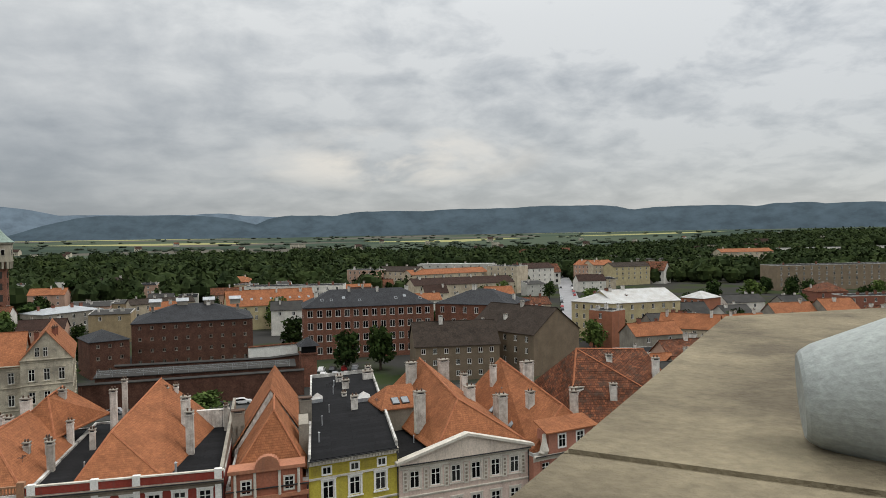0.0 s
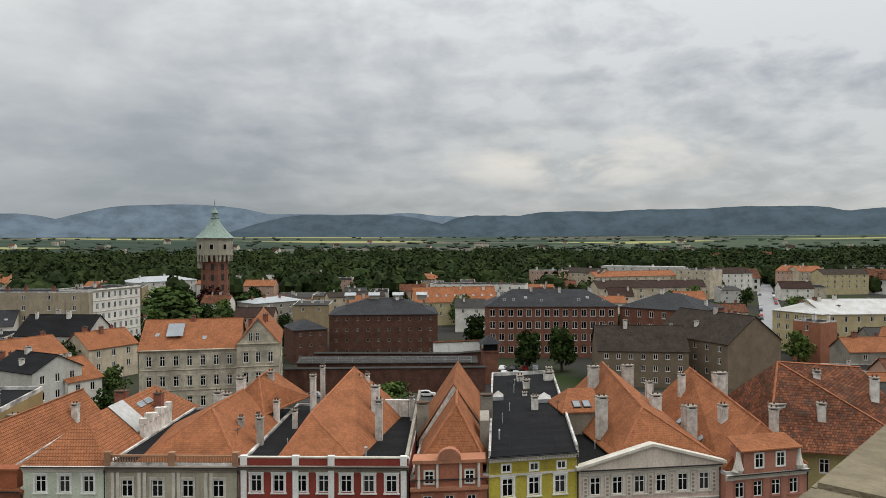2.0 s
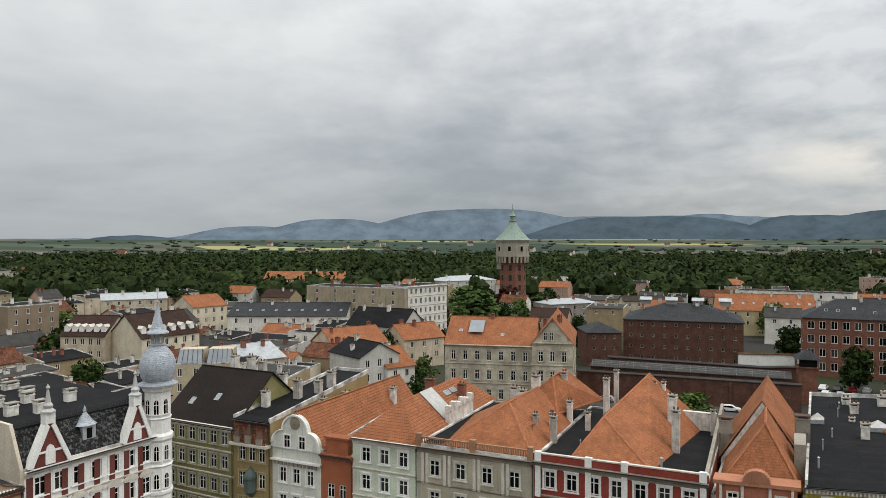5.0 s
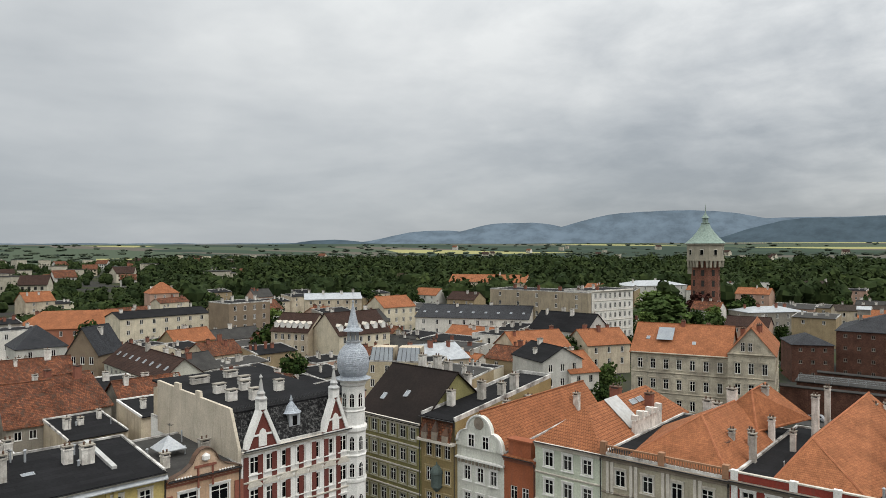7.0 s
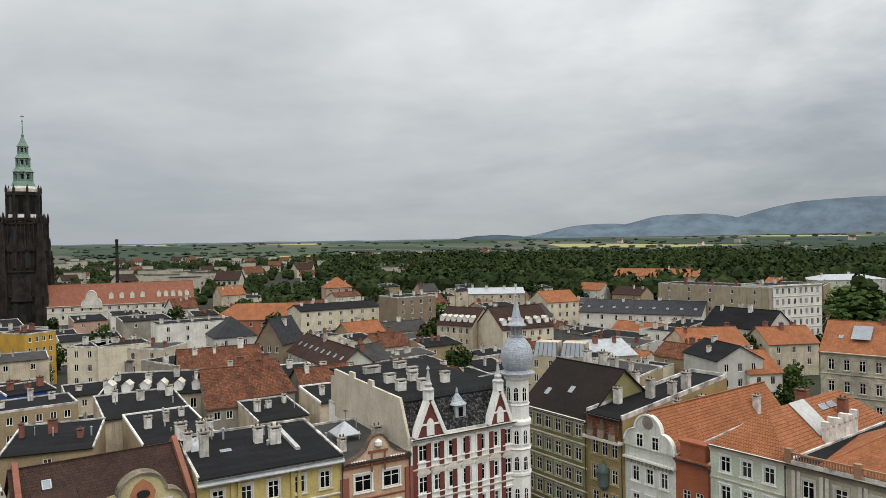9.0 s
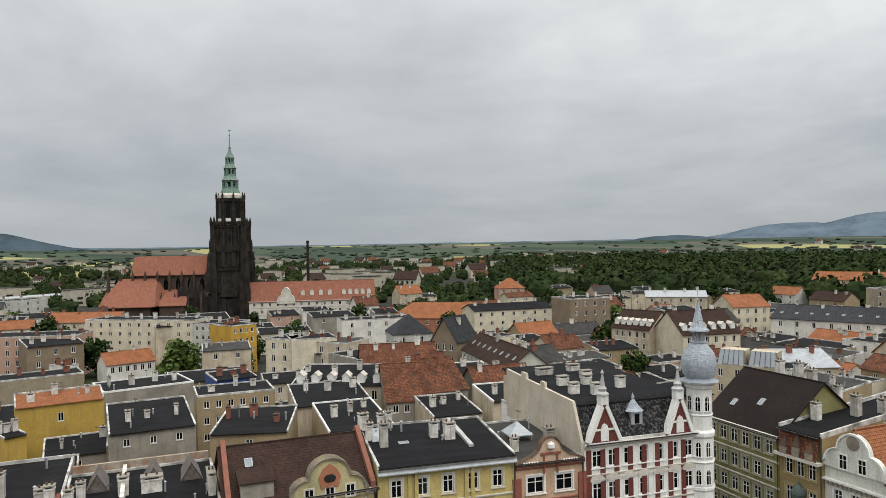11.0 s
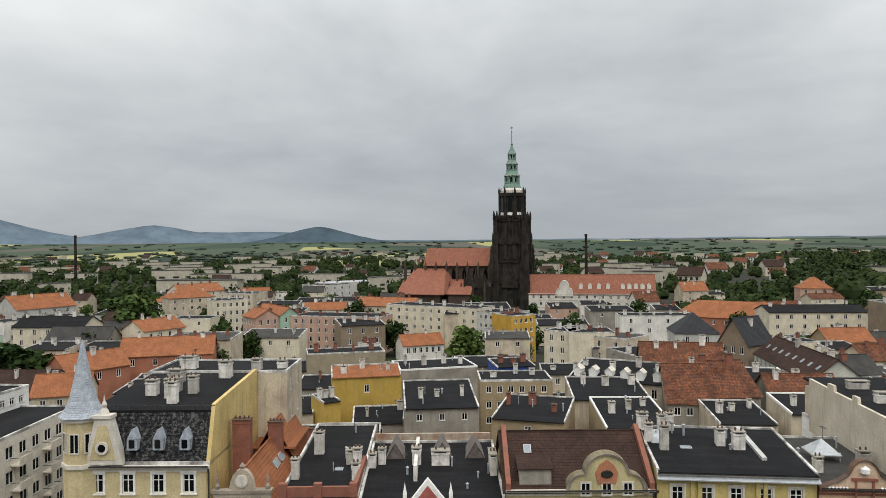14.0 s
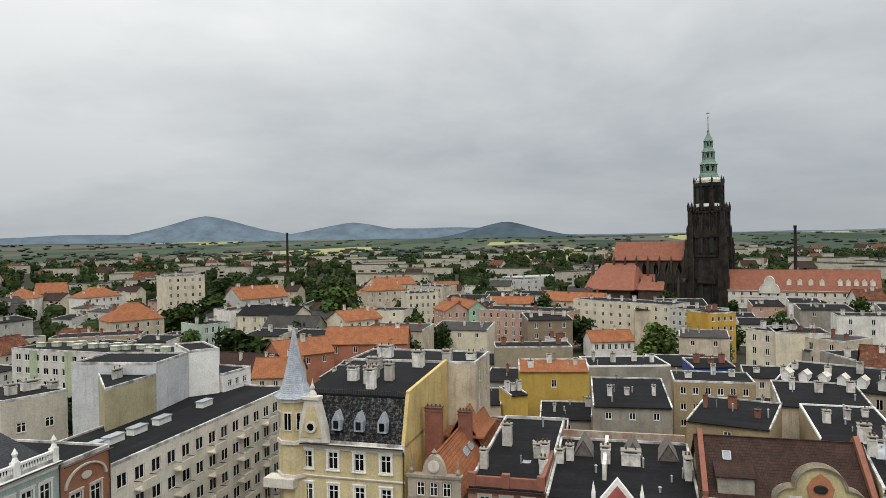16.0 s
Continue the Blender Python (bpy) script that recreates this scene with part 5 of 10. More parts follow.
h = House((-70.0, -16.2), (-70.0, -8.3), 23, 12.7, "mono", 1.3, plaster((0.36, 0.22, 0.16)), BITUMEN, "flat roofed house with a brick parapet",
          group=SQUARE, rows=3, bays=3, win=(1.1, 1.7), surround=TRIM, cornice=CHIMNEY_BRICK, parapet=0.4)
m = Mesh()
m.box(0, 7.9, 0, 0.35, 12.7, 13.8)
for x in (0.4, 3.9, 7.5):
    m.box(x - 0.4, x + 0.4, -0.12, 0.5, 12.6, 14.15)
m.box(7.5, 7.9, 0, 9, 12.7, 14.2)
part("parapet", m, CHIMNEY_BRICK, h.ob, "brown brick parapet with piers")
h.chimneys((0.7, 5, 2.2, 0.8, 0.8), (7.2, 4.5, 1.8, 0.8, 0.7), (7.0, 8.0, 2.2, 0.9, 0.8), (6.4, 9.2, 1.6, 1.6, 0.9), (2.0, 12.5, 2.6, 1.1, 0.8))
h.skylights((5.0, 7.5), size=(0.9, 0.9))

h = House((-70.0, -8.2), (-70.0, 6.4), 16, 12.3, "mono", 1.3, plaster((0.42, 0.32, 0.26)), BITUMEN, "wide low house with a dark felt roof",
          group=SQUARE, rows=3, bays=5, win=(1.1, 1.7), surround=TRIM, cornice=TRIM, parapet=0.3)
m = Mesh()
m.profile([(-1.9, 0), (1.9, 0), (0, 2.4)], -0.4, 0.3)
m.profile([(-1.2, 0.25), (1.2, 0.25), (0, 1.75)], -0.47, -0.4, 1)
for x in (-2.3, 2.3):
    m.lathe(x, 0, ((0.28, 0), (0.28, 0.8), (0.0, 2.0)), 4, 0, math.pi / 4)
part("gable", m, [WHITE, plaster((0.4, 0.12, 0.1))], h.ob, "small pointed white gable", at=pose(6.9, 0, 12.2))
m = Mesh()
m.box(5.3, 5.7, 4.5, 15.8, 12.4, 14.4)
part("firewall", m, CHIMNEY_WHITE, h.ob)
m = Mesh()
m.box(0.3, 14.3, 16.0, 16.4, 12.5, 14.7)
part("eaves_wall", m, surface("patched_wall", (0.40, 0.35, 0.28), (0.26, 0.15, 0.10), streak=0.5, patch=0.5, spots=0.4), h.ob, "patched plaster and brick back wall")
h.chimneys((5.5, 9.4, 1.9, 1.0, 1.1), (8.2, 9.2, 1.6, 2.0, 1.1), (0.6, 8.5, 1.6, 0.8, 0.8), (1.6, 9.5, 1.8, 0.8, 0.8), (13.9, 7, 2.2, 0.7, 2.6))
for x in (2.0, 7.4, 11.2):
    m = Mesh()
    m.slab([(-1.3, 0, 0), (0, 0, 2.2), (0, 4, 2.2), (-1.3, 4, 0)][::-1], 0.1)
    m.slab([(1.3, 0, 0), (1.3, 4, 0), (0, 4, 2.2), (0, 0, 2.2)][::-1], 0.1)
    m.face([(-1.2, 0.1, 0), (1.2, 0.1, 0), (0, 0.1, 2.0)])
    part("roof_lantern", m, RUSTY_SHEET, h.ob, "weathered sheet metal roof lantern", at=pose(x + 1, 10.6, 12.95))

h = House((-70.0, 6.5), (-69.8, 21.3), 12, 13.4, "gx", 4.2, plaster((0.48, 0.40, 0.22)), TILE_BROWN, "cream house with a curved gable and brown tiled roof",
          group=SQUARE, rows=3, bays=6, win=(1.1, 1.7), surround=TRIM, top=1.4, cornice=TRIM)
m = Mesh()
o = round_gable(8.2, 4.2)
m.profile(o, -0.3, 0.9)
rim_of(m, o, 0.1, -0.5, -0.3, 1)
rim_of(m, [(x, z) for x, z in o], 0.02, -0.6, 0.95, 1)
g = part("gable", m, [plaster((0.52, 0.45, 0.25)), SANDSTONE], h.ob, "curved cream gable with oval window", at=pose(10.0, 0, 12.8))
m = Mesh()
m.profile([(-0.9, -0.2), (0.9, -0.2), (1.15, 0.9), (0.7, 1.7), (0, 2.2), (-0.7, 1.7), (-1.15, 0.9)], -0.4, -0.3)
part("oval_frame", m, plaster((0.42, 0.18, 0.10)), g, "terracotta surround of the oval window", at=pose(0, 0, 1.35))
m = Mesh()
m.lathe(0, 0, ((0.6, -0.1), (0.6, 0.1), (0.46, 0.12), (0.0, 0.1)), 20)
part("oval_window", m, GLASS, g, at=pose(0, -0.42, 2.15, 90) @ Matrix.Diagonal((1, 0.62, 1, 1)))
for x in (-2.1, 0, 2.1):
    attic_window(g, x, 0.05, 0.9, 1.2, -0.3, None, False)
for x in (0.0, 14.3):
    m = Mesh()
    m.slab([(x, -0.3, 14.0), (x + 0.5, -0.3, 14.0), (x + 0.5, 6, 18.3), (x, 6, 18.3)], 0.7)
    m.slab([(x, 6, 18.3), (x + 0.5, 6, 18.3), (x + 0.5, 12.2, 14.0), (x, 12.2, 14.0)], 0.7)
    part("brick_verge", m, CHIMNEY_BRICK, h.ob, "brick verge along the gable end")
m = Mesh()
m.box(1.4, 4.6, 0.4, 2.4, 13.6, 15.2, 1)
m.slab([(1.2, 0.2, 15.3), (4.8, 0.2, 15.3), (4.8, 3.2, 15.9), (1.2, 3.2, 15.9)], 0.12)
part("dormer", m, [TILE_BROWN, RENDER_GREY], h.ob)
h.skylights((2.6, 4.0), size=(0.8, 1.1))

h = House((-69.6, 21.5), (-67.8, 36.6), 12.5, 15.2, "mono", 1.1, plaster((0.54, 0.43, 0.17)), BITUMEN, "warm yellow house with stone cornice and felt roof",
          group=SQUARE, rows=4, bays=5, win=(1.15, 1.85), storey=3.5, top=1.5, surround=TRIM, cornice=TRIM, over=0.6)
m = Mesh()
m.slab([(-0.05, -0.65, 14.55), (15.3, -0.65, 14.55), (15.3, -0.1, 14.95), (-0.05, -0.1, 14.95)], 0.1)
part("cornice_sheet", m, ZINC, h.ob)
for x in (3.4, 4.1, 9.6, 10.3):
    m = Mesh()
    m.box(x - 0.2, x + 0.2, -0.22, 0, 8, 14.4)
    part("pilaster", m, plaster((0.54, 0.43, 0.17)), h.ob)
h.chimneys((1.8, 5.6, 2.6, 0.9, 0.8), (8.0, 7.2, 1.8, 0.9, 0.9), (9.6, 6.2, 1.9, 1.2, 1.0), (0.6, 8, 2.0, 0.8, 0.7), (2.4, 10.4, 2.2, 0.8, 0.7), (0.5, 11.6, 2.0, 1.2, 0.7), (3.6, 11.6, 2.0, 0.8, 0.7))
h.skylights((4.2, 6.2), size=(1.2, 0.8))
m = Mesh()
m.slab([(0.8, 7.2, 15.95), (2.6, 7.2, 15.95), (2.6, 9.4, 16.9), (0.8, 9.4, 16.9)], 0.08)
part("glazed_roof", m, ZINC, h.ob)
m = Mesh()
m.slab([(11.0, 3.0, 15.85), (11.5, 3.0, 15.85), (11.5, 12.2, 16.7), (11.0, 12.2, 16.7)], 0.6)
part("firewall", m, ZINC_LIGHT, h.ob, "low wall capped with pale sheet")

h = House((-67.8, 36.7), (-66.9, 44.8), 15, 14.0, "mono", 0.7, plaster((0.56, 0.38, 0.25)), BITUMEN_OLD, "peach house with a scrolled gable",
          group=SQUARE, rows=3, bays=2, win=(2.0, 1.8), storey=3.6, top=1.6, surround=WHITE, cornice=plaster((0.3, 0.12, 0.08)))
m = Mesh()
m.profile([(-4.05, 0), (4.05, 0), (4.05, 0.5), (2.4, 1.0), (1.5, 1.6), (1.05, 2.5), (0.6, 2.95), (0, 3.1), (-0.6, 2.95), (-1.05, 2.5), (-1.5, 1.6), (-2.4, 1.0), (-4.05, 0.5)], -0.3, 0.3)
rim_of(m, [(-4.1, 0), (4.1, 0), (4.1, 0.55), (2.4, 1.1), (1.55, 1.7), (1.1, 2.6), (0.6, 3.1), (0, 3.25), (-0.6, 3.1), (-1.1, 2.6), (-1.55, 1.7), (-2.4, 1.1), (-4.1, 0.55)], 0.06, -0.5, 0.35, 1)
m.box(-0.9, -0.7, -0.4, -0.3, -0.9, 1.4, 2), m.box(0.7, 0.9, -0.4, -0.3, -0.9, 1.4, 2)
m.box(-1.2, 1.2, -0.42, -0.3, 1.2, 1.45, 2)
m.lathe(0, -0.4, ((0.0, 1.7), (0.45, 2.0), (0.45, 2.4), (0.0, 2.7)), 10, 3)
for s in (-1, 1):
    for k in range(6):
        m.lathe(s * (1.6 + k * 0.32), -0.34, ((0.0, 0.35), (0.14, 0.5), (0.0, 0.65)), 6, 3)
part("gable", m, [plaster((0.58, 0.42, 0.30)), RUST, plaster((0.26, 0.10, 0.07)), WHITE], h.ob, "peach scrolled gable with stucco", at=pose(4.05, 0, 13.6))
for x in (0.1, 8.0):
    m = Mesh()
    m.box(x - 0.5, x + 0.5, -0.18, 0, 6, 12.4)
    part("quoin", m, plaster((0.28, 0.10, 0.07)), h.ob)
h.chimneys((6.6, 5.5, 1.8, 1.1, 0.9), (1.5, 4.0, 1.6, 0.8, 0.8))
m = Mesh()
m.slab([(2.0, 6.5, 15.2), (5.0, 6.5, 15.2), (3.5, 8.0, 16.6)], 0.1), m.slab([(5.0, 6.5, 15.2), (5.0, 9.5, 15.2), (3.5, 8.0, 16.6)], 0.1), m.slab([(2.0, 9.5, 15.2), (2.0, 6.5, 15.2), (3.5, 8.0, 16.6)], 0.1)
part("roof_lantern", m, ZINC, h.ob)

RED_BRICK = plaster((0.16, 0.05, 0.04), 0.15)
h = House((-66.9, 45.0), (-65.6, 60.5), 24, 15.4, "flat", 0, WHITE, BITUMEN, "white and red brick corner house with slate mansard and onion dome",
          group=SQUARE, rows=4, bays=7, win=(1.15, 1.9), storey=3.7, top=0.9, surround=WHITE, cornice=TRIM, side=(("r", 6),))
L = h.L
for i in range(9):
    x = 0.55 + i * (L - 1.1) / 8
    m = Mesh()
    m.box(x - 0.32, x + 0.32, -0.07, 0.01, 1, 14.6)
    part("brick_panel", m, RED_BRICK, h.ob, "red brick strip between the windows")
m = Mesh()
m.slab([(0.1, 0.1, 15.5), (L - 1, 0.1, 15.5), (L - 1, 1.9, 19.4), (0.1, 1.9, 19.4)], 0.2)
part("mansard", m, SLATE_WORN, h.ob, "worn slate mansard slope")
m = Mesh()
m.box(0.3, L - 0.4, 2.1, 23.8, 15.4, 19.2)
part("attic_wall", m, RENDER_WARM, h.ob)
m = Mesh()
m.slab([(0.2, 1.8, 19.4), (L - 0.2, 1.8, 19.4), (L - 0.2, 24, 20.2), (0.2, 24, 20.2)], 0.25)
part("upper_roof", m, BITUMEN, h.ob, "flat black felt roof")
m = Mesh()
m.profile([(-21, 14), (0, 14), (0, 15.6), (-1.9, 19.9), (-9, 20.1), (-9.1, 20.8), (-10.2, 20.8), (-10.3, 20.2), (-14.5, 20.3), (-14.6, 21.0), (-16, 21.0), (-16.1, 20.4), (-21, 20.6)], -0.35, 0.0)
part("firewall", m, surface("firewall_render", (0.62, 0.55, 0.45), (0.46, 0.41, 0.33), streak=0.45, patch=0.25), h.ob, "tall bare grey fire wall with stains", at=pose(-0.02, 0, 0, 0, 0, -90))
m = Mesh()
for i in range(70):
    x = 0.4 + i * 0.2
    m.box(x, x + 0.05, 1.75, 1.8, 19.4, 20.0)
    m.lathe(x + 0.02, 1.77, ((0.07, 19.75), (0.0, 20.2)), 4)
m.box(0.4, L - 0.8, 1.74, 1.8, 19.7, 19.76)
part("cresting", m, IRON, h.ob, "dark iron ridge cresting")
for gx, gw, gh in ((2.5, 4.2, 4.4), (12.6, 3.6, 4.2)):
    m = Mesh()
    m.profile([(-gw / 2, 0), (gw / 2, 0), (gw / 2, 0.5), (0.35, gh), (-0.35, gh), (-gw / 2, 0.5)], -0.25, 0.5, 1)
    for s in (-1, 1):
        pts = [(s * gw / 2 * 1.08, 0.3), (s * gw / 2 * 1.08 - s * 0.45, 0.2), (s * 0.1, gh - 0.3), (s * 0.4, gh + 0.1)]
        m.profile(pts if s < 0 else pts[::-1], -0.45, 0.55)
    m.box(-gw / 2, gw / 2, -0.42, 0.2, -0.2, 0.15)
    m.box(-gw / 2 * 0.6, gw / 2 * 0.6, -0.38, 0.2, 1.5, 1.7)
    m.profile([(-0.5, 0.3), (0.5, 0.3), (0.5, 1.6), (0.3, 2.1), (0, 2.3), (-0.3, 2.1), (-0.5, 1.6)], -0.36, -0.2)
    m.box(-0.5, 0.5, -0.4, 0.5, gh, gh + 1.1)
    m.lathe(0, 0.05, ((0.72, gh + 1.1), (0.72, gh + 1.25), (0.4, gh + 1.5), (0.5, gh + 1.8), (0.3, gh + 2.1), (0.14, gh + 3.2), (0.1, gh + 3.4), (0.22, gh + 3.6), (0.0, gh + 4.0)), 8, 2)
    part("gable", m, [WHITE, RED_BRICK, ZINC_LIGHT], h.ob, "pointed white and red gable with finial", at=pose(gx, 0, 15.3))
m = Mesh()
m.box(-0.75, 0.75, -0.2, 1.6, 0, 1.7)
m.box(-0.3, 0.3, -0.26, -0.2, 0.3, 1.4, 1)
m.lathe(0, 0.6, ((1.25, 1.7), (0.9, 1.95), (0.5, 2.5), (0.15, 3.0), (0.2, 3.2), (0.0, 3.8)), 8, 2, math.pi / 8)
part("dormer", m, [ZINC, GLASS, ZINC_SCALE], h.ob, "zinc dormer with a pointed hood", at=pose(7.4, 0.9, 16.6))
hood = Mesh()
hood.profile([(0.95 * math.cos(math.pi * i / 10), 0.62 * math.sin(math.pi * i / 10)) for i in range(11)], -0.2, 0.05)
hood = hood.make("window_hood", TRIM)
for i in range(7):
    part("window_hood", hood, None, h.ob, at=pose(0.6 + (L - 1.2) / 7 * (i + 0.5), 0, 11.15))
m = Mesh()
cx, cy = L + 0.5, 0.6
m.lathe(cx, cy, ((1.6, 2.0), (1.6, 8.3), (1.74, 8.5), (1.74, 8.8), (1.6, 9.0), (1.6, 11.6), (1.75, 11.8), (1.6, 12.0), (1.6, 14.6), (1.8, 14.9), (1.8, 15.3), (1.5, 15.6), (1.5, 17.2), (1.62, 17.35), (1.5, 17.5), (1.5, 20.4), (1.7, 20.6), (1.75, 20.9), (2.15, 21.15), (2.2, 21.35)), 8, 0, math.pi / 8)
m.lathe(cx, cy, ((2.3, 21.35), (1.75, 21.55), (1.6, 21.7), (1.85, 22.1), (2.0, 22.7), (2.05, 23.3), (1.98, 24.0), (1.75, 24.7), (1.35, 25.3), (0.95, 25.7), (0.85, 25.9)), 28, 1)
m.lathe(cx, cy, ((0.95, 25.9), (0.95, 26.05), (0.3, 26.1), (0.3, 27.3), (0.9, 27.35)), 12, 2)
for k in range(8):
    a = k * math.pi / 4
    m.lathe(cx + 0.68 * math.cos(a), cy + 0.68 * math.sin(a), ((0.1, 26.05), (0.07, 26.6), (0.1, 27.35)), 6, 2)
m.lathe(cx, cy, ((1.3, 27.3), (1.25, 27.45), (0.8, 27.75), (0.6, 28.4), (0.4, 29.3), (0.16, 30.4), (0.06, 30.9), (0.16, 31.05), (0.03, 31.25), (0.03, 32.2), (0.0, 32.3)), 12, 1)
tw = part("dome_turret", m, [WHITE, ZINC_SCALE, ZINC], h.ob, "white corner turret with silvery onion dome", smooth=False)
for z in (5.2, 9.2, 12.5, 17.9):
    for k in range(3):
        a = radians(-180 + k * 45)
        g = Mesh()
        g.profile([(-0.25, 0), (0.25, 0), (0.25, 1.4), (0.13, 1.65), (-0.13, 1.65), (-0.25, 1.4)], -0.05, 0.1)
        g.profile([(-0.45, -0.12), (0.45, -0.12), (0.45, 0), (-0.45, 0)], -0.14, 0.1, 1)
        g.box(-0.03, 0.03, -0.08, 0, 0, 1.6, 1), g.box(-0.25, 0.25, -0.08, 0, 1.05, 1.12, 1)
        part("window", g, [GLASS, WHITE], tw, at=pose(cx + (1.38 if z > 15 else 1.47) * math.cos(a), cy + (1.38 if z > 15 else 1.47) * math.sin(a), z, 0, 0, math.degrees(a) + 90))
h.H = 19.7
h.chimneys((2.6, 7, 1.2, 1.2, 0.8), (5.0, 5.8, 1.2, 1.1, 0.8), (3.4, 11.5, 1.2, 1.4, 0.8), (6.6, 11.0, 1.2, 1.2, 0.8), (9.8, 8.0, 1.3, 1.1, 0.8), (8.2, 14, 1.2, 1.4, 0.8), (4, 18, 1.2, 2.4, 0.8), (9, 19, 1.2, 1.8, 0.8), pots=0)

# ---- south side of the square ----
h = House((-58.4, -50.0), (-97.0, -50.0), 12, 16.0, "flat", 0, plaster((0.74, 0.69, 0.60)), BITUMEN, "long white apartment block with balconies",
          name="apartment_block", rows=5, bays=14, win=(1.5, 1.5), storey=2.9, top=1.1, style="half", cornice=None)
for col in range(6):
    for row in range(5):
        m = Mesh()
        z = 16.0 - 1.1 - 1.5 - row * 2.9 - 0.9
        m.box(0, 2.6, -1.15, 0.0, z, z + 0.16)
        m.box(0, 2.6, -1.15, -1.05, z + 0.16, z + 1.0)
        m.box(0, 0.08, -1.05, 0, z + 0.95, z + 1.0, 1)
        m.box(2.52, 2.6, -1.05, 0, z + 0.95, z + 1.0, 1)
        part("balcony", m, [plaster((0.70, 0.64, 0.54)), IRON], h.ob, at=pose(3.6 + col * 6.6, 0, 0))
for x in (3.4, 6.6, 10.5, 15, 24):
    m = Mesh()
    m.box(x, x + 2.4, 5.4, 6.4, 16.0, 16.75)
    m.box(x - 0.1, x + 2.5, 5.3, 6.5, 16.75, 16.9, 1)
    part("vent_housing", m, [WHITE, ZINC], h.ob)
h = House((-69.7, -60.0), (-79.4, -60.3), 12, 20.9, "flat", 0, plaster((0.46, 0.41, 0.25)), BITUMEN, "stair block with a bare sand coloured wall", name="apartment_block", rows=0, bays=0)
h.chimneys((3, 4, 1.2, 2.0, 1.0), (7, 6, 1.0, 3.0, 1.0))
lean(h, 1.1)
h = House((-79.5, -60.3), (-88.2, -61.5), 12, 22.3, "flat", 0, plaster((0.58, 0.59, 0.60)), BITUMEN, "stair block with a bare pale grey wall", name="apartment_block", rows=0, bays=0)
h = House((-88.3, -61.5), (-91.5, -58.6), 9, 22.5, "flat", 0, WHITE, BITUMEN, "white rendered end of the stair block", name="apartment_block", rows=0, bays=0)
h = House((-92.0, -58.2), (-98.5, -57.5), 8, 18.6, "flat", 0, WHITE, BITUMEN, "white penthouse block on the roof edge", name="apartment_block", rows=1, bays=3, win=(0.9, 1.0))
h = House((-51.9, -49.6), (-58.3, -49.8), 12, 18.2, "flat", 0, plaster((0.33, 0.15, 0.09)), BITUMEN, "red brown house with a curved plaster arch", group=SQUARE, rows=4, bays=2, win=(1.4, 1.8), surround=TRIM, top=3.0)
m = Mesh()
for i in range(14):
    a, b = math.pi * i / 14, math.pi * (i + 1) / 14
    p = [(3.2 + r * math.cos(k), 15.9 + 0.62 * r * math.sin(k)) for r, k in ((2.5, a), (2.75, a), (2.75, b), (2.5, b))]
    m.profile(p, -0.2, 0)
part("arch_moulding", m, TRIM, h.ob)
m = Mesh()
m.lathe(0, 0, ((0.5, -0.1), (0.5, 0.1), (0.0, 0.12)), 16)
part("oval_plaque", m, TRIM, h.ob, at=pose(3.2, -0.05, 16.5, 90) @ Matrix.Diagonal((1.3, 0.7, 1, 1)))
h = House((-42.7, -49.4), (-51.8, -49.6), 12, 18.9, "flat", 0, plaster((0.42, 0.50, 0.46)), BITUMEN, "pale teal house with white stucco and balustrade", group=SQUARE, rows=4, bays=4, win=(1.2, 2.0), surround=WHITE, top=1.6, cornice=WHITE)
m = Mesh()
for i in range(28):
    m.lathe(0.6 + i * 0.29, 0.1, ((0.06, 18.9), (0.11, 19.2), (0.05, 19.6), (0.08, 19.7)), 6)
m.box(0.2, 8.8, -0.05, 0.25, 19.7, 19.9)
for x in (0.3, 4.5, 8.7):
    m.box(x - 0.3, x + 0.3, -0.15, 0.4, 18.9, 20.1)
    m.lathe(x, 0.1, ((0.3, 20.1), (0.15, 20.5), (0.25, 20.8), (0.0, 21.3)), 8)
part("balustrade", m, WHITE, h.ob)
m = Mesh()
m.slab([(0.4, 1, 19.3), (8.6, 1, 19.3), (8.6, 6, 21.3), (0.4, 6, 21.3)], 0.2)
part("roof", m, SLATE, h.ob)

h = House((-70.9, -76.5), (-78.8, -73.8), 11, 18.5, "flat", 0, plaster((0.60, 0.56, 0.47)), BITUMEN, "pale cream block with a flat black roof", name="apartment_block", rows=2, bays=2, win=(1.2, 1.3), top=3.0, parapet=0.25)
h.chimneys((3, 4, 1.4, 1.2, 1.0), (6, 5, 1.3, 2.2, 1.0), (8, 3, 1.0, 1.0, 1.0))
SLAB_BLOCK = plaster((0.62, 0.60, 0.54))
h = House((-123.6, -130.2), (-119.5, -84.3), 11, 16.0, "flat", 0, SLAB_BLOCK, BITUMEN, "long white slab block with pale green stripes", name="apartment_block", rows=5, bays=17, win=(1.5, 1.4), storey=2.8, top=0.9, style="half")
for x in (5.2, 15.2, 25.6, 38.0):
    m = Mesh()
    m.box(x, x + 2.3, -0.05, 0.0, 1.0, 15.9)
    part("stripe", m, plaster((0.40, 0.45, 0.30)), h.ob, "pale green painted stripe")
for i in range(16):
    m = Mesh()
    m.box(-0.9, 0.9, -0.5, 0.5, 16.0, 16.9), m.box(-1.0, 1.0, -0.6, 0.6, 16.9, 17.05, 1)
    part("vent_housing", m, [plaster((0.5, 0.55, 0.42)), TRIM], h.ob, at=pose(4 + i * 2.5 + (i % 3) * 0.5, 4 + (i % 4) * 1.3, 0))
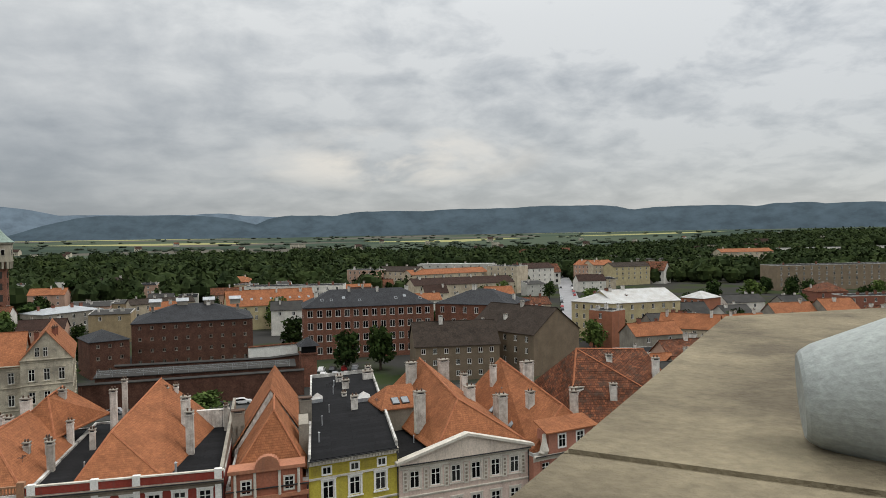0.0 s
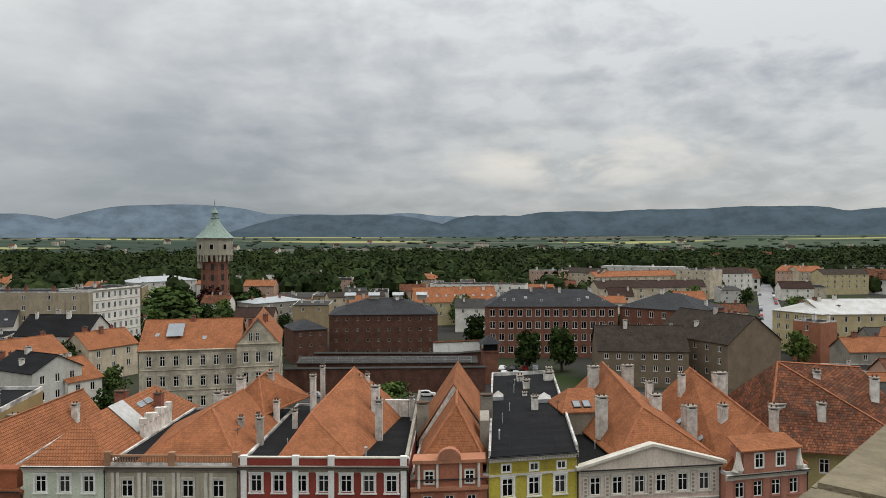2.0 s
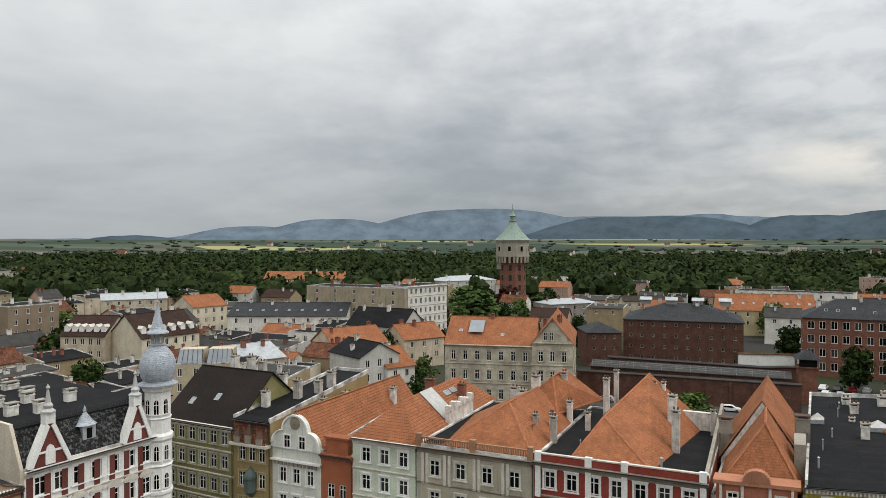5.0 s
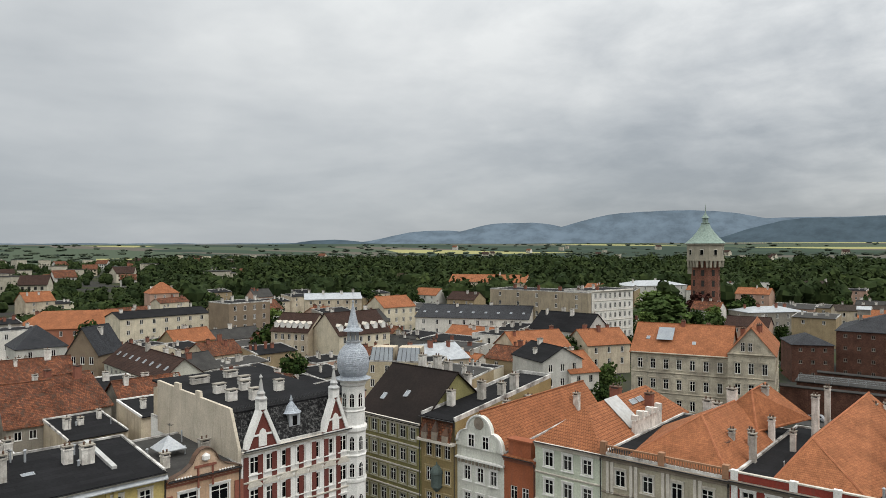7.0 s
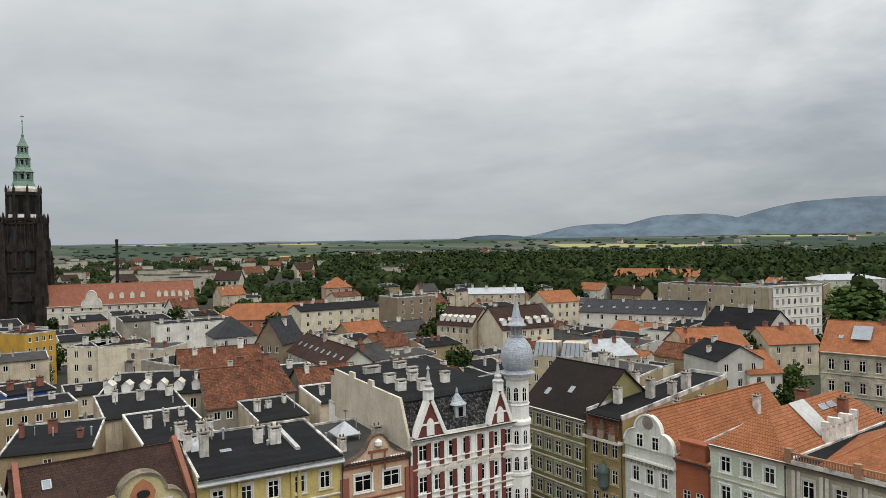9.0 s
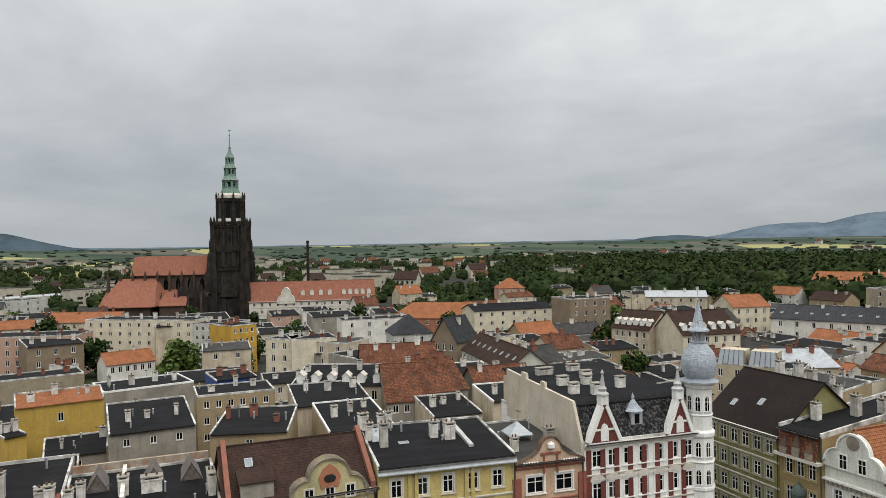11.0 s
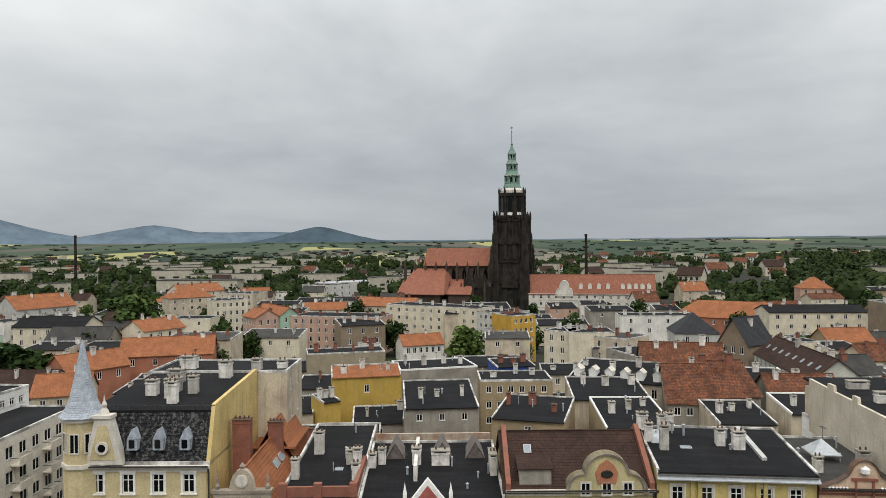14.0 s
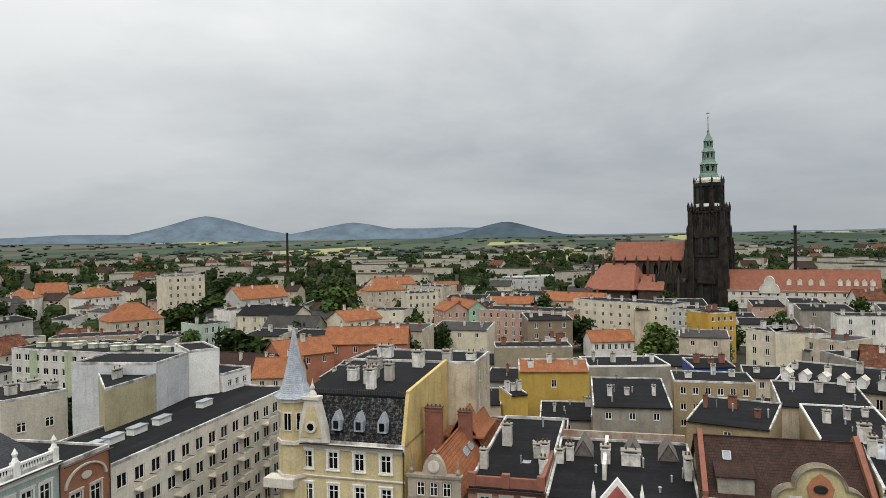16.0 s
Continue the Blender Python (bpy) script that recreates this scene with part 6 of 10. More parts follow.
LATE_TREES = ((-86, -84, 13, 5.0), (-82, -79, 11, 4.0), (-90, -78, 12, 4.5), (-104, -66, 11, 5), (-110, -60, 10, 4.5), (-112, -68, 12, 5), (-106, -58, 8, 3.5))
h = House((-87.4, -36.2), (-87.2, -19.0), 9, 22.2, "flat", 0, RENDER_WARM, BITUMEN, "rear part of the corner house with bare walls", rows=3, bays=0, side=(("r", 2),), win=(1.0, 1.8))
h.chimneys((4, 3, 1.6, 2.0, 1.2), (13, 2, 1.4, 1.2, 1.0), (16.0, 3, 1.0, 1.2, 1.0))

# ---- tower parapet at the viewpoint ----
e = Vector((1.14, 1.26)).normalized()


def stone_block(pts):
    b = bmesh.new()
    vs = [b.verts.new((x, y, 37.55)) for x, y in pts]
    f = b.faces.new(vs)
    ext = bmesh.ops.extrude_face_region(b, geom=[f])
    for v in ext["geom"]:
        if isinstance(v, bmesh.types.BMVert):
            v.co.z = 37.74
    bmesh.ops.recalc_face_normals(b, faces=b.faces)
    bmesh.ops.bevel(b, geom=[x for x in b.edges], offset=0.006, segments=2, affect="EDGES")
    me = bpy.data.meshes.new("coping_stone")
    b.to_mesh(me)
    b.free()
    me.materials.append(SLAB)
    return me


n = Vector((e.y, -e.x))
p0, p1 = Vector((-0.02, 0.403)), Vector((1.35, 1.92))
js = Vector((0.33, 0.79))
w_in = 1.55
gap = 0.005
wall_top = thing("parapet", pose(0, 0, 0), "worn sandstone parapet coping of a lookout tower", "parapet", kind="structure")
part("coping_stone", stone_block([p0, js - e * gap, js - e * gap + n * w_in, p0 + n * w_in][::-1]), None, wall_top)
part("coping_stone", stone_block([js + e * gap, p1, Vector((4.6, 2.06)), Vector((4.6, 0.2)), js + e * gap + n * w_in][::-1]), None, wall_top)
m = Mesh()
q0, q1 = p0 + n * 0.08, p1 + n * 0.08
m.prism([tuple(v) for v in (q1, q0, q0 + n * 1.3, q1 + n * 1.3)], 14.25, 37.54)
part("tower_wall", m, SANDSTONE, wall_top)
m = Mesh()
m.lathe(4.2, -2.6, ((5.2, 14.25), (5.2, 35.6), (0.0, 35.6)), 8, 0, math.pi / 8)
part("tower_shaft", m, SANDSTONE, wall_top)
# the coping lies 1.6 times as far from the eye as its plan is drawn
wall_top.location, wall_top.scale = (0, 0, 38 * (1 - 1.6)), (1.6, 1.6, 1.6)
lamp = thing("floodlight", look((0.622, 0.727, 37.80), (0.84, 0.575, 37.822)), "light grey tapered metal floodlight housing on the parapet", "floodlight")
lamp.location, lamp.scale = (0.622 * 1.6, 0.727 * 1.6, 38 - 0.2 * 1.6), (1.6, 1.6, 1.6)
m = Mesh()
m.lathe(0, 0, ((0.0, 0.004), (0.05, 0.004), (0.055, 0.0), (0.062, -0.012), (0.094, -0.11), (0.12, -0.3), (0.12, -0.5), (0.0, -0.51))[::-1], 48)
part("housing", m, GREY_PAINT, lamp, smooth=True)
m = Mesh()
m.box(-0.03, 0.03, -0.115, -0.09, -0.3, -0.2)
part("foot", m, IRON, lamp)

# ---- water tower ----
o = thing("water_tower", pose(-124.0, 351.0, 0, 0, 0, 8), "tall brick water tower with a green copper roof", "tower")
o.scale = (0.92, 0.92, 0.93)
m = Mesh()
octo = lambda r: [(r * math.cos(math.pi / 8 + k * math.pi / 4), r * math.sin(math.pi / 8 + k * math.pi / 4)) for k in range(8)]
m.prism(octo(8.2), 0, 12, 0, 0.94), m.prism(octo(7.6), 12, 31, 0, 0.97)
m.prism(octo(8.4), 31, 33, 0, 1.06)
for k in range(8):
    a = k * math.pi / 4
    c_, s_ = math.cos(a), math.sin(a)
    for z in (14, 19.5, 25):
        p = [(c_ * 7.05 - s_ * t * 0.8, s_ * 7.05 + c_ * t * 0.8) for t in (-1, 1)]
        q = [(c_ * 6.6 - s_ * t * 0.8, s_ * 6.6 + c_ * t * 0.8) for t in (1, -1)]
        m.prism(p + q, z, z + 3.2, 1)
part("shaft", m, [BRICK, GLASS], o)
m = Mesh()
m.prism(octo(9.6), 33, 42)
tank = part("tank", m, plaster((0.36, 0.33, 0.26), 0.4), o, "grey rendered tank storey")
for r, z0, z1 in ((10.2, 41.4, 42.3), (9.9, 32.96, 33.8)):
    m = Mesh()
    m.prism(octo(r), z0, z1)
    part("band", m, plaster((0.36, 0.33, 0.26), 0.4), tank)
for k in range(8):
    a = k * math.pi / 4
    g = Mesh()
    g.box(-1.0, 1.0, -0.15, 0.1, 0, 3.2), g.box(-0.8, 0.8, -0.25, -0.1, 0.2, 2.8, 1)
    part("window", g, [TRIM, GLASS], o, at=pose(8.88 * math.cos(a), 8.88 * math.sin(a), 36, 0, 0, math.degrees(a) + 90))
m = Mesh()
m.lathe(0, 0, ((10.7, 42.2), (9.2, 43.4), (6.9, 45.6), (4.7, 48.2), (3.0, 50.8), (2.1, 52.6)), 8, 0, math.pi / 8)
m.lathe(0, 0, ((2.1, 52.6), (2.4, 52.8), (2.4, 53.2), (1.5, 53.3), (1.5, 55.6), (2.2, 55.8), (1.5, 56.6), (0.9, 57.4), (0.3, 58.6), (0.15, 62.5), (0.0, 63.5)), 8, 0, math.pi / 8)
part("roof", m, COPPER, o, "flared green copper roof with lantern")
m = Mesh()
m.box(-8.6, -6.2, -3.5, 0.5, 26, 31)
part("oriel", m, plaster((0.36, 0.33, 0.26), 0.4), o)
m = Mesh()
m.prism([(-0.5, -0.5), (0.5, -0.5), (0.5, 0.5), (-0.5, 0.5)], 29.6, 33.0, 0, 1.4)
corbel = m.make("corbel", plaster((0.36, 0.33, 0.26), 0.4))
for k in range(8):
    for t_ in (-2.6, 0, 2.6):
        part("corbel", corbel, None, o, at=pose(0, 0, 0, 0, 0, 45 * k) @ pose(8.3, t_, 0))

# ---- cathedral ----
o = thing("cathedral", pose(-413, 43.7, 0, 0, 0, 73), "blackened sandstone gothic cathedral with red roof and tall spire", "church")
o.scale = (0.93, 0.93, 1.04)


def pinnacle(m, x, y, z, w, h, mat=0):
    m.prism([(x - w, y - w), (x + w, y - w), (x + w, y + w), (x - w, y + w)], z, z + h * 0.45, mat)
    m.prism([(x - w * 1.1, y - w * 1.1), (x + w * 1.1, y - w * 1.1), (x + w * 1.1, y + w * 1.1), (x - w * 1.1, y + w * 1.1)], z + h * 0.45, z + h, mat, 0.02)


m = Mesh()
m.box(-8.8, 8.8, -8.8, 8.8, 0, 50)
for x in (-9, 9):
    for y in (-9, 9):
        for z0, z1, w in ((0, 22, 2.4), (22, 38, 1.8), (38, 50, 1.2)):
            m.box(x - w, x + w, y - w, y + w, z0, z1)
            for dx in (-1, 1):
                for dy in (-1, 1):
                    pinnacle(m, x + dx * w * 0.8, y + dy * w * 0.8, z1, 0.45, 5)
for z in (14, 26, 37, 49):
    m.box(-9.5, 9.5, -9.5, 9.5, z, z + 0.8)
for k in range(9):
    for s in (-1, 1):
        m.box(-8 + 2 * k - 0.25, -8 + 2 * k + 0.25, s * 9.4 - 0.3, s * 9.4 + 0.3, 27, 49)
        m.box(s * 9.4 - 0.3, s * 9.4 + 0.3, -8 + 2 * k - 0.25, -8 + 2 * k + 0.25, 27, 49)
for a in (0, 90, 180, 270):
    q = Matrix.Rotation(radians(a), 3, "Z")
    face = Mesh()
    face.profile([(-5.2, 12), (5.2, 12), (4.6, 14.5), (0, 25), (-4.6, 14.5)], -10.2, -9.2)
    for x in (-4.4, 0, 4.4):
        face.profile([(x - 2.1, 36), (x + 2.1, 36), (x + 1.8, 38), (x, 43.5), (x - 1.8, 38)], -9.9, -9.2)
        pinnacle(face, x, -9.7, 43, 0.3, 3.2)
    for x in (-6.6, -2.2, 2.2, 6.6):
        pinnacle(face, x, -9.6, 36.5, 0.4, 5.5)
        pinnacle(face, x, -9.9, 49.6, 0.38, 4.2)
    for k in range(13):
        face.box(-8.4 + k * 1.4 - 0.14, -8.4 + k * 1.4 + 0.14, -9.7, -9.3, 50.6, 51.9)
    face.box(-9.2, 9.2, -9.75, -9.25, 51.9, 52.2)
    for p, mat_ in zip(face.f, face.m):
        m.face([tuple(q @ Vector(face.v[i])) for i in p], mat_)
for sx in (-1, 1):
    for sy in (-1, 1):
        for d, z0 in ((12.6, 0), (11.8, 14)):
            m.prism([(sx * d * 0.94 - 1.3, sy * d * 0.94 - 1.3), (sx * d * 0.94 + 1.3, sy * d * 0.94 - 1.3), (sx * d * 0.94 + 1.3, sy * d * 0.94 + 1.3), (sx * d * 0.94 - 1.3, sy * d * 0.94 + 1.3)], z0, z0 + 16, 0, 0.75)
            pinnacle(m, sx * d * 0.94, sy * d * 0.94, z0 + 16, 0.7, 6)
part("tower", m, SOOT, o, "soot black gothic tower with buttresses")
for z, hh in ((3, 10), (16, 9), (28, 8.5), (39, 9)):
    for a, off in ((0, -9.35), (90, -9.35), (-90, -9.35)):
        for x in (-3.2, 3.2):
            g = Mesh()
            g.profile([(-1.3, 0), (1.3, 0), (1.3, hh * 0.75), (0.7, hh * 0.92), (0, hh), (-0.7, hh * 0.92), (-1.3, hh * 0.75)], -0.12, 0.3)
            g.box(-0.12, 0.12, -0.3, 0.0, 0, hh * 0.95, 1)
            part("lancet_window", g, [GLASS, SOOT], o, at=pose(0, 0, 0, 0, 0, a) @ pose(x, off, z))
m = Mesh()
m.prism(octo(8.0), 50, 64.5)
m.prism(octo(8.9), 50.5, 52.0), m.prism(octo(8.8), 63, 64.8)
for k in range(8):
    a = math.pi / 8 + k * math.pi / 4
    m.box(8.0 * math.cos(a) - 0.7, 8.0 * math.cos(a) + 0.7, 8.0 * math.sin(a) - 0.7, 8.0 * math.sin(a) + 0.7, 50, 64)
    pinnacle(m, 8.4 * math.cos(a), 8.4 * math.sin(a), 64.5, 0.5, 4)
part("octagon", m, SOOT, o)
for k in range(8):
    a = k * math.pi / 4
    g = Mesh()
    g.profile([(-1.2, 0), (1.2, 0), (1.2, 7), (0, 9), (-1.2, 7)], -0.15, 0.2)
    g.box(-1.5, 1.5, -0.4, 0.1, -4.2, -0.6, 1)
    part("bell_opening", g, [GLASS, WHITE if k in (5, 6, 7) else SOOT], o, at=pose(7.42 * math.cos(a), 7.42 * math.sin(a), 54.5, 0, 0, math.degrees(a) + 90))
m = Mesh()
m.lathe(0, 0, ((7.2, 64.6), (7.2, 66.4), (6.0, 67.6)), 8, 1, math.pi / 8)
m.lathe(0, 0, ((6.0, 67.6), (5.2, 69.6), (4.9, 70.0)), 8, 0, math.pi / 8)
spire = part("spire", m, [SPIRE_COPPER, TRIM, IRON], o, "stepped baroque copper spire")
r, z = 4.7, 70.0
for hh, r2 in ((7.2, 3.5), (6.4, 2.6), (5.4, 1.8)):
    for k in range(8):
        a = math.pi / 8 + k * math.pi / 4
        px, py, wd = r * 0.9 * math.cos(a), r * 0.9 * math.sin(a), 0.16 * r
        m = Mesh()
        m.prism([(px + wd * math.cos(q), py + wd * math.sin(q)) for q in (a - 2.36, a - 0.79, a + 0.79, a + 2.36)], z, z + hh * 0.62)
        part("post", m, SPIRE_COPPER, spire)
    m = Mesh()
    m.lathe(0, 0, ((r, z - 0.1), (r, z + hh * 0.14), (r * 0.78, z + hh * 0.14), (r * 0.78, z - 0.1)), 8, 0, math.pi / 8)
    m.lathe(0, 0, ((r * 0.2, z), (r * 0.2, z + hh * 0.62)), 8, 1)
    m.lathe(0, 0, ((r * 0.95, z + hh * 0.5), (r, z + hh * 0.6), (r * 1.14, z + hh * 0.64), (r * 1.14, z + hh * 0.69), (r * 0.98, z + hh * 0.76), (r2, z + hh)), 8, 0, math.pi / 8)
    m.lathe(0, 0, ((r * 1.16, z + hh * 0.64), (r * 1.16, z + hh * 0.67)), 8, 2, math.pi / 8)
    part("stage", m, [SPIRE_COPPER, IRON, TRIM], spire)
    r, z = r2, z + hh
m = Mesh()
m.lathe(0, 0, ((1.8, z), (1.0, z + 1.6), (0.55, z + 3.0), (0.8, z + 3.6), (0.3, z + 4.4), (0.18, z + 10), (0.5, z + 10.6), (0.1, z + 11.2), (0.08, z + 14.0)), 8)
m.box(-0.9, 0.9, -0.06, 0.06, z + 12.6, z + 13.1)
part("finial", m, SPIRE_COPPER, spire)
m = Mesh()
m.box(-56, -9, -7, 9, 0, 24.6)
for k in range(9):
    x = -70 + k * 7
    m.box(x, x + 1.2, -9, -6.5, 0, 24)
    pinnacle(m, x + 0.6, -8.4, 22, 0.5, 5)
m.box(-70, -12, -17, -7, 0, 11)
for k in range(8):
    m.box(-67 + k * 7.5, -65.8 + k * 7.5, -19.5, -16.5, 0, 12)
    pinnacle(m, -66.4 + k * 7.5, -18.6, 11, 0.5, 5)
m.box(-36, -22, -24, -17, 0, 9)
m.box(-66, -40, -28, -17, 0, 10)
part("nave", m, surface("nave_stone", (0.085, 0.06, 0.045), (0.05, 0.038, 0.03), patch=0.2), o, "dark stone nave and chapels")
for k in range(8):
    g = Mesh()
    g.profile([(-1.2, 0), (1.2, 0), (1.2, 6), (0, 8.4), (-1.2, 6)], -0.1, 0.3)
    part("lancet_window", g, GLASS, o, at=pose(-65 + k * 7, -7.1, 14.5))
m = Mesh()
m.box(-27, -11, -18, -8, 0, 13)
for x in (-24, -19, -14):
    m.profile([(x - 2.4, 12), (x + 2.4, 12), (x + 2.2, 14), (x, 20), (x - 2.2, 14)], -18.6, -17.6)
    m.box(x - 3.1, x - 2.3, -19.4, -17.4, 0, 14)
    pinnacle(m, x - 2.7, -18.6, 13.5, 0.5, 7)
    pinnacle(m, x - 2.7, -9.5, 12.5, 0.6, 9)
    m.slab([(x - 3.0, -18, 13.5), (x - 2.4, -18, 13.5), (x - 2.4, -8.5, 22.5), (x - 3.0, -8.5, 22.5)], 1.4)
m.slab([(-27.4, -18.4, 12.8), (-10.8, -18.4, 12.8), (-10.8, -8, 16.5), (-27.4, -8, 16.5)], 0.3)
part("porch", m, SOOT, o, "blackened porch with gables and flying buttresses")
m = Mesh()
m.slab([(-57, -8.2, 24.2), (-8.5, -8.2, 24.2), (-8.5, 1, 34.2), (-57, 1, 34.2)], 0.3)
m.slab([(-8.5, 10.2, 24.2), (-57, 10.2, 24.2), (-57, 1, 34.2), (-8.5, 1, 34.2)], 0.3)
m.slab([(-70.5, -17.6, 11), (-12, -17.6, 11), (-12, -6.9, 16.5), (-70.5, -6.9, 16.5)], 0.3)
m.slab([(-68, -30, 9), (-37, -30, 9), (-42, -7, 22.6), (-63, -7, 22.6)], 0.3)
m.slab([(-68, -7, 9), (-68, -30, 9), (-63, -7, 22.6)], 0.3), m.slab([(-37, -30, 9), (-34, -7, 11), (-42, -7, 22.6)], 0.3)
m.slab([(-37, -25, 9), (-21, -25, 9), (-22, -16.8, 14.5), (-36, -16.8, 14.5)], 0.3)
m.face([(-57, -8, 24.2), (-57, 1, 34.2), (-57, 10, 24.2)])
part("roof", m, pieced("church_tile", (0.31, 0.13, 0.085), (0.25, 0.10, 0.066), (0.16, 0.06, 0.04), 0.4, 0.4, vary=0.25), o, "steep red tiled nave roof")

# ---- former monastery beside the cathedral ----
h = House((-398.0, 51.0), (-382.5, 118.5), 17, 9.5, "gx", 10.5, plaster((0.66, 0.62, 0.54)), MATS["church_tile"], "white former monastery with a tall red tiled roof", name="monastery", rows=2, bays=16, win=(1.3, 1.9), storey=4.0, surround=None, cornice=TRIM, side=(("r", 4),), far=True)
m = Mesh()
o_ = round_gable(10, 9)
m.profile(o_, -0.5, 3.0)
rim_of(m, o_, 0.07, -0.8, -0.5, 1)
g = part("gable", m, [plaster((0.70, 0.66, 0.57)), WHITE], h.ob, "curved cream gable over the door", at=pose(20.0, 0, 8.0))
for x in (-2.6, 0, 2.6):
    fm, gm = window_meshes(1.2, 2.0, "cross", None)
    wo = part("window", fm, None, g, at=pose(x - 0.6, -0.6, 1.5))
    part("pane", gm, None, wo)
h.dormers((29, 2.2), (34, 2.2), (39, 2.2), (44, 2.2), (52, 2.2), (55.5, 2.2), (59, 2.2), (62.5, 2.2), (66, 2.2), size=(2.2, 2.2), wall=plaster((0.70, 0.66, 0.57)), roof=TRIM)

# ---- buildings behind the square ----
DECAYED = surface("decayed_plaster", (0.58, 0.52, 0.41), (0.31, 0.275, 0.22), streak=0.6, patch=0.3, spots=0.6, stain=(0.2, 0.19, 0.16))

villa = House((-68.7, 147.5), (-48.6, 151.9), 17, 14.6, "gx", 5.6, DECAYED, TILE, "derelict grey villa with an orange tiled roof", name="villa", rows=3, bays=7, win=(1.1, 2.2), storey=4.4, top=1.4, side=(("l", 3),), frame=RUST, surround=DECAYED, cornice=DECAYED)
villa.skylights((3, 4), (6.0, 4), (13, 3), size=(0.8, 1.0))
villa.chimneys((4, 12, 1.6, 0.8, 0.8), (10, 8, 1.0, 0.8, 0.8), (15, 11, 1.6, 0.8, 0.8), mat=CHIMNEY_BRICK)
m = Mesh()
m.slab([(5, 2.6, 17.15), (8.5, 2.6, 17.15), (8.5, 6.2, 19.5), (5, 6.2, 19.5)], 0.06)
part("glazed_roof", m, SKYGLASS, villa.ob)
villa = House((-48.4, 149.9), (-39.7, 151.9), 24, 15.8, "gy", 5.4, DECAYED, TILE, "derelict gabled villa wing with peeling plaster", name="villa", rows=3, bays=3, win=(1.1, 2.3), storey=4.4, top=2.0, side=(("r", 7),), frame=RUST, surround=DECAYED, cornice=DECAYED)
for x in (2.9, 4.3):
    attic_window(villa.ob, x, 16.2, 0.8, 1.8, 0.0, DECAYED)
villa.chimneys((5.6, 5, 1.4, 0.7, 0.7), (5.8, 9, 1.4, 0.8, 0.8), (2, 13, 1.4, 0.9, 0.8), mat=CHIMNEY_BRICK)
h = House((-42.2, 223.1), (-7.6, 226.2), 24, 14, "hip", 4.5, BRICK_DARK, SLATE, "dark brick prison block with slate roof", rows=4, bays=10, name="prison_block", win=(0.9, 1.0), side=(("l", 5), ), frame=RENDER_GREY, far=True)
h.chimneys((5.0, 14.0, 1.8, 0.8, 0.8), (13.8, 14.7, 1.8, 0.8, 0.8), (21.8, 10.3, 1.2, 1.2, 0.8), (30.9, 13.6, 1.8, 0.8, 0.8), pots=1)
for x in (6, 14, 22, 30):
    m = Mesh()
    m.box(x - 1.6, x + 1.6, 10.8, 13.2, 17.8, 19.5, 1)
    m.slab([(x - 1.9, 10.5, 19.4), (x + 1.9, 10.5, 19.4), (x + 1.9, 12, 20.3), (x - 1.9, 12, 20.3)], 0.15)
    m.slab([(x + 1.9, 13.5, 19.4), (x - 1.9, 13.5, 19.4), (x - 1.9, 12, 20.3), (x + 1.9, 12, 20.3)], 0.15)
    part("roof_vent", m, [ZINC, RENDER_GREY], h.ob, "pale louvred vent on the ridge")
h = House((-51.0, 212.0), (-41.5, 216.6), 14, 10.5, "hip", 2.5, BRICK_DARK, SLATE, "low dark brick prison wing", rows=3, bays=3, name="prison_block", win=(0.9, 1.0), frame=RENDER_GREY, far=True)
h = House((8.0, 224.8), (49.9, 224.6), 18, 16.5, "hip", 5, BRICK, SLATE, "large red brick school with slate roof", rows=4, bays=14, name="school", win=(1.7, 2.2), storey=3.9, side=(("l", 3), ), far=True)
h.chimneys((4.4, 8.4, 2.0, 1.2, 0.8), (15.1, 7.9, 1.5, 0.8, 0.8), (24.4, 7.4, 1.5, 0.8, 0.8), (35.0, 11.5, 1.8, 1.2, 0.8), pots=1)
h.skylights((6, 3.5), (9, 3.5), (13, 4.5), (18, 3.0), (30, 3.5), (33, 4.5), (38, 3.0), size=(0.9, 1.3))
h = House((51.6, 229.6), (71.4, 212.5), 20, 16, "hip", 4.5, BRICK, SLATE, "red brick school wing with slate roof", rows=4, bays=6, name="school", win=(1.4, 2.0), storey=3.9, far=True)
h.chimneys((4.4, 8.1, 1.2, 0.8, 0.8), (10.3, 9.2, 1.8, 1.2, 0.8), (15.2, 14.4, 1.5, 1.2, 0.8), (24.0, 10.9, 1.8, 0.8, 0.8), pots=1)
h = House((35.2, 181.3), (57.8, 179.4), 15, 9.5, "gx", 5.5, plaster((0.20, 0.155, 0.11)), TILE_GREY, "long grey house with a dark tiled roof", rows=3, bays=7, win=(1.1, 1.4), storey=3.0, far=True)
h.chimneys((2.9, 10.5, 2.0, 1.0, 0.8), (7.8, 6.8, 2.0, 1.0, 0.8), (14.2, 9.4, 1.2, 0.8, 0.8), (20.3, 9.7, 1.8, 0.6, 0.8), pots=1)
h = House((67.0, 178.0), (84.1, 186.6), 26, 11.5, "gy", 6.5, plaster((0.20, 0.155, 0.11)), TILE_GREY, "grey brown house with a bare gable end", rows=3, bays=0, win=(1.1, 1.5), storey=3.1, side=(("l", 6), ), far=True)
h.chimneys((4.2, 14.6, 1.2, 1.0, 0.8), (9.1, 12.6, 1.5, 1.0, 0.8), pots=1)
h = House((106.9, 243.5), (115.9, 228.3), 22, 13.5, "hip", 3.5, plaster((0.52, 0.44, 0.26)), ZINC_LIGHT, "yellow building with pale metal hipped roof", rows=3, bays=5, side=(("r", 4), ), far=True)
h.chimneys((2.6, 11.5, 2.0, 0.8, 0.8), (9.8, 8.3, 1.5, 1.2, 0.8), (15.9, 11.6, 1.5, 1.2, 0.8), mat=CHIMNEY_BRICK, pots=1)
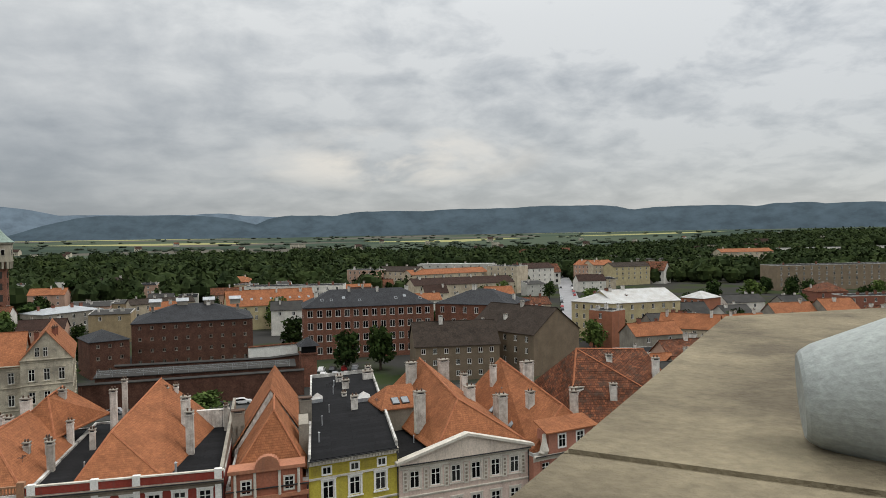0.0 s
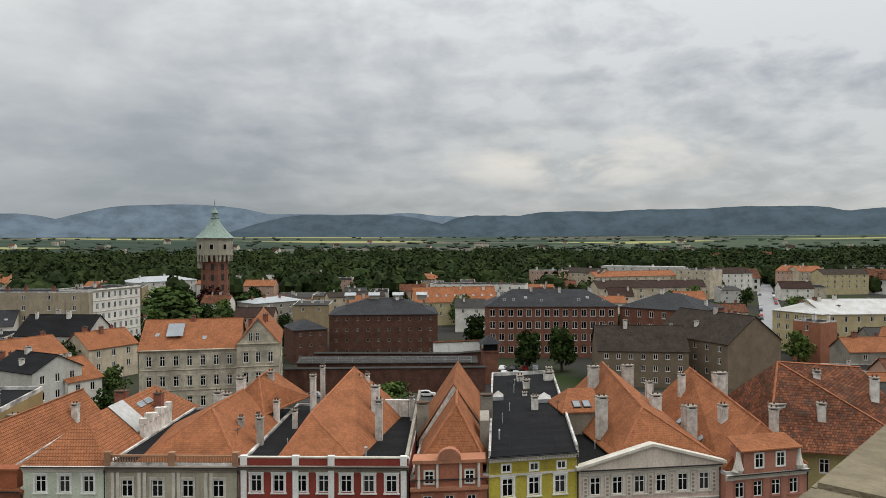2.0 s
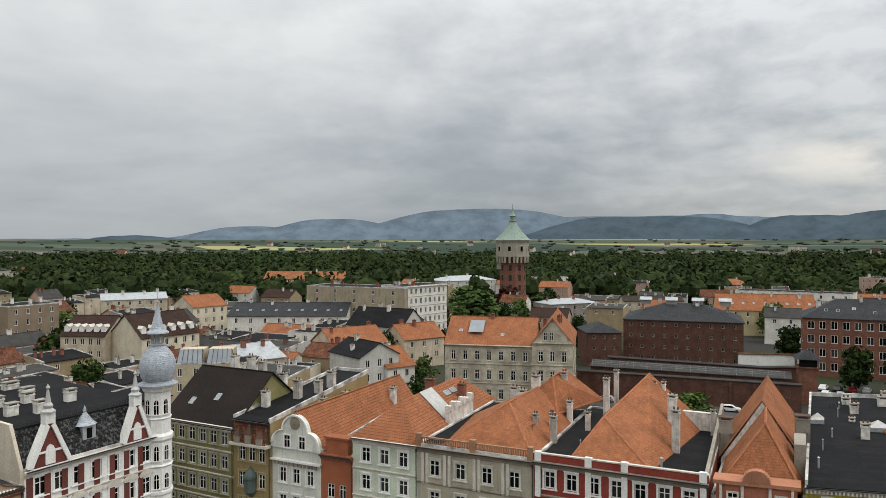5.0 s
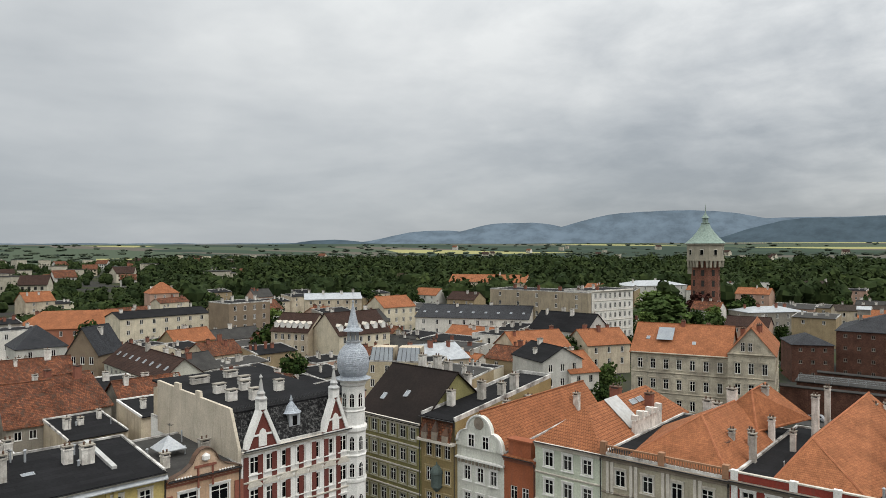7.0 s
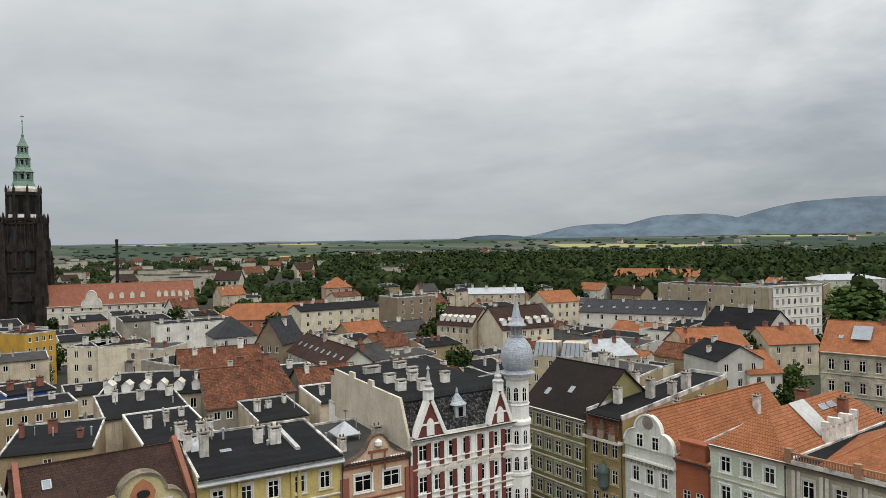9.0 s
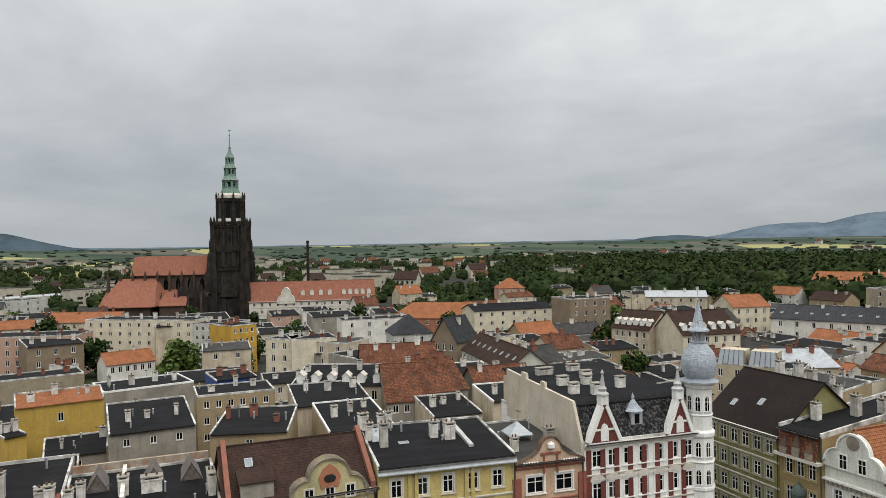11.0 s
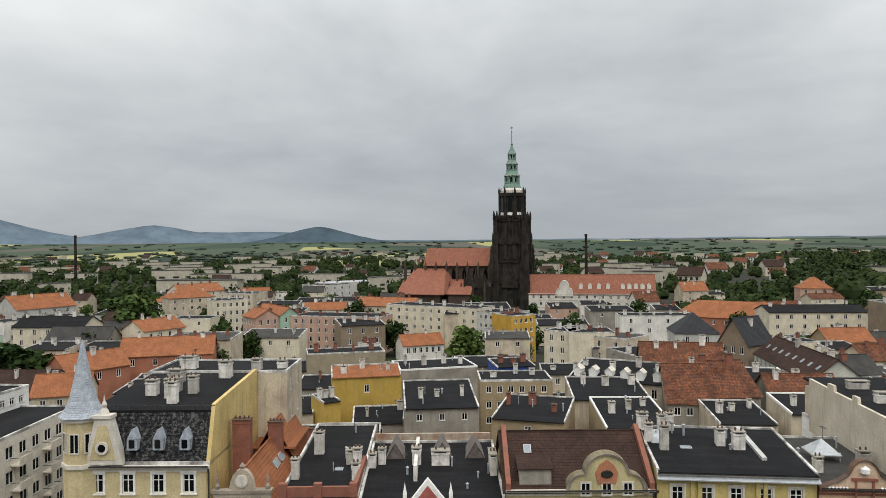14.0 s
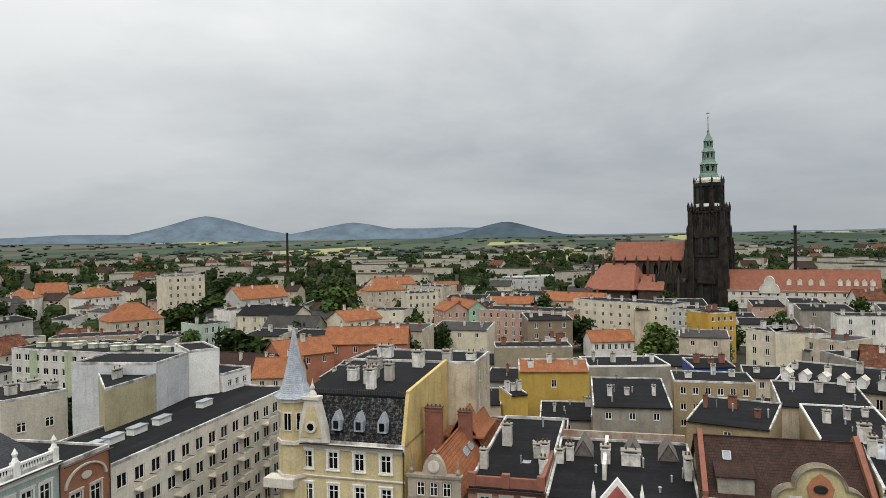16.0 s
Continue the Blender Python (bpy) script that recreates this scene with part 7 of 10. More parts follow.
h = House((117.5, 229.7), (145.0, 231.8), 20, 13.5, "gx", 4, plaster((0.52, 0.44, 0.26)), ZINC_LIGHT, "yellow building with pale metal gable roof", rows=3, bays=6, far=True)
h.chimneys((3.3, 8.7, 1.5, 1.0, 0.8), (9.2, 9.5, 1.5, 1.2, 0.8), (17.6, 14.7, 1.5, 0.8, 0.8), (24.6, 14.4, 1.5, 0.8, 0.8), pots=1)
h = House((103.5, 221.3), (108.0, 213.4), 8, 12.5, "flat", 0, plaster((0.36, 0.15, 0.09)), BITUMEN, "terracotta annex with flat roof", rows=3, bays=1, far=True)
h.chimneys((1.6, 2.9, 1.2, 1.2, 0.8), (4.0, 4.5, 2.0, 1.0, 0.8), (7.7, 5.9, 1.8, 0.6, 0.8), pots=1)
h = House((118.0, 201.3), (130.9, 189.0), 10, 8.5, "gx", 4, RENDER_WARM, TILE, "low house with orange tiled roof", rows=2, bays=4, far=True)
h.chimneys((1.9, 3.9, 2.0, 0.8, 0.8), (9.6, 7.1, 1.8, 1.0, 0.8), (15.4, 4.1, 2.0, 0.8, 0.8), pots=1)
h = House((160.4, 256.0), (164.4, 246.5), 12, 12, "hip", 2.5, plaster((0.36, 0.15, 0.09)), ZINC_LIGHT, "small red house with pale roof", rows=2, bays=3, far=True)
h = House((-20.4, 308.5), (16.2, 314.5), 16, 10.5, "gx", 6, plaster((0.52, 0.44, 0.26)), TILE, "pale yellow school with orange roof and roof windows", rows=2, bays=8, far=True)
h.chimneys((6.4, 8.1, 1.8, 1.0, 0.8), (13.8, 11.7, 1.2, 0.6, 0.8), (21.5, 6.5, 1.8, 0.6, 0.8), (32.0, 6.4, 1.2, 1.2, 0.8), pots=1)
h.skylights((2.1, 3.2), (6.2, 3.2), (10.3, 3.2), (14.4, 3.2), (18.6, 3.2), (22.7, 3.2), (26.8, 3.2), (30.9, 3.2), (35.0, 3.2), size=(0.9, 1.2))
h = House((-17.4, 395.0), (35.0, 384.1), 14, 13, "flat", 0, plaster((0.75, 0.72, 0.66)), BITUMEN, "long white apartment block", rows=3, bays=10, far=True)
h.chimneys((3.8, 6.2, 1.5, 0.6, 0.8), (12.4, 5.4, 2.0, 0.8, 0.8), (23.0, 10.2, 1.8, 0.8, 0.8), (32.8, 6.9, 1.5, 1.0, 0.8), (39.2, 8.2, 1.8, 1.0, 0.8), (47.3, 6.4, 1.8, 1.2, 0.8), mat=CHIMNEY_BRICK, pots=1)
h = House((-38.3, 507.9), (-19.1, 496.4), 14, 10, "hip", 3.5, plaster((0.36, 0.15, 0.09)), TILE, "brick villa with orange roof", rows=2, bays=3, far=True)
h.chimneys((2.2, 6.2, 1.5, 0.8, 0.8), (7.5, 6.5, 1.2, 0.6, 0.8), (14.5, 8.5, 1.8, 0.6, 0.8), (19.3, 10.4, 2.0, 0.6, 0.8), pots=1)
h = House((46.8, 481.1), (65.2, 465.2), 14, 17, "flat", 0, plaster((0.50, 0.33, 0.25)), BITUMEN, "salmon tenement with pale gables", rows=4, bays=6, far=True)
h.chimneys((2.0, 6.0, 2.0, 1.2, 0.8), (7.4, 9.8, 2.0, 0.8, 0.8), (12.6, 9.8, 1.8, 0.8, 0.8), (18.0, 8.7, 1.8, 1.2, 0.8), (21.7, 7.4, 1.8, 0.6, 0.8), pots=1)
h = House((66.0, 476.3), (89.1, 454.5), 14, 16, "gx", 3, RENDER_WARM, TILE_GREY, "beige tenement behind the market square", rows=4, bays=7, far=True)
h.chimneys((3.8, 7.7, 1.8, 1.0, 0.8), (13.4, 7.3, 2.0, 0.6, 0.8), (20.4, 7.3, 1.2, 1.2, 0.8), (27.5, 6.3, 1.8, 1.2, 0.8), pots=1)
h = House((76.0, 390.4), (138.2, 398.6), 16, 11, "gx", 3.5, RENDER_WARM, TILE_BROWN, "low brown roofed hall", rows=2, bays=9, far=True)
h.chimneys((5.4, 6.8, 1.5, 1.2, 0.8), (21.1, 8.6, 1.8, 1.2, 0.8), (37.9, 7.4, 1.8, 0.8, 0.8), (53.7, 7.6, 1.5, 0.8, 0.8), pots=1)
h = House((85.9, 449.8), (143.0, 468.0), 14, 14, "gx", 3, RENDER_WARM, TILE, "tenement row with orange roof", rows=3, bays=9, far=True)
h.chimneys((5.6, 6.4, 1.2, 1.0, 0.8), (20.5, 7.1, 2.0, 0.8, 0.8), (37.8, 8.3, 2.0, 0.8, 0.8), (54.1, 7.2, 1.8, 0.8, 0.8), pots=1)
h = House((103.5, 521.0), (155.1, 495.3), 14, 18, "flat", 0, plaster((0.53, 0.52, 0.48)), ZINC_LIGHT, "grey tenement with pale roof", rows=4, bays=9, far=True)
h.chimneys((6.2, 8.3, 1.5, 0.6, 0.8), (22.8, 5.7, 1.2, 1.0, 0.8), (35.7, 8.5, 1.5, 1.2, 0.8), (51.6, 8.2, 2.0, 1.0, 0.8), pots=1)
h = House((140.8, 462.0), (155.6, 443.0), 14, 18, "flat", 0, RENDER_WARM, BITUMEN, "beige tenement with bare wall", rows=4, bays=4, far=True)
h.chimneys((2.5, 7.4, 1.2, 1.2, 0.8), (6.3, 8.8, 1.5, 0.8, 0.8), (11.3, 5.1, 1.5, 0.8, 0.8), (16.8, 8.5, 1.2, 1.0, 0.8), (20.9, 9.6, 1.5, 1.2, 0.8), pots=1)
h = House((165.9, 468.8), (195.6, 475.7), 14, 15, "gx", 3.5, plaster((0.75, 0.72, 0.66)), TILE_BROWN, "white tenement with brown roof", rows=3, bays=6, far=True)
h.chimneys((2.7, 5.6, 1.8, 0.6, 0.8), (12.1, 5.8, 1.2, 0.8, 0.8), (17.8, 8.9, 1.2, 0.6, 0.8), (28.0, 8.6, 2.0, 1.0, 0.8), mat=CHIMNEY_BRICK, pots=1)
h = House((227.7, 513.7), (237.2, 498.0), 16, 15, "gx", 3.5, plaster((0.50, 0.33, 0.25)), TILE, "pinkish corner tenement with orange roof", rows=3, bays=5, far=True)
h.chimneys((3.4, 6.5, 1.5, 0.8, 0.8), (10.2, 10.2, 1.2, 0.8, 0.8), (16.2, 7.8, 1.8, 0.8, 0.8), pots=1)
h = House((235.8, 494.5), (254.4, 497.0), 16, 15, "gx", 3.5, RENDER_WARM, TILE, "beige tenement with orange roof", rows=3, bays=5, far=True)
h.chimneys((4.3, 5.7, 1.5, 0.8, 0.8), (10.3, 11.5, 2.0, 0.6, 0.8), (15.8, 11.7, 1.2, 1.0, 0.8), pots=1)
h = House((243.9, 478.5), (275.9, 481.6), 14, 14, "gx", 3, plaster((0.52, 0.44, 0.26)), TILE_GREY, "yellowish tenement behind the market square", rows=3, bays=6, far=True)
h.chimneys((4.6, 7.9, 1.5, 0.8, 0.8), (13.2, 8.4, 1.2, 1.0, 0.8), (20.7, 7.1, 1.5, 1.0, 0.8), (28.6, 6.6, 2.0, 1.2, 0.8), pots=1)
h = House((401.9, 573.4), (455.6, 570.7), 14, 20, "gx", 3, RENDER_WARM, TILE, "pale apartment house with dormers", rows=4, bays=8, far=True)
h.chimneys((6.3, 7.6, 2.0, 1.0, 0.8), (19.2, 7.2, 1.5, 0.8, 0.8), (34.8, 9.4, 2.0, 1.0, 0.8), (46.1, 8.0, 1.5, 0.8, 0.8), pots=1)
h = House((314.0, 390.4), (396.5, 377.7), 20, 16, "flat", 0, plaster((0.26, 0.20, 0.14)), BITUMEN, "long brown stone tenement block", rows=4, bays=16, far=True, win=(1.2, 2.0))
h.chimneys((9.4, 8.2, 1.5, 0.8, 0.8), (19.1, 9.8, 1.2, 1.0, 0.8), (33.3, 10.3, 1.8, 1.0, 0.8), (50.8, 10.6, 2.0, 1.2, 0.8), (64.8, 12.3, 1.2, 1.0, 0.8), (78.5, 9.9, 2.0, 1.0, 0.8), mat=CHIMNEY_BRICK, pots=1)
h = House((592.2, 733.7), (675.6, 723.4), 14, 18, "flat", 0, plaster((0.75, 0.72, 0.66)), BITUMEN, "white modern apartment block", rows=3, bays=10, far=True)
h.chimneys((7.4, 8.7, 1.5, 1.0, 0.8), (21.8, 8.5, 2.0, 0.8, 0.8), (34.2, 9.8, 2.0, 1.0, 0.8), (51.7, 7.0, 1.8, 1.2, 0.8), (62.5, 9.1, 1.8, 1.2, 0.8), (76.0, 7.6, 1.5, 1.0, 0.8), mat=CHIMNEY_BRICK, pots=1)
h = House((700.9, 741.1), (772.7, 727.1), 14, 18, "flat", 0, plaster((0.75, 0.72, 0.66)), BITUMEN, "white modern apartment block", rows=3, bays=10, far=True)
h.chimneys((4.7, 8.8, 1.8, 1.0, 0.8), (20.4, 5.3, 2.0, 1.0, 0.8), (30.3, 6.6, 1.8, 0.8, 0.8), (40.7, 5.2, 1.5, 0.8, 0.8), (56.9, 7.4, 1.5, 0.8, 0.8), (65.8, 7.7, 1.2, 0.6, 0.8), pots=1)
h = House((250.7, 283.9), (266.2, 281.6), 12, 9, "hip", 4, CHIMNEY_BRICK, TILE_OLD, "small house with old red roof", rows=2, bays=3, far=True)
h.chimneys((1.7, 7.7, 2.0, 0.6, 0.8), (7.9, 7.7, 1.5, 0.8, 0.8), (12.5, 4.6, 1.2, 0.6, 0.8), pots=1)
h = House((245.0, 259.6), (270.2, 254.7), 12, 9, "flat", 0, CHIMNEY_BRICK, BITUMEN, "brick house with flat roof", rows=2, bays=5, far=True)
h.chimneys((2.3, 5.6, 1.2, 1.0, 0.8), (8.6, 6.4, 1.2, 1.0, 0.8), (11.9, 4.8, 1.5, 0.8, 0.8), (17.4, 7.2, 1.8, 1.0, 0.8), (22.3, 8.7, 1.2, 1.2, 0.8), mat=CHIMNEY_BRICK, pots=1)
h = House((-160.8, 504.5), (-139.3, 524.3), 14, 12, "flat", 0, plaster((0.75, 0.72, 0.66)), BITUMEN, "white villa with flat roof", rows=3, bays=6, far=True)
h.chimneys((2.6, 6.1, 1.2, 1.0, 0.8), (7.2, 9.8, 2.0, 0.6, 0.8), (11.9, 8.0, 1.8, 1.2, 0.8), (17.0, 9.1, 1.2, 0.6, 0.8), (21.9, 10.4, 1.8, 0.8, 0.8), (26.2, 10.1, 1.5, 1.0, 0.8), mat=CHIMNEY_BRICK, pots=1)
h = House((-114.5, 496.2), (-90.3, 514.6), 14, 11, "hip", 4, plaster((0.52, 0.44, 0.26)), TILE_GREY, "yellowish villa with a dormer gable", rows=2, bays=5, far=True)
h.chimneys((2.6, 5.0, 1.0, 0.8, 0.8), (12.4, 8.0, 1.2, 0.8, 0.8), (19.3, 6.3, 1.5, 1.2, 0.8), (27.1, 5.9, 2.0, 1.2, 0.8), pots=1)
h = House((-93.9, 318.5), (-75.9, 338.8), 16, 9, "hip", 2, RENDER_GREY, ZINC, "grey workshop with a metal roof", rows=2, bays=5, far=True)
h.chimneys((3.9, 9.3, 1.8, 0.8, 0.8), (9.1, 7.3, 1.2, 1.2, 0.8), (16.8, 5.9, 2.0, 1.0, 0.8), (23.2, 9.2, 1.8, 1.2, 0.8), mat=CHIMNEY_BRICK, pots=1)
h = House((-64.4, 341.2), (-38.0, 350.6), 14, 10, "gx", 2, RENDER_WARM, TILE_GREY, "low beige building with dark roof", rows=2, bays=6, far=True)
h.chimneys((3.5, 7.5, 1.2, 0.6, 0.8), (11.7, 8.5, 1.5, 1.0, 0.8), (16.8, 9.6, 2.0, 0.8, 0.8), (23.9, 5.0, 1.2, 0.8, 0.8), pots=1)
h = House((-165.4, 226.5), (-121.6, 226.0), 14, 21.2, "flat", 0, plaster((0.38, 0.32, 0.23), 0.5), BITUMEN, "tenement with bare sandy fire walls", rows=4, bays=5, win=(1.1, 1.6), far=True)
h.chimneys((5.4, 9.6, 1.5, 1.0, 0.8), (11.1, 8.6, 1.2, 0.8, 0.8), (19.6, 5.1, 1.8, 0.8, 0.8), (27.8, 7.2, 1.5, 1.0, 0.8), (36.9, 5.2, 1.2, 0.6, 0.8), (43.6, 7.2, 2.0, 1.0, 0.8), mat=CHIMNEY_BRICK, pots=1)
h = House((-121.2, 228.0), (-115.5, 249.6), 14, 21.8, "flat", 0, plaster((0.75, 0.72, 0.66)), BITUMEN, "white ornate tenement facade", rows=5, bays=8, win=(1.1, 2.0), storey=3.6, cornice=TRIM)
h.chimneys((2.0, 8.4, 1.5, 0.8, 0.8), (5.7, 10.0, 1.5, 0.6, 0.8), (10.7, 9.2, 1.8, 0.8, 0.8), pots=1)
h = House((-200.1, 429.0), (-176.6, 465.0), 22, 12, "hip", 3, plaster((0.53, 0.52, 0.48)), ZINC, "grey public building with metal roof", rows=2, bays=6, far=True)
h.chimneys((6.9, 8.4, 2.0, 1.0, 0.8), (14.5, 12.8, 2.0, 1.0, 0.8), (27.7, 13.7, 1.8, 1.2, 0.8), (38.2, 16.2, 1.2, 1.2, 0.8), pots=1)
h = House((-323.5, 392.8), (-270.3, 411.9), 16, 13, "gx", 5, RENDER_WARM, TILE, "long building with a broad orange roof", rows=2, bays=9, far=True)
h.chimneys((8.5, 11.5, 1.8, 0.8, 0.8), (22.5, 9.3, 1.5, 0.6, 0.8), (36.0, 7.5, 2.0, 0.8, 0.8), (50.9, 5.7, 1.2, 1.0, 0.8), pots=1)
h = House((-179.9, 198.1), (-140.4, 215.8), 22, 11.5, "gx", 4, plaster((0.75, 0.72, 0.66)), SLATE, "long house with a dark roof and skylights", rows=2, bays=8, far=True)
h.chimneys((5.7, 10.9, 1.2, 0.8, 0.8), (14.2, 9.1, 1.2, 0.8, 0.8), (27.2, 11.2, 1.0, 1.2, 0.8), (39.9, 14.0, 1.5, 1.0, 0.8), pots=1)
h.skylights((2.4, 4.4), (7.2, 4.4), (12.0, 4.4), (16.8, 4.4), (21.6, 4.4), (26.5, 4.4), (31.3, 4.4), (36.1, 4.4), (40.9, 4.4), size=(0.9, 1.2))
h = House((-182.8, 133.9), (-170.1, 138.1), 14, 12, "gx", 5, RENDER_WARM, TILE_BROWN, "house with brown roof and white dormers", rows=3, bays=5, far=True)
h.chimneys((2.3, 10.2, 1.5, 1.0, 0.8), (8.7, 10.0, 1.8, 1.0, 0.8), mat=CHIMNEY_BRICK, pots=1)
h.dormers((1.1, 1.2), (3.4, 1.2), (5.6, 1.2), (7.8, 1.2), (10.1, 1.2), (12.3, 1.2), wall=WHITE, roof=TRIM)
h = House((-156.4, 138.8), (-153.3, 157.0), 16, 12, "gx", 6, plaster((0.67, 0.60, 0.46)), TILE_BROWN, "cream gabled house with brown roof", rows=3, bays=6, far=True)
h.chimneys((3.1, 9.1, 1.8, 1.0, 0.8), (8.8, 6.0, 2.0, 1.2, 0.8), (15.0, 8.5, 1.8, 1.0, 0.8), pots=1)
h.dormers((1.5, 1.2), (4.6, 1.2), (7.7, 1.2), (10.8, 1.2), (13.9, 1.2), (16.9, 1.2), wall=WHITE, roof=TRIM)
h = House((-217.7, 141.5), (-216.9, 158.5), 14, 18, "flat", 0, plaster((0.26, 0.20, 0.14)), BITUMEN, "tall brown tenement behind the market square", rows=4, bays=4, far=True)
h.chimneys((2.1, 8.0, 1.5, 0.8, 0.8), (7.2, 9.9, 2.0, 0.8, 0.8), (10.8, 5.8, 1.8, 0.8, 0.8), (15.5, 7.7, 2.0, 0.8, 0.8), pots=1)
h = House((-382.1, 197.4), (-377.9, 212.9), 14, 12, "hip", 6, plaster((0.50, 0.33, 0.25)), TILE, "red roofed villa with gables", rows=3, bays=3, far=True)
h.chimneys((2.9, 9.1, 1.2, 1.2, 0.8), (8.0, 5.8, 1.5, 1.2, 0.8), (13.4, 7.0, 1.5, 1.2, 0.8), pots=1)
h = House((-107.4, 159.4), (-99.3, 174.3), 14, 10, "gx", 4, RENDER_WARM, TILE, "house with orange roof and brick stacks", rows=2, bays=4, far=True)
h.chimneys((1.9, 5.3, 1.2, 0.6, 0.8), (8.5, 10.0, 1.8, 1.0, 0.8), (15.1, 7.5, 1.2, 1.0, 0.8), mat=CHIMNEY_BRICK, pots=1)
h = House((-87.8, 140.9), (-82.9, 151.0), 14, 11, "gy", 3, plaster((0.53, 0.52, 0.48)), BITUMEN, "pale grey gabled house", rows=3, bays=3)
h.chimneys((1.9, 6.3, 1.2, 0.8, 0.8), (5.3, 9.5, 1.2, 1.2, 0.8), (9.9, 5.6, 1.2, 1.0, 0.8), pots=1)
h = House((-124.0, 117.5), (-107.5, 127.5), 9, 10.4, "flat", 0, plaster((0.50, 0.43, 0.30)), BITUMEN, "beige back house with a glazed mansard front", rows=2, bays=5, far=True)
for x0 in (4.6, 11.2):
    m = Mesh()
    m.slab([(x0 - 2.9, 0.0, 10.5), (x0 + 2.9, 0.0, 10.5), (x0 + 2.6, 1.6, 13.6), (x0 - 2.6, 1.6, 13.6)], 0.12)
    m.box(x0 - 2.8, x0 + 2.8, 1.7, 6.5, 10.4, 13.5, 1)
    g = part("mansard", m, [SKYGLASS, RENDER_WARM], h.ob, "glazed mansard front with pale bars")
    for i in range(6):
        t_ = i / 5
        m = Mesh()
        m.slab([(x0 - 2.9 + 5.7 * t_, -0.05, 10.55), (x0 - 2.8 + 5.7 * t_, -0.05, 10.55), (x0 - 2.5 + 5.1 * t_, 1.55, 13.72), (x0 - 2.6 + 5.1 * t_, 1.55, 13.72)], 0.1)
        part("glazing_bar", m, IRON, g)
h.chimneys((2.5, 7.9, 2.0, 1.0, 0.8), (7.3, 6.8, 1.8, 1.0, 0.8), (10.8, 9.2, 2.0, 1.0, 0.8), pots=1)
h = House((-116.6, 129.3), (-111.1, 142.9), 16, 9.5, "gx", 3, RENDER_WARM, ZINC, "back building with glazed roof", rows=2, bays=4, far=True)
h.chimneys((3.1, 11.2, 1.5, 1.0, 0.8), (6.6, 6.3, 1.8, 1.2, 0.8), (11.8, 6.0, 1.5, 0.8, 0.8), mat=CHIMNEY_BRICK, pots=1)
h = House((-138.1, 179.1), (-116.9, 179.6), 12, 10, "flat", 0, plaster((0.75, 0.72, 0.66)), BITUMEN, "white back house with flat roof", rows=2, bays=5, far=True)
h.chimneys((1.9, 5.8, 2.0, 1.2, 0.8), (5.7, 5.8, 1.8, 1.0, 0.8), (11.4, 6.8, 1.2, 1.2, 0.8), (14.2, 7.4, 1.8, 1.0, 0.8), (19.0, 6.4, 1.8, 1.2, 0.8), pots=1)
h = House((-83.7, 146.9), (-80.0, 154.0), 14, 8, "gx", 4, plaster((0.75, 0.72, 0.66)), TILE, "white cottage with orange roof", rows=2, bays=2, far=True)
h.chimneys((1.7, 4.9, 1.8, 0.6, 0.8), (6.2, 9.2, 1.8, 0.8, 0.8), pots=1)
h = House((-123.9, 191.1), (-103.2, 189.9), 14, 12, "gx", 5, plaster((0.53, 0.52, 0.48)), BITUMEN, "house with a black roof", rows=1, bays=0, far=True)
h.chimneys((2.9, 5.7, 1.8, 0.6, 0.8), (8.2, 7.3, 1.5, 1.2, 0.8), (12.3, 5.9, 2.0, 1.2, 0.8), (18.1, 9.6, 1.8, 1.2, 0.8), pots=1)
h = House((-99.7, 185.0), (-92.5, 197.9), 12, 9, "gx", 4, RENDER_WARM, TILE, "house with orange tiled roof", rows=2, bays=3, far=True)
h.chimneys((3.3, 6.9, 1.8, 1.2, 0.8), (6.8, 4.8, 1.8, 1.0, 0.8), (12.1, 8.0, 2.0, 0.8, 0.8), mat=CHIMNEY_BRICK, pots=1)
h = House((-196.6, 198.2), (-193.4, 212.9), 14, 14, "gx", 4, plaster((0.67, 0.60, 0.46)), TILE, "cream tenement with orange roof", rows=3, bays=4, far=True)
h.chimneys((2.9, 9.6, 1.8, 1.0, 0.8), (7.3, 10.2, 1.2, 1.2, 0.8), (12.3, 8.9, 1.2, 1.2, 0.8), mat=CHIMNEY_BRICK, pots=1)
h = House((-277.5, 223.8), (-260.6, 246.4), 16, 12, "gx", 2.5, RENDER_WARM, ZINC, "long low grey block", rows=2, bays=6, far=True)
h.chimneys((2.4, 9.3, 2.0, 1.2, 0.8), (9.4, 6.6, 1.8, 1.2, 0.8), (18.6, 6.6, 1.5, 1.2, 0.8), (24.8, 9.1, 2.0, 1.2, 0.8), pots=1)
h = House((-248.8, -52.7), (-239.6, -20.5), 14, 13, "flat", 0, plaster((0.50, 0.33, 0.25)), BITUMEN, "pink apartment row behind the market square", rows=4, bays=11, storey=3.0, far=True, side=(("l", 4),))
h.chimneys((2.0, 6.6, 1.2, 0.8, 0.8), (8.4, 7.0, 1.5, 0.8, 0.8), (13.6, 10.0, 1.2, 0.6, 0.8), (20.2, 4.9, 1.5, 0.6, 0.8), (25.3, 10.3, 1.2, 0.6, 0.8), (31.3, 9.9, 1.0, 1.2, 0.8), mat=CHIMNEY_BRICK, pots=1)
h = House((-269.0, -70.4), (-247.3, -55.9), 7, 13.5, "gx", 2.4, plaster((0.33, 0.50, 0.38)), TILE, "mint green street facade", rows=4, bays=6, side=(("r", 2),))
h.chimneys((2.5, 5.0, 1.2, 1.0, 0.8), (9.0, 4.8, 1.2, 0.8, 0.8), (15.9, 5.3, 1.5, 0.8, 0.8), (23.6, 7.3, 1.8, 0.8, 0.8), mat=CHIMNEY_BRICK, pots=1)
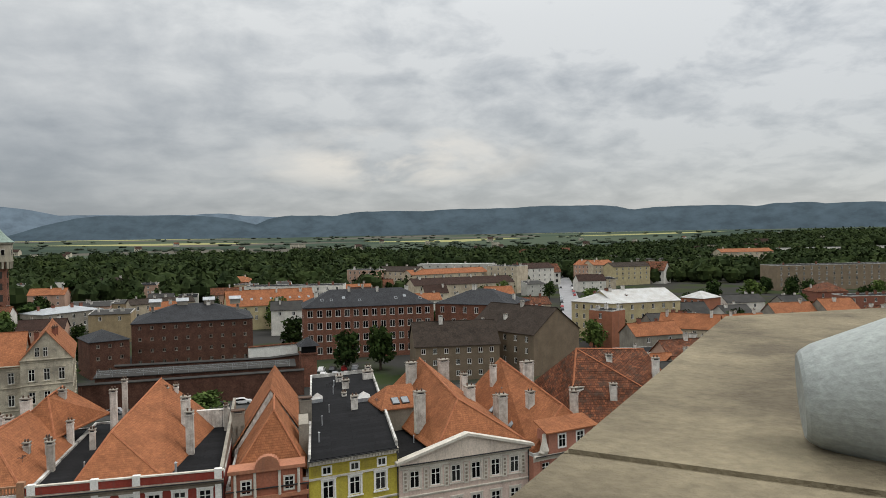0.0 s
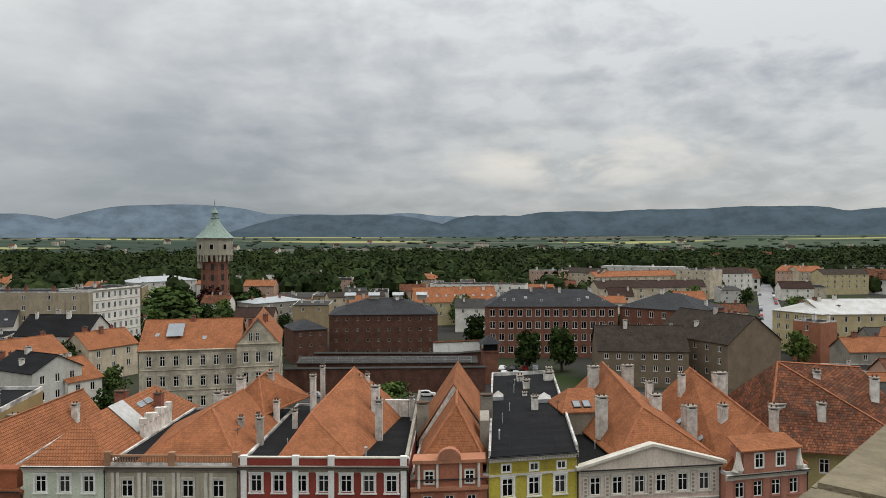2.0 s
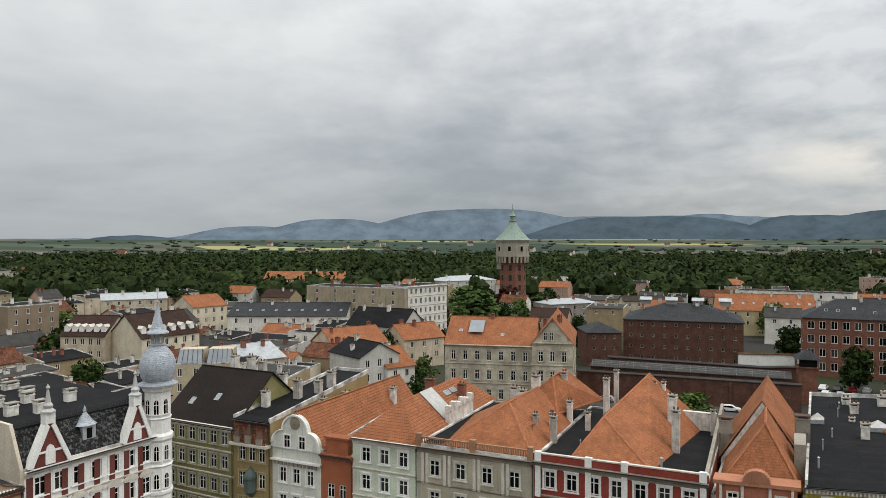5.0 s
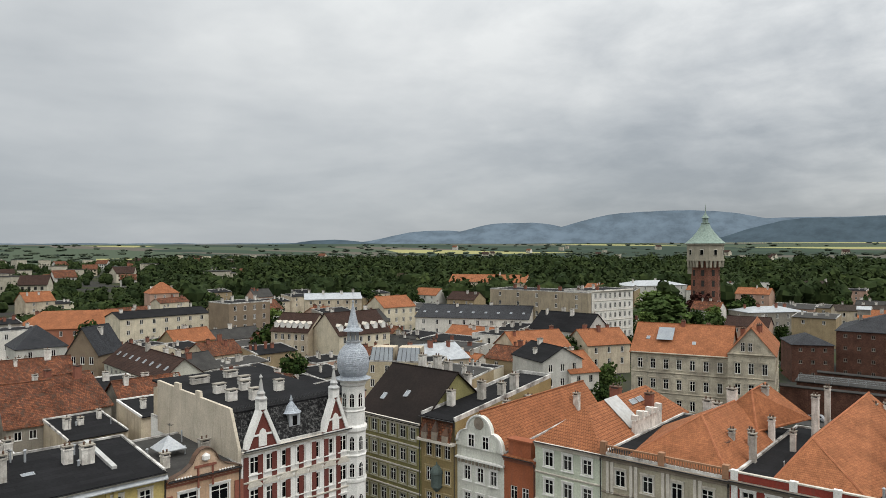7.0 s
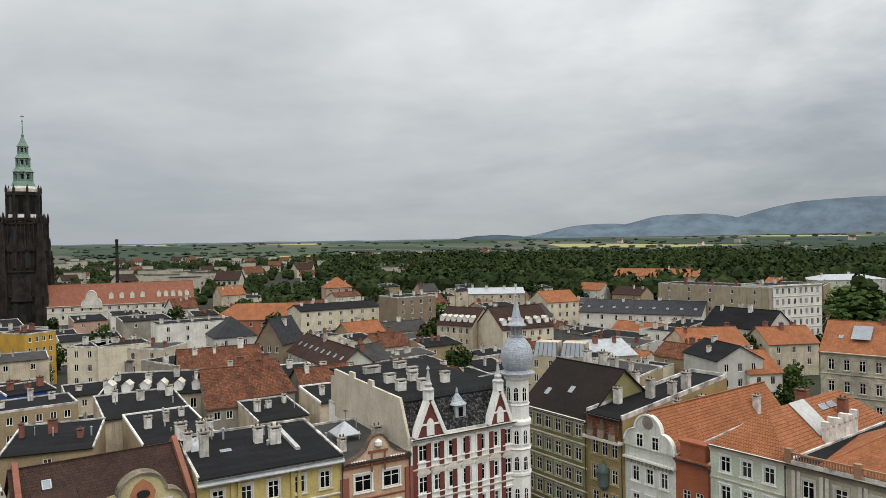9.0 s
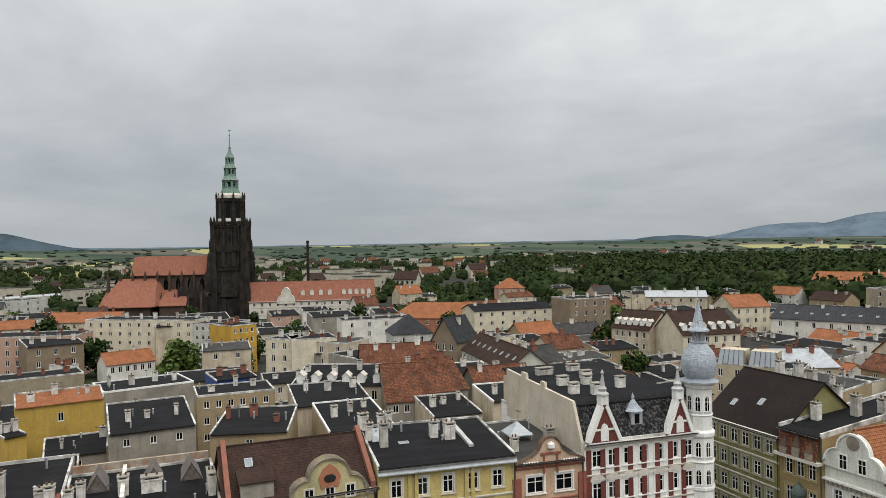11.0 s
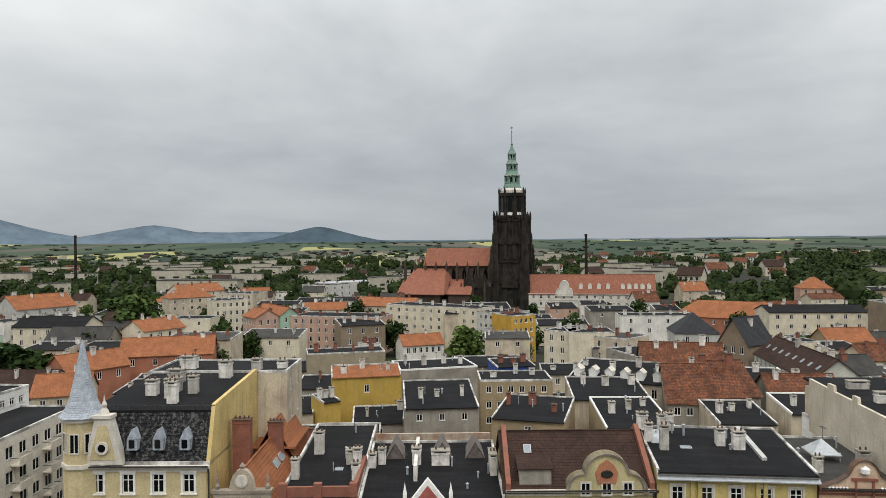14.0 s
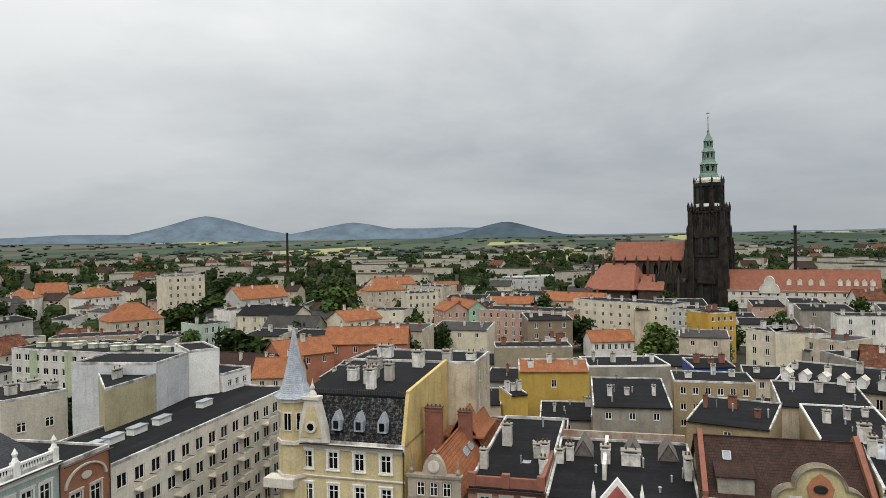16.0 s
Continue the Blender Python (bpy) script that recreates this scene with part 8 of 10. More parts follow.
h = House((-253.7, -70.9), (-243.3, -63.6), 9, 13, "gx", 2.6, plaster((0.50, 0.33, 0.25)), TILE, "pink street facade behind the market square", rows=4, bays=5, side=(("r", 3),))
h.chimneys((2.9, 5.3, 1.2, 1.2, 0.8), (8.8, 7.1, 1.5, 1.2, 0.8), mat=CHIMNEY_BRICK, pots=1)
h = House((-431.8, -80.5), (-444.4, -53.7), 14, 13, "flat", 0, plaster((0.53, 0.52, 0.48)), BITUMEN, "pale grey tenement behind the market square", rows=3, bays=6, far=True)
h.chimneys((1.8, 5.2, 1.8, 1.2, 0.8), (6.5, 10.4, 1.5, 0.6, 0.8), (11.6, 5.2, 1.8, 0.8, 0.8), (17.2, 8.7, 1.8, 1.0, 0.8), (21.4, 9.2, 1.8, 1.2, 0.8), (27.1, 6.3, 2.0, 1.2, 0.8), pots=1)
h = House((-381.0, -139.5), (-402.6, -122.9), 14, 13, "gx", 4, plaster((0.67, 0.60, 0.46)), TILE, "cream tenement with red roof", rows=3, bays=6, far=True)
h.chimneys((3.4, 8.6, 1.8, 1.0, 0.8), (10.1, 5.8, 1.5, 0.6, 0.8), (18.1, 8.7, 1.8, 0.6, 0.8), (22.7, 7.2, 1.2, 1.0, 0.8), mat=CHIMNEY_BRICK, pots=1)
h = House((-358.7, -112.4), (-352.6, -93.5), 14, 14, "flat", 0, RENDER_WARM, BITUMEN, "beige tenement behind the market square", rows=4, bays=6, far=True)
h.chimneys((1.9, 6.6, 1.5, 0.6, 0.8), (6.5, 8.3, 1.5, 1.0, 0.8), (11.5, 5.8, 2.0, 0.8, 0.8), (16.6, 5.1, 1.2, 0.8, 0.8), pots=1)
h = House((-549.7, -86.4), (-582.4, -48.5), 24, 8, "flat", 0, plaster((0.53, 0.52, 0.48)), ZINC, "long low hall with pale roof", rows=1, bays=8, far=True)
h.chimneys((5.1, 14.6, 1.2, 0.8, 0.8), (16.8, 13.1, 1.8, 1.2, 0.8), (31.9, 12.1, 1.5, 1.2, 0.8), (45.5, 9.3, 1.8, 1.2, 0.8), mat=CHIMNEY_BRICK, pots=1)
h = House((-198.9, -133.4), (-208.7, -129.2), 12, 12, "flat", 0, plaster((0.45, 0.55, 0.45)), BITUMEN, "pale green apartment house", rows=4, bays=4, far=True)
h.chimneys((2.2, 6.2, 2.0, 0.8, 0.8), (6.0, 6.8, 2.0, 1.2, 0.8), (9.4, 6.6, 1.8, 0.6, 0.8), pots=1)
h = House((-234.8, -145.1), (-261.3, -131.7), 12, 13, "flat", 0, plaster((0.75, 0.72, 0.66)), BITUMEN, "white tenement with flat roof", rows=4, bays=6, far=True)
h.chimneys((2.5, 7.6, 1.5, 0.8, 0.8), (7.2, 5.9, 1.8, 1.2, 0.8), (11.5, 7.0, 1.2, 1.0, 0.8), (17.6, 6.3, 1.2, 1.2, 0.8), (22.7, 5.6, 1.5, 1.0, 0.8), (28.2, 8.1, 1.5, 1.2, 0.8), pots=1)
h = House((-271.6, -200.3), (-285.5, -189.5), 14, 24, "flat", 0, plaster((0.67, 0.60, 0.46)), BITUMEN, "cream tower block with balconies", rows=5, bays=5, far=True)
h.chimneys((2.7, 10.4, 1.2, 0.6, 0.8), (6.2, 5.3, 2.0, 0.8, 0.8), (10.5, 7.0, 1.5, 1.0, 0.8), (15.8, 9.3, 1.2, 0.8, 0.8), pots=1)
h = House((-288.0, -309.8), (-295.6, -296.3), 16, 12, "hip", 5, plaster((0.75, 0.72, 0.66)), TILE, "white villa block with red roof", rows=3, bays=6, far=True)
h.chimneys((2.3, 9.3, 1.5, 1.2, 0.8), (7.5, 9.4, 1.5, 0.8, 0.8), (13.2, 7.9, 1.8, 0.6, 0.8), pots=1)
h = House((-337.6, -338.4), (-346.8, -324.9), 14, 11, "gx", 6, RENDER_WARM, TILE, "house with a red roof", rows=2, bays=4, far=True)
h.chimneys((1.8, 9.5, 1.8, 0.8, 0.8), (7.6, 6.0, 1.2, 0.8, 0.8), (13.3, 10.2, 1.5, 1.0, 0.8), pots=1)
h = House((-298.7, -267.5), (-318.8, -261.9), 14, 12, "hip", 5, plaster((0.75, 0.72, 0.66)), TILE, "white house with a red hipped roof", rows=3, bays=5, far=True)
h.chimneys((2.5, 5.2, 1.5, 0.8, 0.8), (11.2, 6.1, 1.5, 0.8, 0.8), (16.3, 9.1, 1.5, 1.2, 0.8), pots=1)
h = House((-211.4, -178.9), (-227.2, -168.4), 14, 11, "hip", 6, RENDER_WARM, TILE, "house with a tall orange roof", rows=2, bays=5, far=True)
h.chimneys((4.2, 9.0, 2.0, 1.2, 0.8), (9.4, 8.5, 1.2, 1.0, 0.8), (16.4, 8.4, 1.8, 0.8, 0.8), mat=CHIMNEY_BRICK, pots=1)
h = House((-231.8, -140.4), (-229.7, -116.5), 12, 12, "gx", 3, plaster((0.67, 0.60, 0.46)), BITUMEN, "cream apartment house behind the market square", rows=3, bays=5, far=True)
h.chimneys((1.5, 5.4, 1.2, 0.8, 0.8), (7.0, 6.5, 1.0, 0.8, 0.8), (12.2, 6.4, 2.0, 1.2, 0.8), (17.8, 5.9, 1.8, 1.2, 0.8), (22.2, 8.0, 1.5, 0.6, 0.8), pots=1)
h = House((-273.6, -164.1), (-296.2, -152.6), 14, 14, "gx", 5, plaster((0.53, 0.52, 0.48)), TILE, "grey house with orange roof", rows=2, bays=4, far=True)
h.chimneys((4.0, 7.7, 2.0, 1.2, 0.8), (9.7, 5.6, 1.5, 0.6, 0.8), (16.7, 10.3, 1.2, 0.6, 0.8), (22.6, 5.1, 1.5, 1.0, 0.8), pots=1)
h = House((-293.4, -94.1), (-300.3, -81.8), 14, 15, "flat", 0, plaster((0.67, 0.60, 0.46)), BITUMEN, "cream tenement behind the market square", rows=4, bays=5, far=True)
h.chimneys((2.2, 7.6, 1.5, 1.0, 0.8), (5.3, 8.2, 1.5, 0.6, 0.8), (8.5, 9.8, 1.8, 1.0, 0.8), (11.8, 8.6, 2.0, 0.8, 0.8), pots=1)
h = House((-350.8, -134.5), (-363.8, -116.6), 14, 12, "hip", 5, RENDER_WARM, TILE, "tenement with orange roofs", rows=2, bays=5, far=True)
h.chimneys((3.4, 5.1, 1.2, 1.0, 0.8), (8.9, 7.4, 1.2, 0.8, 0.8), (13.1, 10.0, 2.0, 1.0, 0.8), (18.8, 7.2, 1.8, 0.8, 0.8), pots=1)
h = House((-182.5, -177.8), (-196.3, -154.2), 12, 9, "flat", 0, plaster((0.36, 0.28, 0.17)), BITUMEN, "low brown building behind the market square", rows=2, bays=4, far=True)
h.chimneys((1.7, 4.3, 1.5, 0.6, 0.8), (7.7, 5.5, 2.0, 0.8, 0.8), (14.6, 4.7, 2.0, 0.6, 0.8), (19.7, 5.7, 1.2, 1.2, 0.8), (25.3, 4.6, 2.0, 1.2, 0.8), mat=CHIMNEY_BRICK, pots=1)
h = House((-269.3, -20.3), (-246.8, 14.0), 12, 15, "flat", 0, plaster((0.67, 0.60, 0.46)), BITUMEN, "cream tenement with rows of small windows", rows=4, bays=11, win=(1.1, 1.4), storey=3, far=True)
h.chimneys((3.1, 7.4, 1.2, 1.0, 0.8), (10.3, 8.4, 1.8, 1.0, 0.8), (18.0, 5.2, 1.8, 0.6, 0.8), (22.6, 6.2, 2.0, 1.2, 0.8), (29.8, 8.1, 1.8, 0.6, 0.8), (36.7, 8.8, 1.2, 0.8, 0.8), pots=1)
h = House((-265.8, -12.4), (-256.6, 1.8), 9, 11, "flat", 0, plaster((0.50, 0.33, 0.25)), BITUMEN, "pinkish tenement wing behind the market square", rows=3, bays=6, win=(0.9, 1.4), storey=3, far=True)
h.chimneys((2.9, 5.6, 1.5, 1.2, 0.8), (7.0, 4.1, 1.2, 1.2, 0.8), (10.5, 6.2, 1.0, 1.2, 0.8), (15.5, 6.0, 1.8, 0.8, 0.8), pots=1)
h = House((-251.0, 2.0), (-252.2, 12.7), 10, 13, "mono", 1, RENDER_WARM, BITUMEN, "beige house with a bare wall", rows=3, bays=0, far=True)
h.chimneys((1.1, 3.9, 1.5, 0.8, 0.8), (5.1, 6.0, 1.2, 1.0, 0.8), (9.5, 6.7, 2.0, 1.2, 0.8), pots=1)
h = House((-247.2, 13.2), (-238.2, 24.6), 12, 14, "flat", 0, plaster((0.53, 0.52, 0.48)), BITUMEN, "pale grey apartment house", rows=4, bays=6, win=(1, 1.4), storey=3, far=True)
h.chimneys((2.5, 5.1, 1.8, 0.8, 0.8), (6.2, 6.5, 1.8, 0.8, 0.8), (9.8, 6.3, 1.2, 0.6, 0.8), (12.4, 4.6, 1.5, 1.2, 0.8), pots=1)
h = House((-220.6, 22.8), (-224.7, 30.9), 12, 15, "flat", 0, plaster((0.55, 0.33, 0.06)), BITUMEN, "amber yellow apartment house", rows=5, bays=4, win=(1.0, 1.4), storey=3, far=True)
h.chimneys((1.2, 5.0, 1.0, 1.2, 0.8), (4.2, 6.6, 1.5, 1.2, 0.8), (7.7, 8.6, 1.8, 1.2, 0.8), mat=CHIMNEY_BRICK, pots=1)
h = House((-200.5, 30.0), (-195.1, 36.3), 14, 13, "flat", 0, plaster((0.67, 0.60, 0.46)), BITUMEN, "cream tenement with few windows", rows=3, bays=2, far=True)
h.chimneys((1.9, 5.1, 2.0, 1.2, 0.8), (3.8, 7.7, 1.5, 1.2, 0.8), (7.0, 9.6, 1.2, 1.0, 0.8), pots=1)
h = House((-193.9, 36.0), (-193.4, 48.6), 12, 13, "flat", 0, plaster((0.67, 0.60, 0.46)), BITUMEN, "cream tenement with a bare side wall", rows=3, bays=0, far=True)
h.chimneys((2.9, 4.6, 2.0, 0.6, 0.8), (5.6, 7.4, 1.5, 0.8, 0.8), (10.0, 8.5, 1.5, 1.2, 0.8), pots=1)
h = House((-192.7, 42.1), (-192.3, 56.9), 12, 9, "mono", 1, RENDER_GREY, BITUMEN_OLD, "low grey back building", rows=2, bays=1, far=True)
h.chimneys((1.2, 5.8, 1.5, 1.0, 0.8), (5.5, 4.4, 1.2, 0.6, 0.8), (10.0, 5.0, 1.2, 1.0, 0.8), (13.7, 8.8, 1.5, 0.6, 0.8), pots=1)
h = House((-229.1, -32.1), (-233.3, -17.9), 14, 11.5, "mono", 1, plaster((0.26, 0.20, 0.14)), BITUMEN, "dark brown back building with felt roof", rows=2, bays=3, far=True)
h.chimneys((2.0, 5.1, 1.5, 1.0, 0.8), (5.4, 7.1, 2.0, 1.2, 0.8), (9.9, 9.3, 1.5, 1.0, 0.8), (13.1, 5.5, 2.0, 1.0, 0.8), pots=1)
h = House((-172.7, -32.5), (-176.9, -13.7), 9, 11, "flat", 0, plaster((0.32, 0.27, 0.19)), BITUMEN, "long plain back building", rows=1, bays=0, far=True)
h.chimneys((2.4, 4.7, 2.0, 1.2, 0.8), (7.3, 6.5, 1.8, 0.8, 0.8), (11.7, 4.5, 1.2, 0.6, 0.8), (16.4, 4.9, 1.2, 1.2, 0.8), mat=CHIMNEY_BRICK, pots=1)
h = House((-142.1, -21.9), (-144.5, -7.9), 5, 11, "mono", 1.6, plaster((0.50, 0.34, 0.08)), TILE, "yellow back house with a red tile strip", rows=1, bays=1, win=(1, 1.6), top=1.6)
h.chimneys((2.5, 1.8, 1.5, 1.2, 0.8), (6.4, 3.7, 1.8, 1.0, 0.8), (11.7, 2.6, 1.5, 0.8, 0.8), pots=1)
h = House((-132.9, -22.1), (-134.8, -19.1), 6, 8, "mono", 0.5, plaster((0.50, 0.34, 0.08)), BITUMEN, "low yellow annex behind the square", rows=1, bays=0)
h.chimneys((0.5, 2.9, 2.0, 0.8, 0.8), (1.7, 3.1, 1.5, 1.0, 0.8), (3.0, 2.9, 2.0, 0.8, 0.8), pots=1)
h = House((-118.9, -6.0), (-119.8, 6.7), 15, 10, "mono", 1.8, RENDER_GREY, BITUMEN, "grey back house with a black felt roof", rows=2, bays=3, win=(1, 1.2))
h.chimneys((3.0, 5.3, 1.8, 0.8, 0.8), (5.9, 6.0, 1.2, 0.8, 0.8), (10.4, 6.0, 1.8, 0.6, 0.8), pots=1)
h = House((-124.0, -6.6), (-124.1, 0.4), 6, 7, "mono", 0.4, plaster((0.33, 0.22, 0.15)), BITUMEN, "low patched brick yard wall house", rows=1, bays=0)
h.chimneys((0.8, 2.2, 1.8, 0.8, 0.8), (3.8, 3.0, 2.0, 0.8, 0.8), (5.7, 3.5, 1.8, 0.6, 0.8), pots=1)
h = House((-132.1, 7.6), (-132.1, 21.3), 10, 12, "flat", 0, plaster((0.36, 0.28, 0.17)), BITUMEN, "ochre brick tenement with white windows", rows=3, bays=6, win=(1, 1.3), storey=2.9)
h.chimneys((2.8, 4.0, 1.2, 1.2, 0.8), (7.5, 7.4, 2.0, 0.8, 0.8), (10.6, 6.3, 1.2, 1.0, 0.8), pots=1)
h = House((-149.7, -8.3), (-153.6, 8.3), 12, 11, "flat", 0, RENDER_GREY, BITUMEN, "flat roofed back building with white coping", rows=1, bays=0, coping=WHITE)
h.chimneys((2.5, 8.1, 1.8, 0.6, 0.8), (6.2, 5.3, 2.0, 1.0, 0.8), (11.0, 6.4, 2.0, 1.0, 0.8), (14.4, 4.7, 1.8, 0.8, 0.8), pots=1)
h = House((-169.2, 14.0), (-171.4, 23.4), 8, 8, "mono", 0.8, plaster((0.05, 0.09, 0.28)), BITUMEN, "blue painted yard building", rows=1, bays=2, far=True)
h.chimneys((2.1, 4.1, 1.5, 1.2, 0.8), (5.1, 3.1, 1.2, 1.2, 0.8), (7.9, 3.9, 2.0, 1.2, 0.8), mat=CHIMNEY_BRICK, pots=1)
h = House((-110.9, 8.1), (-107.5, 19.2), 14, 10.3, "mono", 0.8, plaster((0.36, 0.28, 0.17)), BITUMEN, "back wing with a dark felt roof", rows=2, bays=1)
h.chimneys((1.2, 8.0, 2.0, 0.6, 0.8), (5.1, 8.9, 2.0, 1.2, 0.8), (9.2, 5.4, 1.2, 0.8, 0.8), mat=CHIMNEY_BRICK, pots=1)
h = House((-225.0, -11.5), (-229.7, 1.5), 9, 5.5, "gx", 3, plaster((0.75, 0.72, 0.66)), TILE, "small white houses with red roofs", rows=2, bays=6, far=True)
h.chimneys((3.0, 6.4, 1.8, 1.2, 0.8), (9.1, 4.7, 1.0, 0.8, 0.8), pots=1)
h = House((-137.4, 25.2), (-128.8, 41.3), 11, 11.5, "mono", 2.2, RENDER_WARM, BITUMEN, "long back house with black roof and white dormers", rows=1, bays=7)
h.chimneys((1.4, 7.2, 1.2, 1.0, 0.8), (7.5, 5.2, 1.8, 1.0, 0.8), (11.9, 8.2, 2.0, 1.0, 0.8), (16.5, 4.7, 2.0, 1.2, 0.8), pots=1)
h.dormers((1.5, 1.2), (4.5, 1.2), (7.6, 1.2), (10.6, 1.2), (13.6, 1.2), (16.7, 1.2), wall=WHITE, roof=TRIM)
h = House((-120.3, 22.9), (-119.2, 36.1), 15, 11, "mono", 1, RENDER_WARM, BITUMEN, "back house with a broad black roof", rows=2, bays=1)
h.chimneys((2.9, 10.1, 2.0, 0.8, 0.8), (6.8, 9.1, 1.8, 1.2, 0.8), (11.7, 10.1, 1.8, 1.2, 0.8), pots=1)
h = House((-103.4, 24.5), (-102.9, 34.7), 15, 10.5, "mono", 1.2, plaster((0.36, 0.28, 0.17)), BITUMEN, "back house with black felt and pale coping", rows=2, bays=1, coping=WHITE)
h.chimneys((2.2, 7.0, 1.8, 1.0, 0.8), (5.2, 8.9, 1.5, 0.8, 0.8), (7.9, 10.7, 1.2, 0.8, 0.8), pots=1)
h = House((-121.4, 39.5), (-120.0, 46.8), 15, 10.2, "gx", 5.5, RENDER_GREY, TILE_OLD, "old house with patched red tile roof", rows=2, bays=3, win=(1.1, 1.4))
h.chimneys((1.7, 10.9, 1.2, 1.0, 0.8), (5.3, 8.2, 1.5, 0.8, 0.8), pots=1)
h = House((-121.4, 47.6), (-122.3, 56.2), 15, 11, "gx", 5, RENDER_GREY, TILE_OLD, "old house with mossy red tile roof", rows=2, bays=3)
h.chimneys((1.7, 7.7, 1.2, 1.0, 0.8), (6.2, 6.5, 2.0, 1.2, 0.8), mat=CHIMNEY_BRICK, pots=1)
h = House((-152.9, 44.1), (-149.2, 61.1), 12, 11.5, "gx", 4, RENDER_GREY, TILE_OLD, "long old house with red tile roof", rows=2, bays=4)
h.chimneys((3.5, 4.5, 1.2, 1.0, 0.8), (7.6, 4.6, 1.2, 0.6, 0.8), (13.4, 5.5, 2.0, 1.2, 0.8), pots=1)
h = House((-168.0, 75.6), (-134.0, 71.2), 10, 11.2, "gx", 4.0, plaster((0.52, 0.52, 0.45)), TILE_BROWN, "long pale street tenement with a brown roof", rows=3, bays=11, win=(1.1, 1.6), storey=3.1, side=(("r", 2),))
h.chimneys((4.2, 6.5, 1.5, 1.0, 0.8), (14.9, 4.7, 1.5, 1.2, 0.8), (22, 6, 1.6, 1.2, 0.8), (30, 5.5, 1.6, 1.0, 0.8), pots=1)
h.skylights(*[(3 + 4.1 * i, 2.4) for i in range(8)], size=(0.8, 1.1))
h = House((-176.5, 70.5), (-169.5, 74.8), 10, 13, "gy", 6, plaster((0.26, 0.20, 0.14)), SLATE, "brown corner house with gable turret", rows=3, bays=3, far=True)
h.chimneys((1.9, 7.0, 1.8, 1.2, 0.8), (5.2, 5.3, 1.2, 1.0, 0.8), pots=1)
for a_, b_, dp, ev, kind, rs, wl, rf, cp, lb in (
        ((-108.5, 54.5), (-107.2, 66.0), 11, 11.0, "mono", 0.9, RENDER_WARM, BITUMEN, WHITE, "sandy yard house with a black roof and white coping"),
        ((-99.0, 58.0), (-98.0, 69.0), 7, 10.0, "flat", 0, RENDER_GREY, BITUMEN_OLD, None, "grey yard house with a patched felt roof"),
        ((-123.0, 58.5), (-121.8, 70.5), 10, 10.2, "gx", 3.6, RENDER_GREY, TILE_OLD, None, "yard house with an old red tiled roof"),
        ((-136.5, 57.0), (-134.5, 68.0), 10, 10.6, "mono", 1.0, plaster((0.67, 0.60, 0.46)), BITUMEN, WHITE, "cream yard house with a black felt roof"),
        ((-108.0, 76.0), (-98.0, 78.5), 9, 10.0, "mono", 1.2, RENDER_WARM, BITUMEN, None, "sandy yard house with a dark felt roof"),
        ((-122.0, 80.0), (-111.0, 82.5), 9, 9.5, "gx", 3.4, RENDER_WARM, TILE_OLD, None, "yard house with a mossy red roof")):
    h = House(a_, b_, dp, ev, kind, rs, wl, rf, lb, name="yard_house", rows=2, bays=3, win=(1.0, 1.4), storey=3.0, coping=cp, far=True)
    h.chimneys((2.0, dp * 0.4, 1.6, 0.8, 0.7), (h.L * 0.55, dp * 0.7, 1.8, 1.2, 0.7), (h.L - 1.2, dp * 0.3, 1.5, 0.7, 0.7), pots=1)
h = House((-280.9, 92.9), (-256.3, 127.4), 17, 8.5, "hip", 6, plaster((0.38, 0.16, 0.10)), TILE, "long low house with an orange hipped roof", rows=1, bays=9, far=True)
h.chimneys((6.1, 10.2, 1.5, 1.2, 0.8), (17.2, 11.4, 1.8, 1.0, 0.8), (26.7, 11.4, 2.0, 1.2, 0.8), (38.8, 6.3, 1.5, 1.2, 0.8), mat=CHIMNEY_BRICK, pots=1)
h = House((-245.4, 115.9), (-243.6, 149.6), 13, 13, "gx", 2, plaster((0.67, 0.60, 0.46)), BITUMEN, "cream school block with a dark roof", rows=3, bays=7, win=(1.2, 1.6), side=(("r", 3), ), far=True)
h.chimneys((2.5, 5.3, 1.2, 1.0, 0.8), (8.3, 8.3, 1.2, 1.0, 0.8), (14.1, 8.2, 2.0, 0.8, 0.8), (19.7, 7.5, 1.2, 0.8, 0.8), (25.0, 7.1, 1.2, 0.8, 0.8), (30.4, 7.9, 1.8, 0.6, 0.8), pots=1)
h = House((-255.7, 66.2), (-253.3, 93.5), 12, 11, "flat", 0, plaster((0.75, 0.72, 0.66)), BITUMEN, "white back building with flat roof", rows=2, bays=4, far=True)
h.chimneys((2.6, 5.6, 1.8, 1.2, 0.8), (8.3, 5.2, 1.5, 1.0, 0.8), (13.1, 5.2, 1.2, 0.8, 0.8), (19.8, 8.0, 1.5, 0.6, 0.8), (25.1, 8.2, 1.5, 1.0, 0.8), pots=1)
h = House((-217.8, 73.5), (-215.9, 86.5), 14, 9.5, "hip", 6, plaster((0.53, 0.52, 0.48)), SLATE, "house with a steep black pyramid roof", rows=1, bays=2, far=True)
h = House((-194.7, 87.1), (-195.6, 106.7), 9, 9.5, "flat", 0, plaster((0.67, 0.60, 0.46)), BITUMEN, "low cream wall building", rows=1, bays=0, far=True)
h.chimneys((3.1, 6.2, 1.5, 0.6, 0.8), (7.7, 5.0, 1.5, 1.0, 0.8), (11.4, 5.9, 1.8, 0.6, 0.8), (16.2, 5.5, 2.0, 0.8, 0.8), mat=CHIMNEY_BRICK, pots=1)
h = House((-139.4, 48.8), (-138.4, 63.0), 8, 8, "flat", 0, plaster((0.38, 0.16, 0.10)), BITUMEN, "low red back building", rows=1, bays=2)
